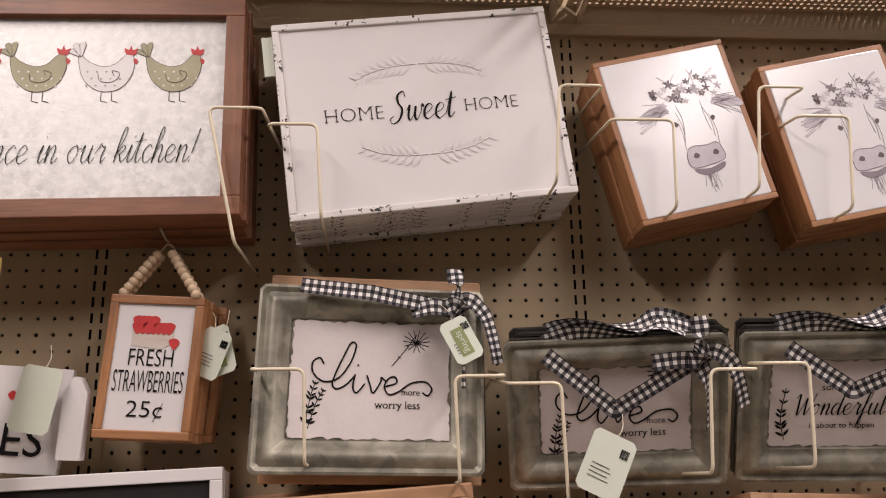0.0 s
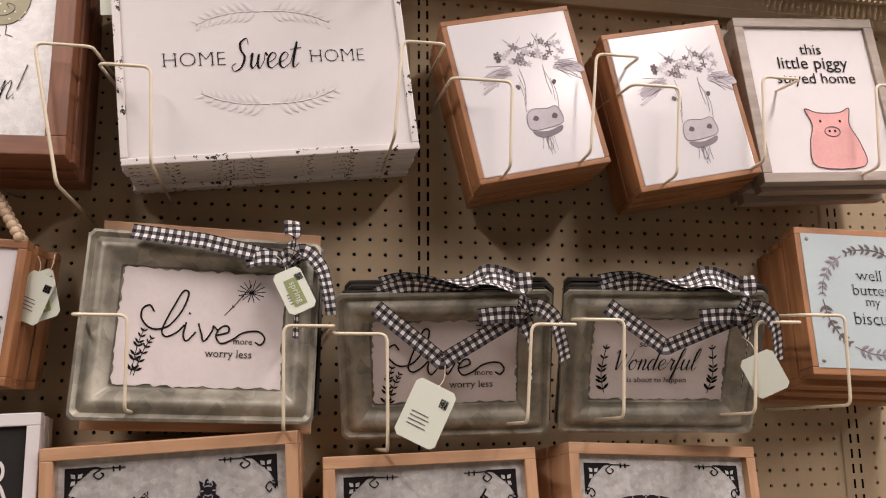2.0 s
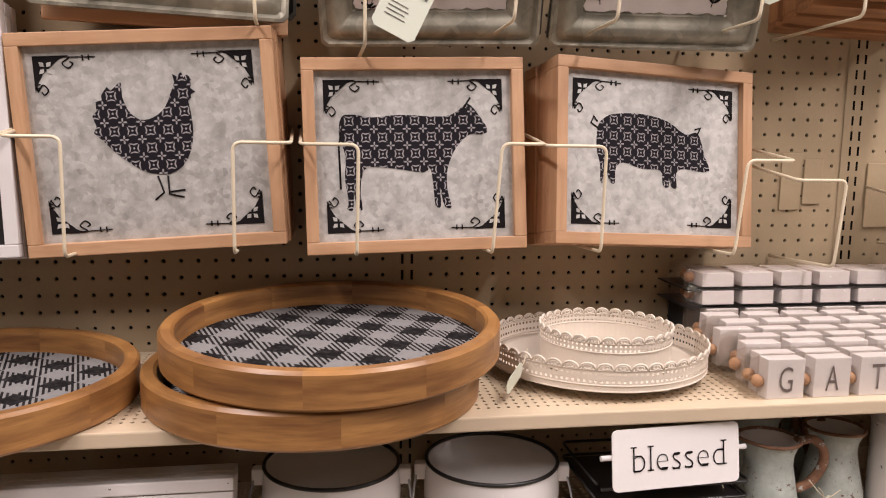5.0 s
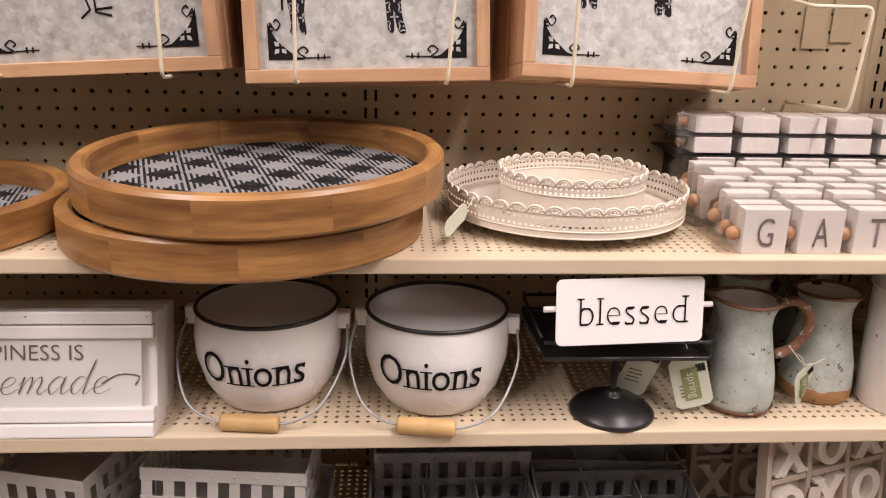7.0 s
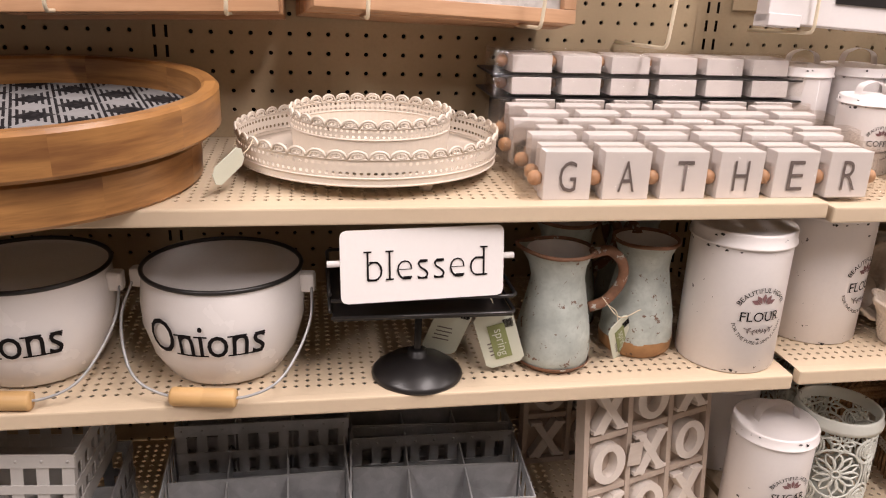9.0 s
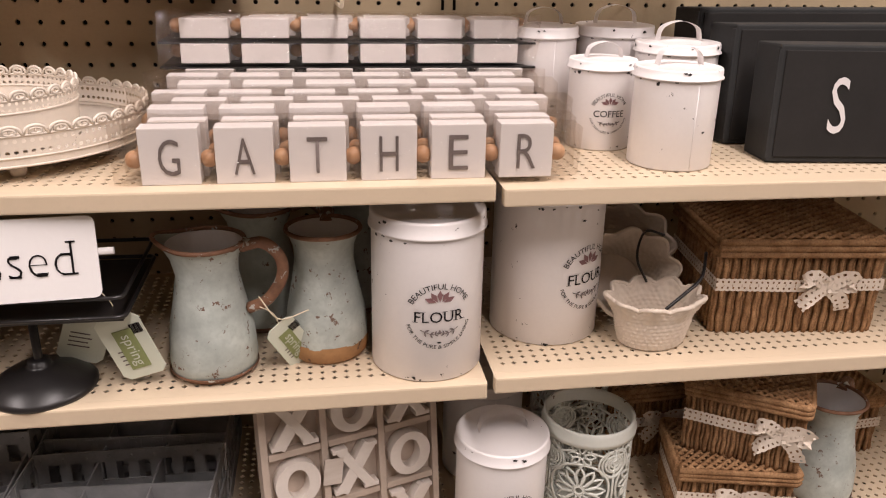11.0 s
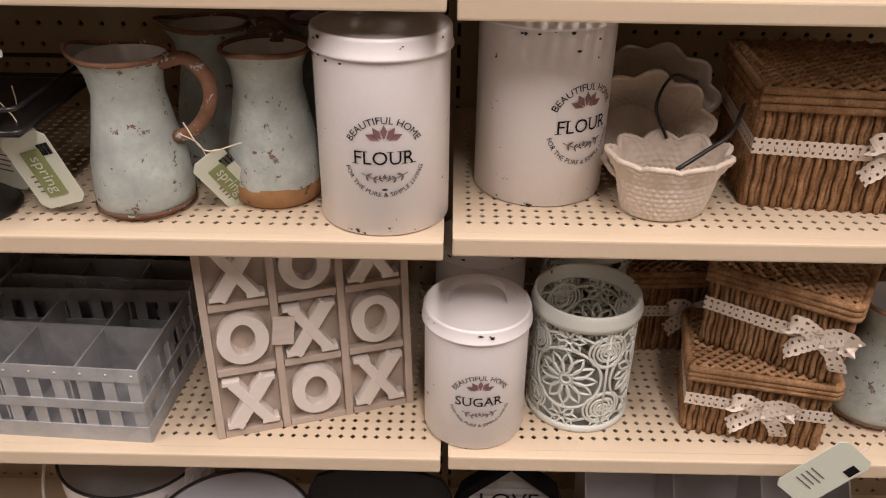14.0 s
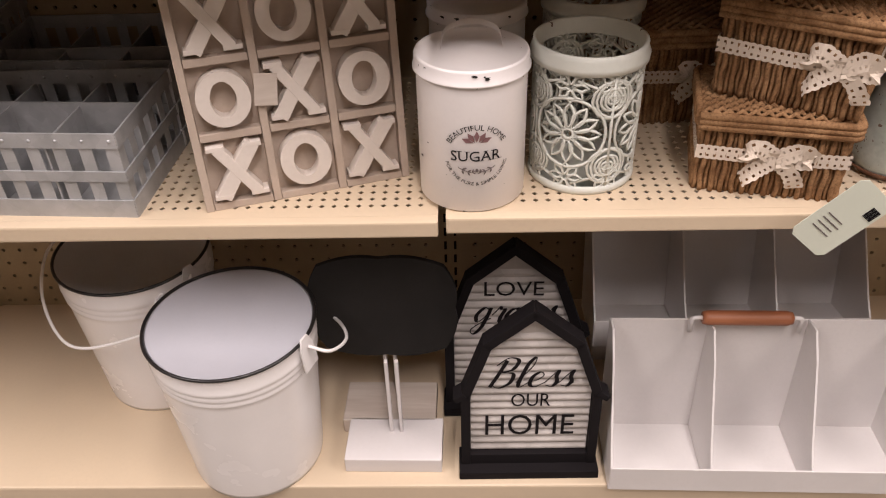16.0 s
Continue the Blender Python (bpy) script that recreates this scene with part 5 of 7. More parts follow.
def lace_band(r, h, n, solid, pierced):
    """A metal edge: plain band, pierced band and a scalloped top of hoops."""
    per = 2 * math.pi * r
    nx = n * 3
    v, f = holed_sheet(0, solid, nx, 2, per / nx, pierced / 2, min(per / nx, pierced / 2) * 0.27, 8, 0.0)
    b = len(v)
    m_ = 72
    for k in range(m_):
        x0, x1 = per * k / m_, per * (k + 1) / m_
        b = len(v)
        v += [(x0, 0, 0), (x1, 0, 0), (x1, solid, 0), (x0, solid, 0)]
        f.append((b, b + 1, b + 2, b + 3))
    pts = [((r + 0.06 * y) * math.cos(x / r), (r + 0.06 * y) * math.sin(x / r), h + y) for x, y, _ in v]
    me = from_lists("gallery", pts, f)
    bm = bmesh.new()
    bm.from_mesh(me)
    top = solid + pierced
    for k in range(n):
        a, half = 2 * math.pi * k / n, math.pi / n

        def at(da, z):
            q = r + 0.06 * top
            return (q * math.cos(a + da * half), q * math.sin(a + da * half), h + top + z)
        tube([at(d, 0.0085 * math.sqrt(max(0, 1 - d * d))) for d in (-1, -0.7, -0.35, 0, 0.35, 0.7, 1)], 0.0016, 5, bm)
        tube([at(0.5 * math.cos(t), 0.0035 + 0.0028 * math.sin(t)) for t in [q * math.pi / 4 for q in range(8)]], 0.0016, 4, bm, True)
        for c in (-0.55, 0, 0.55):
            tube([at(c, 0.0), at(c * 0.8, 0.007)], 0.001, 4, bm)
    for z in (0.0, solid, top):
        q = r + 0.06 * z
        tube([(q * math.cos(2 * math.pi * k / 96), q * math.sin(2 * math.pi * k / 96), h + z) for k in range(96)], 0.0012, 5, bm, True)
    return bm


def lace_stand(m, r, foot, tall, n, label):
    ob = thing("lace_cake_stand", label, "cake stand", "lace edged cake stands", m)
    part("plate", smooth(lathe([(0.0001, foot + 0.002), (r * 0.9, foot + 0.002), (r, foot + 0.004), (r, foot), (r * 0.96, foot - 0.003), (0.0001, foot - 0.003)], 72)), LACE_METAL, ob)
    part("gallery", lace_band(r, foot, n, *tall), LACE_METAL, ob, "pierced scalloped metal edge")
    for k in range(3):
        a = 2 * math.pi * k / 3 - 1.1
        bm = bmesh.new()
        bmesh.ops.create_uvsphere(bm, u_segments=12, v_segments=8, radius=foot / 2)
        part("foot", smooth(bm), LACE_METAL, ob).location = (r * 0.8 * math.cos(a), r * 0.8 * math.sin(a), foot / 2 - 0.002)
    return ob


lace_stand(pose(0.257, -0.168, S1), 0.152, 0.016, (0.008, 0.02), 44, "large antique white metal cake stand with a lace edge")
lace_stand(pose(0.258, -0.195, S1 + 0.0195), 0.089, 0.003, (0.034, 0.012), 30, "small antique white metal cake stand with a lace edge")
tg = swing_tag(pose(0.118, -0.272, S1 + 0.04, 20, 60, 70), 0.025, 0.045, "pale paper tag hanging from a cake stand")


def garland(m, words, label, wrapless=False):
    """A packet of letter blocks strung with beads, in clear wrap."""
    ob = thing("letter_garland", label, "letter blocks", "letter block garlands", m)
    for k in range(6):
        x = 0.0664 * k
        blk = part("block", box(x, x + 0.0525, 0, 0.0215, 0, 0.053, 0.001), WHITE, ob)
        if words:
            lt = part("lettering", moved(letters(words[k], 0.05, height=0.034, width=0.019 if words[k] != "H" else 0.018, bold=-0.0002), Matrix.Translation((x + 0.026, -0.0004, 0.026))), GREY_INK, blk)
        bm = bmesh.new()
        bmesh.ops.create_uvsphere(bm, u_segments=12, v_segments=8, radius=0.0085)
        part("bead", smooth(bm), BEAD, ob).location = (x - 0.0065, 0.012, 0.022)
    bm = bmesh.new()
    bmesh.ops.create_uvsphere(bm, u_segments=12, v_segments=8, radius=0.0085)
    part("bead", smooth(bm), BEAD, ob).location = (0.0664 * 6 - 0.0065, 0.012, 0.022)
    film = bmesh.new()
    add_box(film, -0.024, 0.412, -0.0012, 0.0255, 0.0006, 0.0548)
    bmesh.ops.subdivide_edges(film, edges=[e for e in film.edges if abs(e.verts[0].co.x - e.verts[1].co.x) > 0.1], cuts=24, use_grid_fill=True)
    for v_ in film.verts:
        if v_.co.x < 0.0 or v_.co.x > 0.38:
            v_.co.z += random.uniform(-0.006, 0.004) * (1 if v_.co.z > 0.02 else 0)
            v_.co.y += random.uniform(-0.002, 0.004)
    part("wrap", film, FILM, ob, "clear cellophane sleeve")
    return ob


gx, gy = 0.4315, -0.322
garland(pose(gx, gy, S1), "GATHER", "white letter block garland spelling gather in clear wrap")
plain = garland(pose(gx + 0.004, gy + 0.0285, S1 + 0.0, 0, 0, 0.3), "", "wrapped garland of white wooden blocks lying in rows")
for k in range(6):
    copy_thing(plain, pose(gx + random.uniform(-0.006, 0.01) + (0.012 if k % 2 else 0), gy + 0.0285 * (k + 2), S1 + 0.0037 * (k + 1) + random.uniform(0, 0.003), random.uniform(-4, 4), 0, random.uniform(-0.8, 0.8)))
for k, (zz, yy) in enumerate(((0.079, -0.062), (0.106, -0.058))):
    lay = copy_thing(plain, pose(gx + 0.012, yy, S1 + zz, 88, 0, 0.5 * k))
    copy_thing(plain, pose(gx + 0.02, yy + 0.028, S1 + zz, 88, 0, -0.6))
    bd = thing("dark_tray", "thin dark tray under wrapped block garlands", "tray", "dark trays")
    part("tray", box(0.42, 0.85, yy - 0.055, -0.004, S1 + zz - 0.0045, S1 + zz - 0.002, 0.0008), BLACK_METAL, bd)
pack = thing("garland_carton", "dark cardboard carton under wrapped garlands", "carton")
part("carton", box(0.44, 0.83, -0.07, -0.006, S1 + 0.0005, S1 + 0.068, 0.002), CARTON, pack)


def tin(m, r, h, words, sub, angle, label, handle=True, chips=WHITE_CHIP):
    """A lidded canister with a printed stamp on its side."""
    ob = thing("canister", label, "canister", "white enamel canisters", m)
    part("body", smooth(lathe([(0.0001, 0.0005), (r * 0.97, 0.0005), (r, 0.002), (r, h * 0.88), (r, h * 0.89)], 64)), chips, ob)
    lid = part("lid", smooth(lathe([(r + 0.0012, h * 0.872), (r + 0.003, h * 0.877), (r + 0.003, h * 0.889), (r + 0.0015, h * 0.896), (r + 0.0015, h * 0.96), (r + 0.0005, h * 0.975), (r * 0.97, h * 0.975), (r * 0.93, h * 0.965), (r * 0.4, h * 0.99), (0.0001, h)], 64)), chips, ob)
    if handle:
        w = r * 0.55
        bm = ribbon(arc_points([(-w, 0, h * 0.985), (-w * 0.8, 0, h + r * 0.28), (0, 0, h + r * 0.42), (w * 0.8, 0, h + r * 0.28), (w, 0, h * 0.985)], 6), 0.014, (0, 1, 0))
        part("handle", smooth(bm), chips, lid)
    rnd = random.Random(round(r * 1e5) + round(h * 1e4) + len(words))
    worn = bmesh.new()
    for q in range(34):
        zone = q % 4
        z = (h * 0.862, 0.004, h * 0.945, h * rnd.uniform(0.06, 0.84))[zone] + rnd.uniform(-0.002, 0.002)
        if zone == 3 and q > 14:
            continue
        x0, sz = rnd.uniform(-math.pi, math.pi) * r, rnd.uniform(0.0007, 0.0024)
        ring_ = [(x0 + sz * rnd.uniform(0.5, 1.8) * math.cos(a), -0.0022 if zone == 2 else -0.0004, z + sz * rnd.uniform(0.4, 1.1) * math.sin(a)) for a in [2 * math.pi * e / 9 for e in range(9)]]
        worn.faces.new([worn.verts.new(p) for p in ring_])
    wrap(worn, r + 0.0001)
    tagged(part("chipped_spot", worn, BLACK_METAL, ob, "dark chips in the enamel"), kind="stuff")
    if not words:
        part("seam", tube([(r * math.sin(0.1), -r * math.cos(0.1), z) for z in (0.003, h * 0.4, h * 0.86)], 0.0006, 4), chips, ob)
    if words:
        k = r / 0.06
        rot = Matrix.Rotation(radians(angle), 4, "Z")
        items = [(letters(words, 0.02, width=0.056 * k, bend=r + 0.0003, serif=0.11), h * 0.42), ]
        rr = 0.034 * k
        for txt, up, off, wd in (("BEAUTIFUL HOME", 1, 0.0, 0.075), ("FOR THE PURE & SIMPLE LIVING", -1, 0.0, 0.088)):
            b = letters(txt, 0.02, width=wd * k, ring=(rr, up), height=0.0062 * k if up > 0 else 0.0042 * k)
            wrap(b, r + 0.0003)
            items.append((b, h * 0.42))
        part("lettering", moved(merged(*[moved(b, Matrix.Translation((0, 0, z))) for b, z in items]), rot), BLACK, ob, "black stamped words")
        em = bmesh.new()
        for q in range(5):
            a = math.pi * (0.12 + 0.19 * q)
            cx, cz = 0.011 * k * math.cos(a), 0.016 * k + 0.008 * k * math.sin(a)
            vs = [em.verts.new((cx + 0.006 * k * (math.cos(a) * u - math.sin(a) * v_), -0.0006, cz + 0.006 * k * (math.sin(a) * u + math.cos(a) * v_))) for u, v_ in ((-1.2, 0), (0, 0.5), (1, 0), (0, -0.5))]
            em.faces.new(vs)
        wrap(em, r + 0.0003)
        part("emblem", moved(em, rot @ Matrix.Translation((0, 0, h * 0.42))), paint("brown_stamp", (0.2, 0.1, 0.1), 0.7) if "brown_stamp" not in bpy.data.materials else bpy.data.materials["brown_stamp"], ob)
        sw = merged(sprig([(-0.02 * k, -0.014 * k), (-0.008 * k, -0.019 * k), (0, -0.017 * k)], 0.006 * k, 4, 0.0004), sprig([(0.02 * k, -0.014 * k), (0.008 * k, -0.019 * k), (0, -0.017 * k)], 0.006 * k, 4, 0.0004))
        wrap(sw, r + 0.0002)
        part("scroll_print", moved(sw, rot @ Matrix.Translation((0, 0, h * 0.42))), GREY_INK, ob)
    return ob


tin(pose(0.915, -0.168, R1), 0.0375, 0.102, "COFFEE", "", -2, "white enamel coffee canister with a strap handle")
tin(pose(0.966, -0.255, R1), 0.044, 0.106, "", "", 0, "plain white enamel canister with chipped seam")
tin(pose(0.868, -0.075, R1), 0.042, 0.13, "", "", 0, "white enamel canister standing at the back", True)
tin(pose(1.015, -0.14, R1), 0.048, 0.118, "", "", 0, "white enamel canister behind another", True)
tin(pose(0.965, -0.06, R1), 0.048, 0.13, "", "", 0, "white enamel canister standing at the back", True)
for k, (bx, by, a) in enumerate(((1.115, -0.245, -6), (1.105, -0.155, 2), (1.095, -0.075, 4))):
    cb = thing("black_box_sign", "black box sign with a worn edge", "box sign", "black box signs", pose(bx, by, R1, -3, 0, a))
    part("body", box(-0.04, 0.28, -0.03, 0.03, 0, 0.125 + 0.012 * k, 0.0025), CARTON, cb)
    part("front_panel", box(-0.034, 0.274, -0.032, -0.0295, 0.006, 0.119 + 0.012 * k, 0.001), CHALK, cb)
    part("edge_strip", box(-0.0415, -0.0395, -0.03, -0.024, 0.004, 0.12 + 0.012 * k, 0.0005), CARTON, cb)
    if k == 0:
        part("lettering", moved(letters("S", 0.05, height=0.06), Matrix.Translation((0.03, -0.0325, 0.062))), WHITE, cb)

# ---- middle shelf ----
def onion_pot(m):
    ob = thing("onion_pot", "white enamel onion pot with black rim and wire bail", "pot", "onion pots", m)
    prof = [(0.0001, 0.0), (0.058, 0.0), (0.068, 0.005), (0.084, 0.03), (0.094, 0.065), (0.095, 0.09), (0.092, 0.118), (0.0915, 0.124)]
    part("body", smooth(lathe(prof, 64), 60), WHITE_ENAMEL, ob)
    part("inside", smooth(lathe([(0.0905, 0.124), (0.091, 0.118), (0.0935, 0.09), (0.0925, 0.065), (0.082, 0.031), (0.066, 0.007), (0.0001, 0.004)], 64), 60), GREY_INSIDE, ob, "grey enamel inside")
    part("rim", tube([(0.0917 * math.cos(a), 0.0917 * math.sin(a), 0.125) for a in [2 * math.pi * k / 64 for k in range(64)]], 0.0028, 8, None, True), BLACK_METAL, ob, "black rolled rim")
    part("liner", smooth(lathe([(0.0001, 0.118), (0.088, 0.118), (0.0905, 0.121)], 64), 60), GREY_INSIDE, ob, "pale grey lid lying inside the rim")
    for s in (-1, 1):
        part("ear", box(s * 0.1 - 0.009, s * 0.1 + 0.009, -0.009, 0.009, 0.095, 0.118, 0.004), WHITE_ENAMEL, ob)
    part("bail", tube(arc_points([(-0.105, 0, 0.108), (-0.108, -0.045, 0.072), (-0.085, -0.09, 0.03), (-0.048, -0.105, 0.012), (0.0, -0.108, 0.011), (0.048, -0.105, 0.012), (0.085, -0.09, 0.03), (0.108, -0.045, 0.072), (0.105, 0, 0.108)], 8), 0.0017, 6), ZINC_CRATE, ob, "bare steel wire bail")
    part("grip", moved(smooth(lathe([(0.0001, -0.036), (0.009, -0.036), (0.0105, -0.033), (0.0105, -0.002), (0.0098, 0.0), (0.0105, 0.002), (0.0105, 0.033), (0.009, 0.036), (0.0001, 0.036)], 20), 50), Matrix.Translation((0.0, -0.108, 0.011)) @ Matrix.Rotation(radians(90), 4, "Y")), HANDLE_WOOD, ob, "turned beech grip")
    t = letters("Onions", 0.05, width=0.135, height=0.041, serif=0.11)
    for v_ in t.verts:
        x, z = v_.co.x, v_.co.z + 0.071
        r = 0.0955 - max(0, 0.085 - z) ** 2 * 4.6 + 0.0024
        a = x / 0.095
        v_.co = (r * math.sin(a), -r * math.cos(a), z)
    part("lettering", t, BLACK, ob, "black serif words")
    return ob


pot = onion_pot(pose(0.088, -0.242, S2, 0, 0, -9) @ Matrix.Diagonal((0.955, 0.955, 0.985, 1)))
copy_thing(pot, pose(-0.124, -0.228, S2, 0, 0, -6))

# white framed box sign
MX = pose(-0.432, -0.34, S2, -14, 0, 0)
made = thing("box_sign", "distressed white box sign with script words", "box sign", "distressed box signs", MX)
part("back", box(-0.19, 0.19, 0.014, 0.05, 0.0, 0.146, 0.003), WHITE_CHIP, made)
part("panel", box(-0.175, 0.175, 0.004, 0.0145, 0.03, 0.12), WHITE, made)
for z0, z1, d in ((0.0, 0.016, 0.0), (0.017, 0.034, 0.003), (0.114, 0.13, 0.003), (0.131, 0.146, 0.0)):
    part("moulding", box(-0.19, 0.19, d - 0.004, 0.0145, z0, z1, 0.0025), WHITE_CHIP, made)
lettering(made, "HAPPINESS IS", 0.15, 0.035, 0.0032, 0.098, GREY_INK, bold=-0.0004)
script(made, "homemade", 0.2, 0.04, 0.0032, 0.07, GREY_INK, height=0.04, thin=0.0006, thick=0.0016)
part("flourish", tube([(x, 0.0032, z) for x, _, z in arc_points([(0.13, 0, 0.062), (0.15, 0, 0.072), (0.172, 0, 0.07), (0.168, 0, 0.06)])], 0.0008, 4), GREY_INK, made)
b2 = copy_thing(made, MX @ pose(-0.004, 0.055, 0.001))

# blessed sign on a black stand with a wire tray
stand = thing("tray_stand", "black metal pedestal stand with a wire edged tray", "stand", "", pose(0.306, -0.293, S2))
part("foot", smooth(lathe([(0.0001, 0.0), (0.052, 0.0), (0.053, 0.003), (0.05, 0.007), (0.036, 0.017), (0.014, 0.024), (0.011, 0.026), (0.011, 0.031), (0.006, 0.033), (0.0001, 0.033)], 48)), BLACK_METAL, stand)
part("pole", smooth(lathe([(0.0042, 0.03), (0.0042, 0.092), (0.0001, 0.0921)], 16)), BLACK_METAL, stand)
part("tray", box(-0.098, 0.098, -0.045, 0.11, 0.09, 0.093, 0.001), BLACK_METAL, stand)
for hz in (0.095, 0.115):
    part("rail", tube(rounded([(-0.1, -0.047, hz), (0.1, -0.047, hz), (0.1, 0.112, hz), (-0.1, 0.112, hz), (-0.1, -0.03, hz)], 0.01), 0.0022, 6), BLACK_METAL, stand)
MZ = pose(0.303, -0.347, 0.953, -7.4, -0.5, 3.5)
bless = thing("blessed_sign", "white enamel sign reading blessed on a thin rod", "sign", "", MZ)
c = 0.007
rr_ = [(x, z) for cx, cz, a0 in ((0.087 - c, 0.077 - c, 0), (-0.087 + c, 0.077 - c, 90), (-0.087 + c, c, 180), (0.087 - c, c, 270)) for x, z in [(cx + c * math.cos(radians(a0 + t)), cz + c * math.sin(radians(a0 + t))) for t in (0, 30, 60, 90)]]
part("plate", plate(rr_, -0.001, 0.001), WHITE_ENAMEL, bless)
lettering(bless, "blessed", 0.132, 0.003, -0.0012, 0.039, height=0.032, bold=-0.0011, serif=0.07)
part("rod", tube([(-0.1, 0.005, 0.042), (0.1, 0.005, 0.042)], 0.0035, 8), WHITE_ENAMEL, bless)
for k, (dx, dy, a, rz) in enumerate(((0.062, 0.0, 22, -6), (0.035, 0.04, -24, 10))):
    tg = swing_tag(pose(0.325 + dx, -0.31 + dy, S2 + 0.082, 8, -a * 0.8, rz), 0.046, 0.075, "sage green paper tag hanging under a wire tray")
    tag_print(tg, 0.046, 0.075, k == 0)


def jug(m, label, base):
    ob = thing("pottery_jug", label, "jug", "weathered jugs", m)
    prof = [(0.0001, 0.0), (0.038, 0.0), (0.044, 0.006), (0.0455, 0.02), (0.043, 0.05), (0.036, 0.085), (0.0315, 0.11), (0.0325, 0.126), (0.0375, 0.14), (0.04, 0.144)]

    def lip(a):
        return 0.006 * math.cos(a - math.pi)
    bm = smooth(lathe(prof, 56), 70)
    for v_ in bm.verts:
        r = math.hypot(v_.co.x, v_.co.y)
        t = max(0, (v_.co.z - 0.115) / 0.035)
        if v_.co.x < 0 and r > 0:
            f_ = (max(0, -v_.co.x / r)) ** 6
            v_.co.x -= 0.012 * f_ * t
            v_.co.z += 0.006 * f_ * t
        v_.co += v_.co.normalized() * 0.0012 * noise.noise(v_.co * 45)
    part("body", bm, JUG_BLUE, ob)
    inner = smooth(lathe([(0.0385, 0.143), (0.0355, 0.138), (0.031, 0.128), (0.029, 0.11), (0.033, 0.085), (0.0001, 0.02)], 40), 70)
    part("inside", inner, GREY_INSIDE, ob)
    rimpts = []
    for k in range(48):
        a = 2 * math.pi * k / 48
        f_ = max(0, -math.cos(a)) ** 6
        rimpts.append((0.0395 * math.cos(a) - 0.012 * f_, 0.0395 * math.sin(a), 0.144 + 0.005 * f_))
    part("rim", tube(rimpts, 0.0024, 6, None, True), RUST, ob, "rusty brown rim")
    part("foot_band", smooth(lathe([(0.0385, -0.0002), (0.0448, 0.006), (0.0462, 0.018 if base else 0.007), (0.0455, 0.022 if base else 0.009)], 48), 70), OCHRE if base else RUST, ob)
    h = bmesh.new()
    pts = arc_points([(0.036, 0, 0.138), (0.058, 0, 0.143), (0.075, 0, 0.128), (0.076, 0, 0.105), (0.06, 0, 0.08), (0.04, 0, 0.07)], 6)
    tube(pts, 0.0062, 8, h)
    for v_ in h.verts:
        v_.co.y *= 1.25
    part("handle", h, RUST, ob, "rusty brown strap handle")
    return ob


jug(pose(0.474, -0.272, S2, 0, 0, -8), "weathered pale blue pottery jug with a rusty rim", False)
jug(pose(0.593, -0.243, S2, 0, 0, 85), "weathered blue pottery jug with an ochre foot", True)
jug(pose(0.52, -0.16, S2, 0, 0, 10), "weathered pottery jug standing behind another", False)
jug(pose(0.63, -0.12, S2, 0, 0, 100), "weathered pottery jug standing behind another", False)
tg = swing_tag(pose(0.543, -0.3, S2 + 0.06, 14, -32, 25), 0.034, 0.07, "sage green paper tag on a string beside a jug")
tag_print(tg, 0.034, 0.07, True)
cord = thing("tag_string", "thin white string tied between two jugs", "string")
part("string", tube(arc_points([(0.525, -0.29, S2 + 0.088), (0.545, -0.3, S2 + 0.066), (0.575, -0.29, S2 + 0.07)]), 0.0007, 5), WIRE, cord)

tin(pose(0.701, -0.274, S2), 0.0595, 0.18, "FLOUR", "", 5, "tall white enamel flour canister with chipped edges", False)
tin(pose(0.849, -0.216, R2), 0.063, 0.19, "FLOUR", "", 32, "tall white enamel flour canister turned aside", False)


# crochet baskets
def crochet_bag(m, r, h, label, tilt=0):
    ob = thing("crochet_basket", label, "basket", "crochet baskets", m)

    def shell(inner):
        bm, seg, rows_ = bmesh.new(), 144, 34
        rings = []
        for i in range(rows_ + 1):
            t = i / rows_
            ring = []
            for k in range(seg):
                a = 2 * math.pi * k / seg
                flare = max(0.0, t - 0.72) / 0.28
                stitch = 0.0021 * abs(math.sin(math.pi * t * rows_ / 3.4)) * abs(math.sin(18 * a + math.pi / 2 * (int(t * rows_ / 3.4) % 2)))
                rr = r * (0.74 + 0.24 * t ** 0.7) + 0.007 * flare + 0.004 * flare * math.cos(9 * a) + (stitch if not inner else -0.003 - stitch)
                z = 0.001 + h * t + 0.006 * flare * abs(math.cos(4.5 * a)) + (0.002 if inner else 0)
                ring.append(bm.verts.new((rr * math.cos(a), rr * math.sin(a) * 0.8, z)))
            rings.append(ring)
        for p, q in zip(rings, rings[1:]):
            for k in range(seg):
                f = bm.faces.new((p[k], p[(k + 1) % seg], q[(k + 1) % seg], q[k]))
                f.smooth = True
        bm.faces.new(rings[0])
        return bm
    part("body", shell(False), CROCHET, ob, "looped cream crochet")
    part("lining", shell(True), CROCHET, ob)
    edge = []
    for k in range(144):
        a = 2 * math.pi * k / 144
        rr = r * 0.98 + 0.006 + 0.004 * math.cos(9 * a)
        edge.append((rr * math.cos(a), rr * math.sin(a) * 0.8, 0.002 + h + 0.006 * abs(math.cos(4.5 * a)) + 0.001 * (k % 2)))
    part("edging", tube(edge, 0.0028, 6, None, True), CROCHET, ob)
    return ob


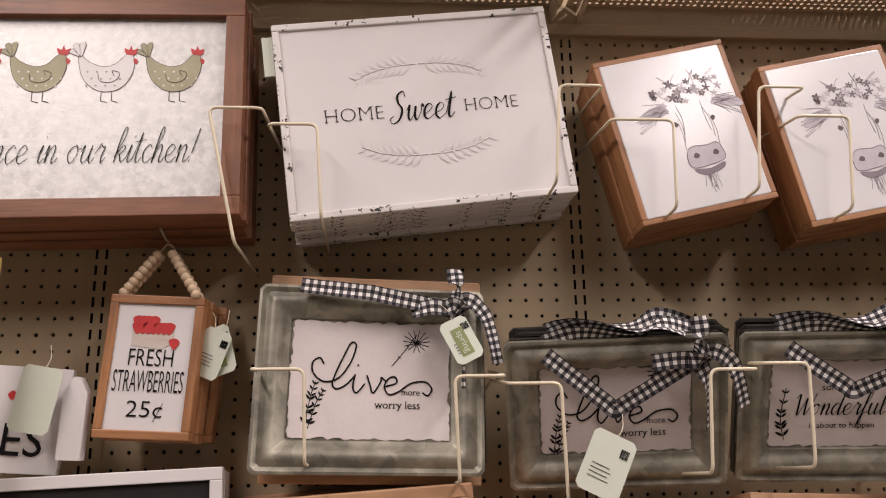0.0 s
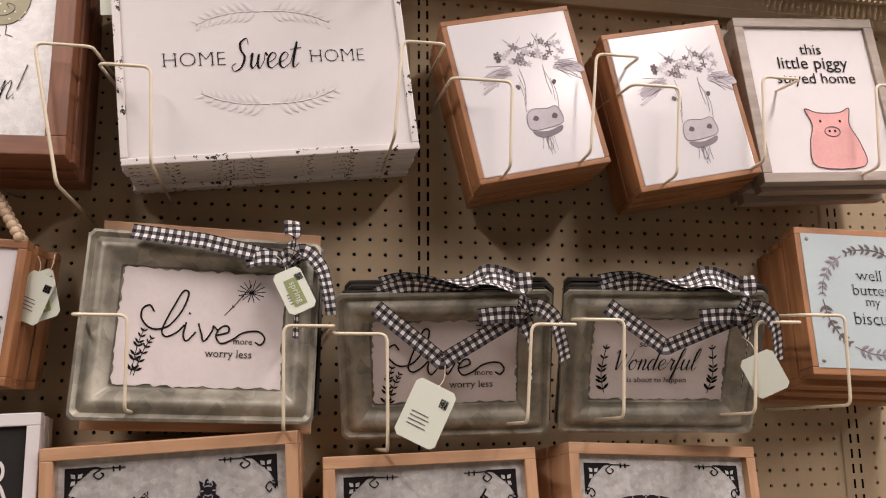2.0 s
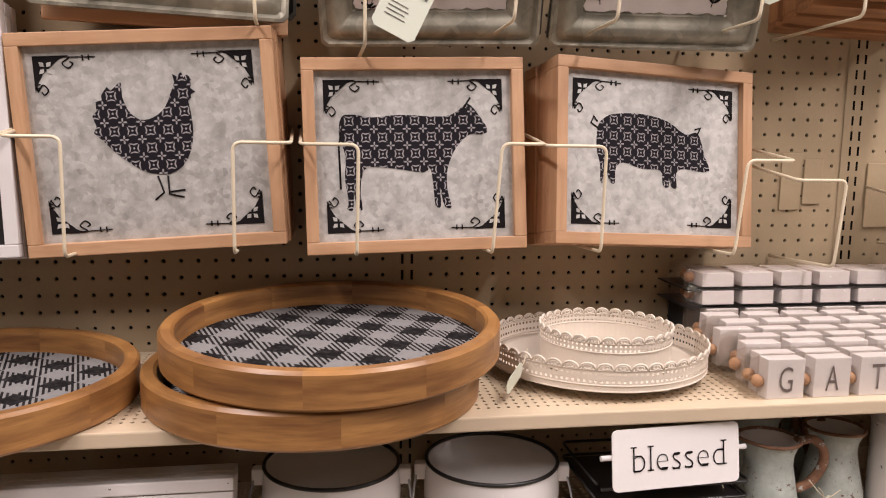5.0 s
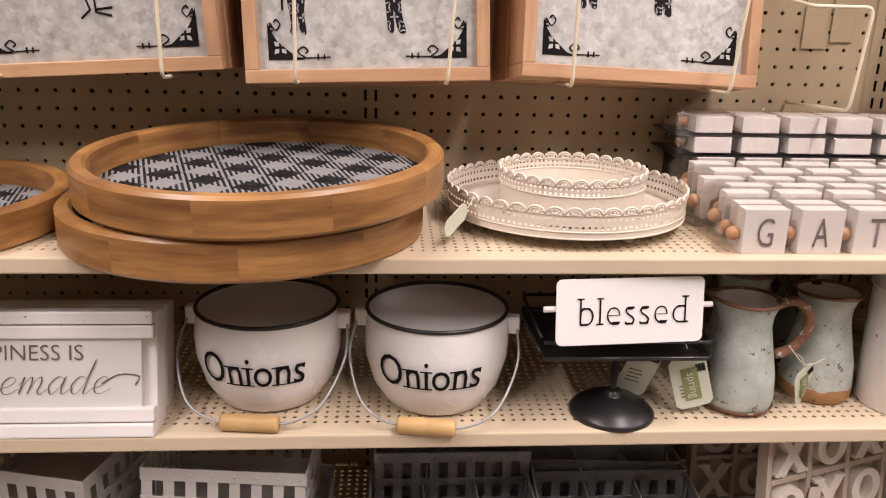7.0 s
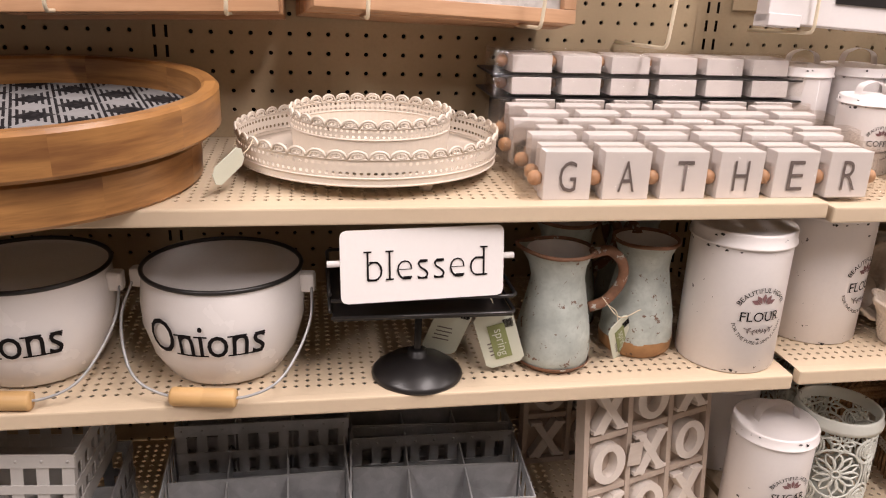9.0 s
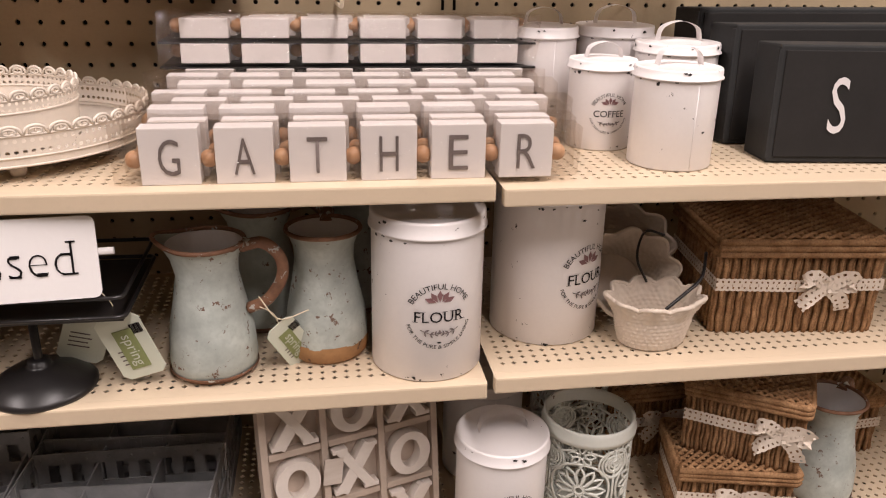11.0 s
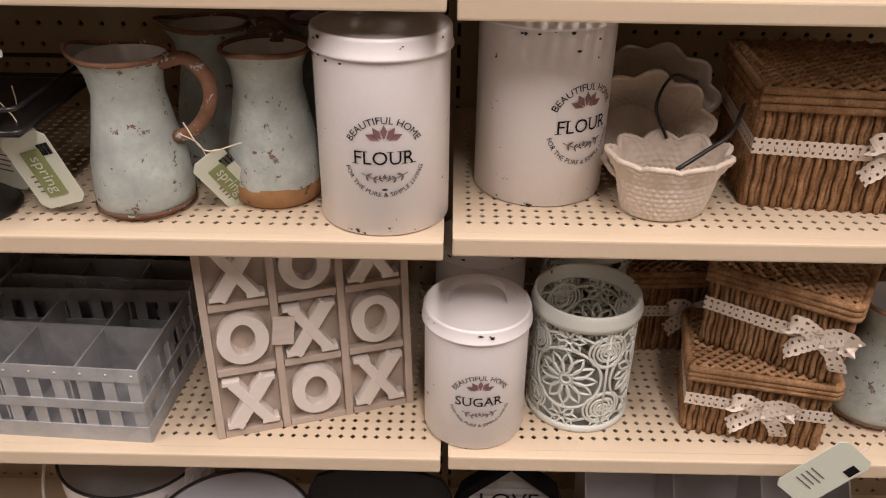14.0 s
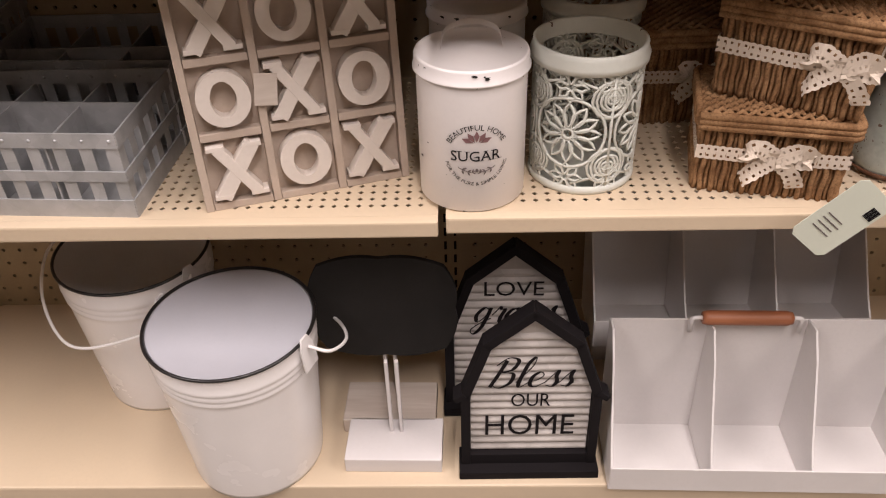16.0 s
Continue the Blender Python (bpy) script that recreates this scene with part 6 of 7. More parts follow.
crochet_bag(pose(0.962, -0.275, R2, 0, 0, 12), 0.05, 0.05, "small cream crochet basket with a dark wire handle")
cb2 = crochet_bag(pose(0.945, -0.175, R2 + 0.034, 60, 0, 8), 0.058, 0.05, "cream crochet basket lying tipped on its side")
crochet_bag(pose(0.985, -0.085, R2 + 0.034, 58, 0, -12), 0.06, 0.05, "cream crochet basket tipped at the back of the shelf")
hd = thing("basket_handle", "dark wire handle of a crochet basket", "handle")
part("wire", tube(arc_points([(0.968, -0.235, R2 + 0.055), (0.955, -0.23, R2 + 0.085), (0.975, -0.2, R2 + 0.105), (1.0, -0.2, R2 + 0.1)]), 0.0016, 6), BLACK_METAL, hd)
hd = thing("basket_handle", "dark wire handle of a crochet basket", "handle")
part("wire", tube(arc_points([(0.96, -0.31, R2 + 0.055), (0.985, -0.3, R2 + 0.068), (1.01, -0.285, R2 + 0.08), (1.03, -0.25, R2 + 0.095)]), 0.002, 6), BLACK_METAL, hd)


def strands(w, d, h, pitch, bm):
    """Woven walls: upright pairs of twisted strands bulging in rows."""
    per = 2 * (w + d)
    n = int(per / pitch)
    rows_ = max(3, int(h / 0.011))
    for k in range(n):
        s = per * k / n
        if s < w:
            p, nrm = (s - w / 2, -d / 2), (0, -1)
        elif s < w + d:
            p, nrm = (w / 2, s - w - d / 2), (1, 0)
        elif s < 2 * w + d:
            p, nrm = (w / 2 - (s - w - d), d / 2), (0, 1)
        else:
            p, nrm = (-w / 2, d / 2 - (s - 2 * w - d)), (-1, 0)
        tx, ty = -nrm[1], nrm[0]
        pts = []
        for i in range(rows_ * 2 + 1):
            z = h * i / (rows_ * 2)
            ph = (1 if (k + i // 2) % 2 else -1)
            o = 0.0026 * ph * math.sin(math.pi * i / 2 + 0.6)
            sl = 0.0005 * math.sin(i * 1.3 + k * 0.35) + 0.0006 * math.sin(i * 0.9 + k * 2.1)
            pts.append((p[0] + nrm[0] * o + tx * sl, p[1] + nrm[1] * o + ty * sl, z))
        tube(pts, pitch * 0.52, 5, bm)
    return bm


def lace_strip(points, width, across=(0, 0, 1), twist=0.0):
    """A pierced lace ribbon with a scalloped edge."""
    src = [Vector(p) for p in points]
    pts = [src[0]]
    for a, b in zip(src, src[1:]):
        n = max(1, round((b - a).length / 0.0022))
        pts += [a.lerp(b, (k + 1) / n) for k in range(n)]
    bm, rows_ = bmesh.new(), []
    for i, p in enumerate(pts):
        d = (pts[min(i + 1, len(pts) - 1)] - pts[max(i - 1, 0)]).normalized()
        w = Vector(across)
        w = Matrix.Rotation(twist * i / len(pts), 3, d) @ (w - d * w.dot(d)).normalized()
        e = 0.5 + 0.07 * abs(math.sin(i * math.pi / 3))
        rows_.append([bm.verts.new(p + w * width * q) for q in (-e, -0.34, -0.17, 0.17, 0.34, e)])
    for i, (a, b) in enumerate(zip(rows_, rows_[1:])):
        for j in range(5):
            if j in (1, 3) and i % 3 == 1:
                continue
            bm.faces.new((a[j], a[j + 1], b[j + 1], b[j]))
    return bm


def seagrass_box(m, w, d, h, label, band=True, bow=0.0):
    ob = thing("seagrass_box", label, "basket", "lidded seagrass boxes", m)
    body = part("body", strands(w, d, h * 0.8, 0.0052, bmesh.new()), SEAGRASS, ob, "woven brown seagrass")
    tagged(body, kind="stuff")
    part("core", box(-w / 2 + 0.002, w / 2 - 0.002, -d / 2 + 0.002, d / 2 - 0.002, 0.0, h * 0.8), SEAGRASS, ob)
    lidm = bmesh.new()
    for k in range(int((d + 0.01) / 0.0058)):
        y = -d / 2 - 0.005 + 0.0058 * (k + 0.5)
        pts = [(-w / 2 - 0.004 + (w + 0.008) * i / 24, y, h * 0.93 + 0.0026 * ((-1) ** (i + k)) + 0.004 * math.sin(math.pi * i / 24)) for i in range(25)]
        tube(pts, 0.003, 5, lidm)
    for zz in (0.8, 0.86, 0.92):
        e = 0.006
        ring_pts = rounded([(-w / 2 - e, -d / 2 - e, h * zz), (w / 2 + e, -d / 2 - e, h * zz), (w / 2 + e, d / 2 + e, h * zz), (-w / 2 - e, d / 2 + e, h * zz), (-w / 2 - e, -d / 2 - e + 0.01, h * zz)], 0.008)
        tube([(p.x + 0.0008 * math.sin(i * 2.1), p.y + 0.0008 * math.cos(i * 1.7), p.z) for i, p in enumerate(ring_pts)], 0.0042, 6, lidm)
    tagged(part("lid", lidm, SEAGRASS, ob, "woven seagrass lid"), kind="stuff")
    if band:
        e, zb = 0.0045, h * 0.5
        part("lace_band", lace_strip([(-w / 2 - e, d / 2, zb), (-w / 2 - e, -d / 2 - e, zb), (0, -d / 2 - e, zb - 0.002), (w / 2 + e, -d / 2 - e, zb), (w / 2 + e, d / 2, zb)], 0.014, (0, 0, 1)), LACE, ob, "ecru lace ribbon")
        y = -d / 2 - 0.008
        for pts in ([(bow, y, zb), (bow - 0.02, y - 0.008, zb + 0.014), (bow - 0.03, y - 0.003, zb + 0.002), (bow, y, zb)], [(bow, y, zb), (bow + 0.02, y - 0.008, zb + 0.014), (bow + 0.03, y - 0.003, zb + 0.002), (bow, y, zb)], [(bow, y - 0.002, zb), (bow - 0.02, y - 0.004, zb - 0.014), (bow - 0.03, y - 0.001, zb - 0.026)], [(bow, y - 0.002, zb), (bow + 0.016, y - 0.004, zb - 0.016), (bow + 0.022, y - 0.001, zb - 0.03)]):
            part("bow", lace_strip(arc_points(pts, 7), 0.016, (0.3, 0, 1), 0.5), LACE, ob)
    return ob


seagrass_box(pose(1.145, -0.2, R2, 0, 0, -6), 0.19, 0.15, 0.125, "brown seagrass box with a lid and lace bow", True, 0.03)

# ---- lower shelf ----
def strip_crate(m, w, d, h, mat, label, cells=3):
    """A crate of riveted metal strips with crossed slats and dividers."""
    ob = thing("strip_crate", label, "crate", "metal strip crates", m)
    for y in (-d / 2, d / 2):
        for z0, z1 in ((0.0, 0.02), (h * 0.44, h * 0.56), (h - 0.016, h)):
            part("band", box(-w / 2, w / 2, y - 0.001, y + 0.001, z0, z1), mat, ob)
        n = int(w / 0.026)
        for k in range(n + 1):
            x = -w / 2 + 0.007 + (w - 0.014) * k / n
            part("slat", box(x - 0.0065, x + 0.0065, y - 0.0006 + (0.0012 if y < 0 else -0.0012), y + 0.0006 + (0.0012 if y < 0 else -0.0012), 0.0, h - 0.002), mat, ob)
            part("rivet", moved(lathe([(0.0001, 0.0012), (0.0016, 0.0008), (0.002, 0)], 8), Matrix.Translation((x, y + (-0.001 if y < 0 else -0.001), h - 0.008)) @ Matrix.Rotation(radians(90), 4, "X")), mat, ob)
    for x in (-w / 2, w / 2):
        for z0, z1 in ((0.0, 0.02), (h * 0.44, h * 0.56), (h - 0.016, h)):
            part("band", box(x - 0.001, x + 0.001, -d / 2, d / 2, z0, z1), mat, ob)
        n = int(d / 0.026)
        for k in range(n + 1):
            y = -d / 2 + 0.007 + (d - 0.014) * k / n
            s = 0.0012 if x < 0 else -0.0012
            part("slat", box(x - 0.0006 + s, x + 0.0006 + s, y - 0.0065, y + 0.0065, 0.0, h - 0.002), mat, ob)
    part("floor", box(-w / 2 + 0.002, w / 2 - 0.002, -d / 2 + 0.002, d / 2 - 0.002, 0.001, 0.003), mat, ob)
    for k in range(1, cells):
        x = -w / 2 + w * k / cells
        part("divider", box(x - 0.001, x + 0.001, -d / 2 + 0.003, d / 2 - 0.003, 0.003, h * 0.86), mat, ob)
    if cells > 1:
        part("divider", box(-w / 2 + 0.003, w / 2 - 0.003, -0.001, 0.001, 0.003, h * 0.9), mat, ob)
    return ob


cr = strip_crate(pose(0.345, -0.235, S3, 0, 0, -3), 0.225, 0.17, 0.095, ZINC_CRATE, "grey galvanised strip crate with dividers")
copy_thing(cr, pose(0.115, -0.235, S3, 0, 0, 1))
copy_thing(cr, pose(0.35, -0.095, S3 + 0.002, 0, 0, 0))
copy_thing(cr, pose(0.12, -0.085, S3 + 0.03, 0, 0, 0))
WHITE_STRIP = paint("whitewashed_metal", (0.46, 0.44, 0.42), 0.5, vary=0.08)
wc = strip_crate(pose(-0.174, -0.235, S3 + 0.099, -5, 2.5, -2), 0.2, 0.17, 0.085, WHITE_STRIP, "whitewashed metal strip crate set on another", 1)
copy_thing(cr, pose(-0.165, -0.235, S3, 0, 0, 0))
copy_thing(wc, pose(-0.41, -0.22, S3, 0, 0, -8))
copy_thing(wc, pose(-0.42, -0.2, S3 + 0.09, 0, 0, -14))
for cx in (0.0, 0.228):
    ring_ = thing("wire_loop", "thin wire loop on a metal crate", "wire loop", "wire loops")
    part("wire", tube([(cx + 0.012 * math.cos(a), -0.328, S3 + 0.085 + 0.012 * math.sin(a)) for a in [k * math.pi / 8 for k in range(16)]], 0.0012, 5, None, True), ZINC_CRATE, ring_)

# noughts and crosses board
yaw = math.degrees(math.atan2(0.067, 0.203))
MXO = pose(0.6235, -0.287, S3, -6, 0, yaw)
xo = thing("letter_board", "taupe wooden board of white raised letters in nine squares", "wall decoration", "", MXO)
W, Hh = 0.214, 0.232
part("back", box(-W / 2, W / 2, 0.012, 0.018, 0, Hh), TAUPE, xo)
for k in range(4):
    t = -W / 2 + (W - 0.008) * k / 3
    part("upright_bar", box(t, t + 0.008, 0, 0.013, 0, Hh, 0.001), TAUPE, xo)
    for j in range(3):
        t0 = -W / 2 + (W - 0.008) * j / 3 + 0.0085
        z = (Hh - 0.008) * k / 3
        part("cross_bar", box(t0, t0 + (W - 0.008) / 3 - 0.009, 0.0004, 0.013, z, z + 0.008, 0.001), TAUPE, xo)
cell = (W - 0.008) / 3
for r_ in range(3):
    for c_ in range(3):
        cx, cz = -W / 2 + 0.004 + cell * (c_ + 0.5), 0.004 + (Hh - 0.008) / 3 * (2 - r_ + 0.5)
        if (r_ + c_) % 2:
            bm = bmesh.new()
            outer = [(0.026 * math.cos(a), 0.0275 * math.sin(a)) for a in [k * math.pi / 16 for k in range(32)]]
            inn = [(0.0125 * math.cos(a), 0.018 * math.sin(a)) for a in [k * math.pi / 16 for k in range(32)]]
            V = [[bm.verts.new((x, y, z)) for x, z in ol] for ol, y in ((outer, -0.004), (outer, 0.012), (inn, 0.012), (inn, -0.004))]
            for p, q in ((0, 1), (2, 3), (3, 0)):
                for k in range(32):
                    bm.faces.new((V[p][k], V[p][(k + 1) % 32], V[q][(k + 1) % 32], V[q][k]))
            bmesh.ops.recalc_face_normals(bm, faces=bm.faces)
        else:
            bm = merged(moved(box(-0.0075, 0.0075, -0.004, 0.012, -0.033, 0.033, 0.001), Matrix.Rotation(radians(34), 4, "Y")), moved(box(-0.0055, 0.0055, -0.0044, 0.012, -0.031, 0.031, 0.001), Matrix.Rotation(radians(-34), 4, "Y")), *[box(sx * 0.018 - 0.009, sx * 0.018 + 0.009, -0.0042, 0.012, sz * 0.026 - 0.0025, sz * 0.026 + 0.0025, 0.0008) for sx in (-1, 1) for sz in (-1, 1)])
        part("letter", bm, LETTER_WHITE, xo).location = (cx, 0, cz)
part("price_sticker", moved(box(-0.011, 0.011, -0.0055, -0.005, -0.016, 0.016), Matrix.Translation((-0.028, 0, Hh * 0.52)) @ Matrix.Rotation(radians(8), 4, "Y")), WASHED, xo)
xo2 = copy_thing(xo, pose(0.6, -0.12, S3, -4, 0, 4))

tin(pose(0.792, -0.279, R3), 0.0535, 0.154, "SUGAR", "", 4, "white enamel sugar canister with chipped edges")
tin(pose(0.8, -0.13, R3), 0.0535, 0.15, "", "", 0, "white enamel canister standing at the back")


def lace_lantern(m, label):
    """A pierced metal candle holder: petals, rings and scrolls between two rims."""
    ob = thing("pierced_lantern", label, "candle holder", "pierced metal holders", m)
    r, h = 0.0535, 0.148
    bm = bmesh.new()

    def on(s, z):
        a = s / r
        return (r * math.sin(a), -r * math.cos(a), z)
    n = 4
    step = 2 * math.pi * r / n
    for k in range(n):
        s0, zc = step * (k + 0.5), h * 0.46
        for q in range(12):
            a = q * math.pi / 6
            ca, sa = math.cos(a), math.sin(a)
            loop = [(0.006 + 0.026 * t, 0.0058 * math.sin(math.pi * t) * w) for t, w in ((0, 1), (0.25, 1), (0.5, 1), (0.8, 1), (1, 1), (0.8, -1), (0.5, -1), (0.25, -1))]
            tube([on(s0 + ca * u - sa * v_, zc + sa * u + ca * v_) for u, v_ in loop], 0.0017, 4, bm, True)
        tube([on(s0 + 0.0055 * math.cos(t), zc + 0.0055 * math.sin(t)) for t in [j * math.pi / 5 for j in range(10)]], 0.0018, 5, bm, True)
        tube([on(s0 + 0.037 * math.cos(t), zc + 0.037 * math.sin(t)) for t in [j * math.pi / 14 for j in range(28)]], 0.0017, 5, bm, True)
        for sx in (-1, 1):
            for sz in (-1, 1):
                cx, cz = s0 + sx * step * 0.5, zc + sz * 0.036
                for rad in (0.019, 0.011, 0.004):
                    tube([on(cx - sx * 0.002 + rad * math.cos(t), cz + rad * math.sin(t)) for t in [j * math.pi / 8 for j in range(16)]], 0.0017, 4, bm, True)
                tube([on(cx, cz), on(cx - sx * 0.015, cz + sz * 0.012), on(cx - sx * 0.036, cz + sz * 0.02)], 0.0017, 4, bm)
        tube([on(s0 + step * 0.5, 0.006), on(s0 + step * 0.5, h - 0.02)], 0.0017, 4, bm)
    for k in range(8):
        for zc, size in ((h * 0.13, 0.45), (h * 0.79, 0.45)):
            for q in range(8):
                ca, sa = math.cos(q * math.pi / 4), math.sin(q * math.pi / 4)
                loop = [(0.003 + 0.03 * size * t, 0.0085 * size * math.sin(math.pi * t) * w) for t, w in ((0, 1), (0.3, 1), (0.6, 1), (1, 1), (0.6, -1), (0.3, -1))]
                tube([on(step * k / 2 + ca * u - sa * v_, zc + sa * u + ca * v_) for u, v_ in loop], 0.0016, 4, bm, True)
    part("pierced_wall", bm, SEAFOAM, ob, "scrolled pierced metal")
    part("rim", smooth(lathe([(r - 0.001, h - 0.018), (r + 0.0045, h - 0.018), (r + 0.005, h - 0.012), (r + 0.0025, h - 0.006), (r + 0.0025, h - 0.001), (r, h), (r - 0.002, h - 0.002), (r - 0.001, h - 0.018)], 64)), SEAFOAM, ob)
    part("foot", smooth(lathe([(0.0001, 0.001), (r + 0.001, 0.0), (r + 0.0025, 0.003), (r + 0.0015, 0.009), (r - 0.001, 0.009), (r - 0.001, 0.003), (0.0001, 0.003)], 64)), SEAFOAM, ob)
    return ob


lan = lace_lantern(pose(0.908, -0.248, R3, 0, 0, 20), "pale seafoam pierced metal candle holder")
copy_thing(lan, pose(0.93, -0.11, R3, 0, 0, 50))
seagrass_box(pose(1.095, -0.257, R3, 0, 0, -12), 0.135, 0.1, 0.092, "small brown seagrass box with a lace bow", True, 0.004)
seagrass_box(pose(1.117, -0.245, R3 + 0.092, 0, 0, -32), 0.13, 0.11, 0.1, "small brown seagrass box stacked on another with a lace bow", True, 0.045)
seagrass_box(pose(1.05, -0.09, R3, 0, 0, 4), 0.15, 0.11, 0.12, "brown seagrass box standing at the back", True, 0.0)
seagrass_box(pose(1.29, -0.12, R3, 0, 0, 4), 0.15, 0.12, 0.1, "brown seagrass box standing at the back", True, 0.0)
jug(pose(1.235, -0.25, R3, 0, 0, 40), "weathered pottery jug beside seagrass boxes", False)
tg = swing_tag(pose(1.166, -0.368, 0.626, 2, 42, 0), 0.05, 0.082, "blank sage green paper tag hanging over the shelf edge")
tag_print(tg, 0.05, 0.082)

# ---- base deck ----
def bucket(m, label, liner):
    ob = thing("bucket", label, "bucket", "white enamel buckets", m)
    r0, r1, h = 0.083, 0.099, 0.226
    prof = [(0.0001, 0.004), (r0 - 0.002, 0.004), (r0, 0.0), (r0 + 0.001, 0.006)]
    for t in (0.2, 0.5, 0.76):
        prof.append((r0 + (r1 - r0) * t, h * t))
    for t in (0.8, 0.84, 0.88):
        q = r0 + (r1 - r0) * t
        prof += [(q, h * (t - 0.012)), (q + 0.0018, h * t), (q + 0.0004, h * (t + 0.012))]
    prof += [(r1 - 0.0005, h - 0.003)]
    part("body", smooth(lathe(prof, 64), 70), WHITE_ENAMEL, ob)
    part("inside", smooth(lathe([(r1 - 0.0015, h - 0.003), (r0 - 0.003, 0.03), (0.0001, 0.028)], 64), 50), GREY_INSIDE, ob)
    part("rim", tube([(r1 * math.cos(a), r1 * math.sin(a), h - 0.002) for a in [2 * math.pi * k / 64 for k in range(64)]], 0.0022, 6, None, True), BLACK_METAL, ob, "black rolled rim")
    if liner:
        part("liner", smooth(lathe([(0.0001, h - 0.006), (r1 - 0.006, h - 0.006), (r1 - 0.003, h - 0.003)], 64), 60), paint("pale_grey_lid", (0.5, 0.5, 0.55), 0.6, vary=0.03), ob, "pale grey lid lying inside the rim")
    for s in (-1, 1):
        ear = plate([(-0.013, -0.035), (0.013, -0.035), (0.012, -0.006), (0.006, 0.008), (-0.006, 0.008), (-0.012, -0.006)], -0.0012, 0.0012)
        part("ear", moved(ear, Matrix.Rotation(radians(90 * s), 4, "Z") @ Matrix.Translation((0, -r1 - 0.0025, h - 0.004)) @ Matrix.Rotation(radians(-7), 4, "X")), WHITE_ENAMEL, ob)
    part("bail", tube(arc_points([(r1 + 0.006, 0, h - 0.008), (r1 + 0.03, 0.008, h - 0.014), (r1 + 0.026, 0.05, h - 0.03), (0.075, 0.1, h - 0.055), (0.0, 0.126, h - 0.075), (-0.075, 0.1, h - 0.055), (-r1 - 0.026, 0.05, h - 0.03), (-r1 - 0.006, 0, h - 0.008)], 7), 0.0022, 6), WHITE_ENAMEL, ob)
    return ob


bucket(pose(0.508, -0.296, DECK, 0, 0, -22), "white enamel bucket with a black rim", True)
bucket(pose(0.345, -0.15, DECK, 0, 0, 150), "white enamel bucket with a black rim behind another", False)

# chalkboard place-card stands
for k, (cx, cy, hgt) in enumerate(((0.69, -0.3, 0.23), (0.681, -0.234, 0.25))):
    cs = thing("chalkboard_stand", "scalloped chalkboard on a white wooden block stand", "sign stand", "chalkboard stands", pose(cx, cy, DECK, 0, 0, -1))
    part("block", box(-0.062, 0.062, -0.04, 0.03, 0, 0.024, 0.0015), WASHED if k else WHITE, cs)
    for x in (-0.005, 0.008):
        part("post", box(x - 0.0022, x + 0.0022, 0.006, 0.012, 0.024, 0.15, 0.0008), WHITE, cs)
    if k:
        edge = []
        for q in range(72):
            a = 2 * math.pi * q / 72
            sc = 1 + 0.05 * abs(math.sin(4 * a))
            sq = max(abs(math.cos(a)), abs(math.sin(a))) ** -0.55
            edge.append((0.09 * sc * sq * math.cos(a), 0.188 + 0.078 * sc * sq * math.sin(a)))
        part("board", plate(edge, -0.004, 0.002), CHALK, cs)


def barn_sign(m, words, label, love=False):
    ob = thing("barn_sign", label, "table sign", "barn shaped signs", m)
    out = [(-0.083, 0.012), (0.083, 0.012), (0.083, 0.135), (0.056, 0.215), (0, 0.262), (-0.056, 0.215), (-0.083, 0.135)]
    part("corrugated_panel", plate([(x * 0.94, 0.02 + (z - 0.012) * 0.93) for x, z in out], 0.012, 0.016), CORRUGATED, ob)
    for k in range(16):
        z = 0.034 + 0.0125 * k
        hw = 0.076 if z < 0.135 else (0.076 - (z - 0.135) * 0.35 if z < 0.21 else max(0.004, 0.05 - (z - 0.21) * 1.1))
        bm = bmesh.new()
        a = [[bm.verts.new((x, y, z + dz)) for dz, y in ((-0.0055, 0.012), (-0.002, 0.0085), (0.002, 0.0085), (0.0055, 0.012))] for x in (-hw, hw)]
        for j in range(3):
            f = bm.faces.new((a[0][j], a[1][j], a[1][j + 1], a[0][j + 1]))
            f.smooth = True
        part("rib", bm, CORRUGATED, ob)
    pts = out + [out[0]]
    for p, q in zip(pts[1:], pts[2:]):
        d = Vector((q[0] - p[0], q[1] - p[1]))
        ln, ang = d.length, math.atan2(d.y, d.x)
        part("frame_board", moved(box(-0.003, ln + 0.003, 0, 0.022, -0.006, 0.006, 0.001), Matrix.Translation((p[0], 0, p[1])) @ Matrix.Rotation(-ang, 4, "Y")), BLACK, ob)
    part("sill", box(-0.083, 0.083, 0.001, 0.022, 0.012, 0.03, 0.001), BLACK, ob)
    part("base", box(-0.092, 0.092, -0.014, 0.03, 0, 0.013, 0.0015), BLACK, ob)
    for s in (-1, 1):
        part("eave", moved(box(-0.008, 0.008, -0.001, 0.022, -0.004, 0.004, 0.001), Matrix.Translation((s * 0.09, 0, 0.133)) @ Matrix.Rotation(radians(35 * s), 4, "Y")), BLACK, ob)
    for t, w, h, z, sh in words:
        if sh:
            script(ob, t, w, 0, 0.0078, z, height=h, thin=0.0014, thick=0.0052, slant=0.3)
        else:
            lettering(ob, t, w, 0, 0.0078, z, height=h)
    return ob


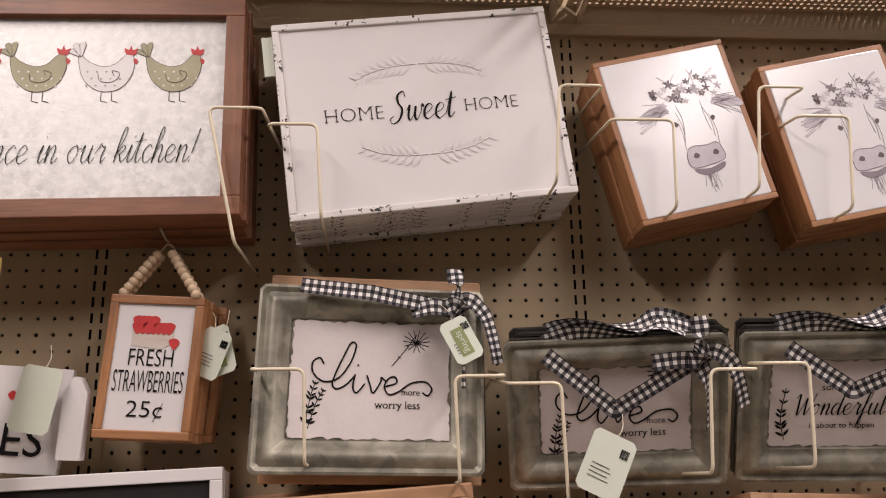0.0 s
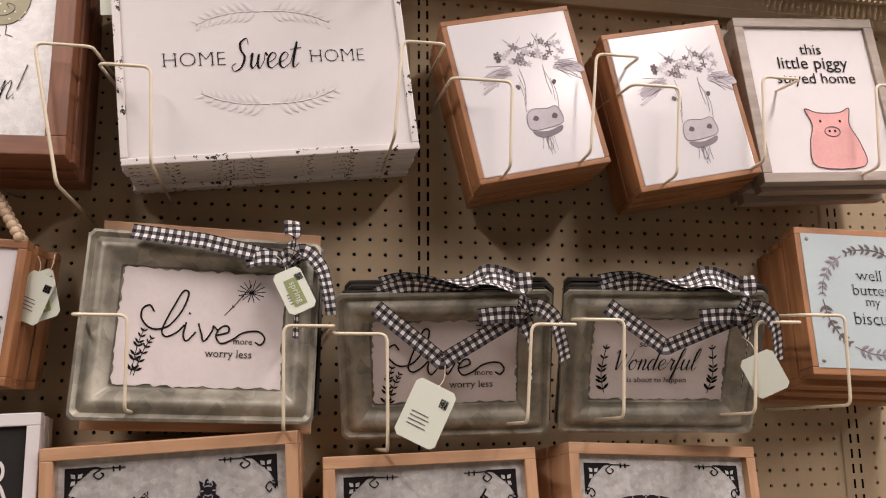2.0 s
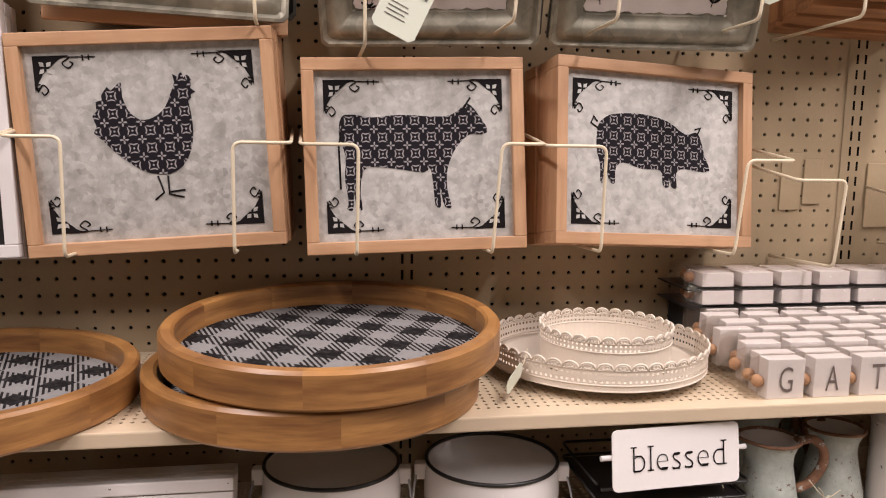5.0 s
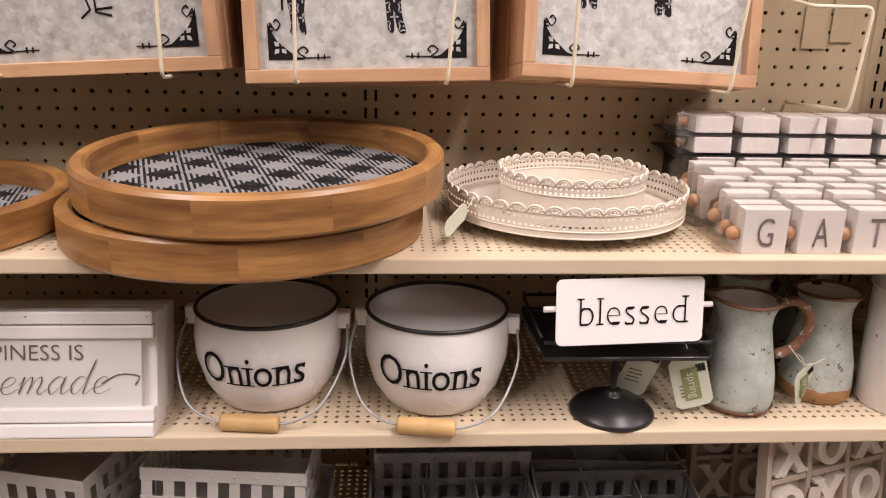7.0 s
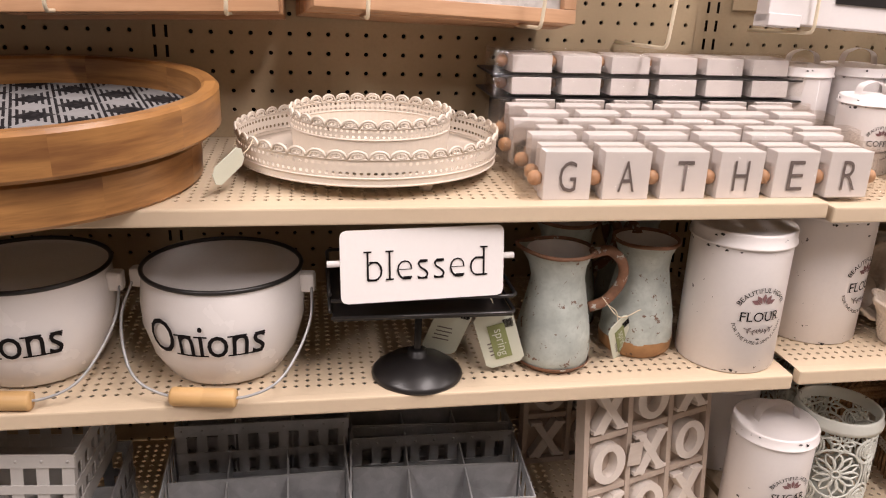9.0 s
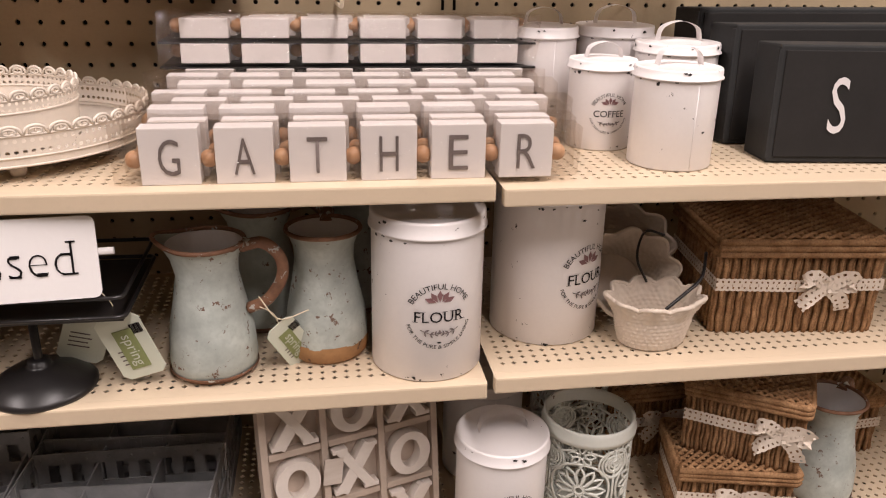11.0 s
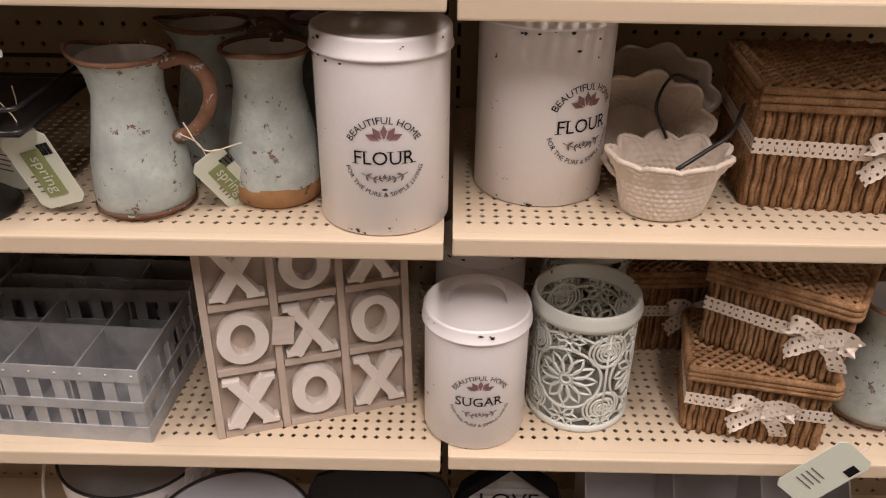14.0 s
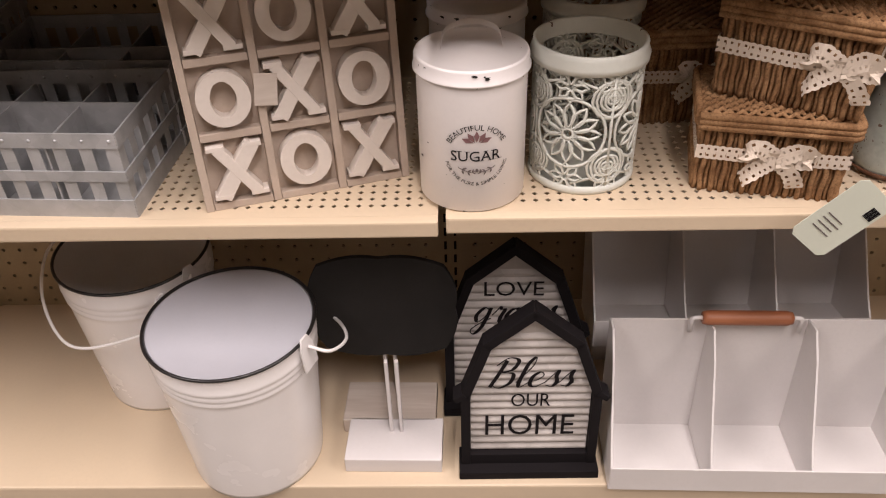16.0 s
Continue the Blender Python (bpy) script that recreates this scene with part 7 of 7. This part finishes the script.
barn_sign(pose(0.861, -0.338, DECK, -2, 0, 0.5) @ Matrix.Diagonal((0.95, 1, 0.97, 1)), (("Bless", 0.105, 0.05, 0.168, 0.3), ("OUR", 0.05, 0.022, 0.122, 0), ("HOME", 0.115, 0.036, 0.078, 0)), "black barn shaped sign on corrugated metal reading bless our home")
barn_sign(pose(0.845, -0.235, DECK + 0.002, -3, 0, 0), (("LOVE", 0.075, 0.022, 0.2, 0), ("grows", 0.11, 0.045, 0.15, 0.3)), "black arched sign on corrugated metal reading love grows")


def caddy(m, label):
    """A three-bin white metal caddy with sloping sides and a wooden grip."""
    ob = thing("bin_caddy", label, "caddy", "white bin caddies", m)
    w, d, hb, hf = 0.36, 0.105, 0.18, 0.04
    part("bottom", box(0, w, -d, 0, 0, 0.002), CADDY_WHITE, ob)
    part("front", box(0, w, -d - 0.0012, -d + 0.0012, 0, hf, 0.0008), CADDY_WHITE, ob)
    part("back_wall", moved(box(0, w, -0.0012, 0.0012, 0, hb, 0.0008), Matrix.Rotation(radians(-4), 4, "X")), CADDY_WHITE, ob)
    for k in range(4):
        x = w * k / 3
        pr = [(0, 0), (-d, 0), (-d, hf), (-d * 0.86, hf + 0.02), (-d * 0.62, hf + 0.065), (-d * 0.35, hb * 0.86), (-d * 0.12, hb + 0.004), (0.012, hb)]
        bm = plate(pr, -0.0012, 0.0012)
        part("divider", moved(bm, Matrix.Translation((x, 0, 0)) @ Matrix.Rotation(radians(90), 4, "Z")), CADDY_WHITE, ob)
    part("grip", moved(smooth(lathe([(0.0001, 0), (0.0075, 0), (0.009, 0.006), (0.0092, 0.05), (0.009, 0.1), (0.0075, 0.106), (0.0001, 0.106)], 18), 50), Matrix.Translation((w * 0.5 - 0.073, 0.0, hb + 0.012)) @ Matrix.Rotation(radians(90), 4, "Y")), TERRA_HANDLE, ob, "red brown wooden grip")
    for x in (w * 0.5 - 0.085, w * 0.5 + 0.045):
        part("handle_wire", tube(rounded([(x, 0.0, hb - 0.01), (x, 0.0, hb + 0.012), (x + 0.012 if x < w / 2 else x - 0.012, 0, hb + 0.012)], 0.004), 0.003, 6), CADDY_WHITE, ob)
    return ob


cd = caddy(pose(0.962, -0.262, DECK, 0, 0, -1.5), "white metal three bin caddy with a wooden grip")
copy_thing(cd, pose(0.955, -0.1, DECK + 0.07, -10, 0, 0))
crate_under = thing("white_carton", "white cardboard carton under a caddy", "carton")
part("carton", box(0.97, 1.3, -0.14, -0.02, DECK, DECK + 0.068, 0.002), WHITE, crate_under)
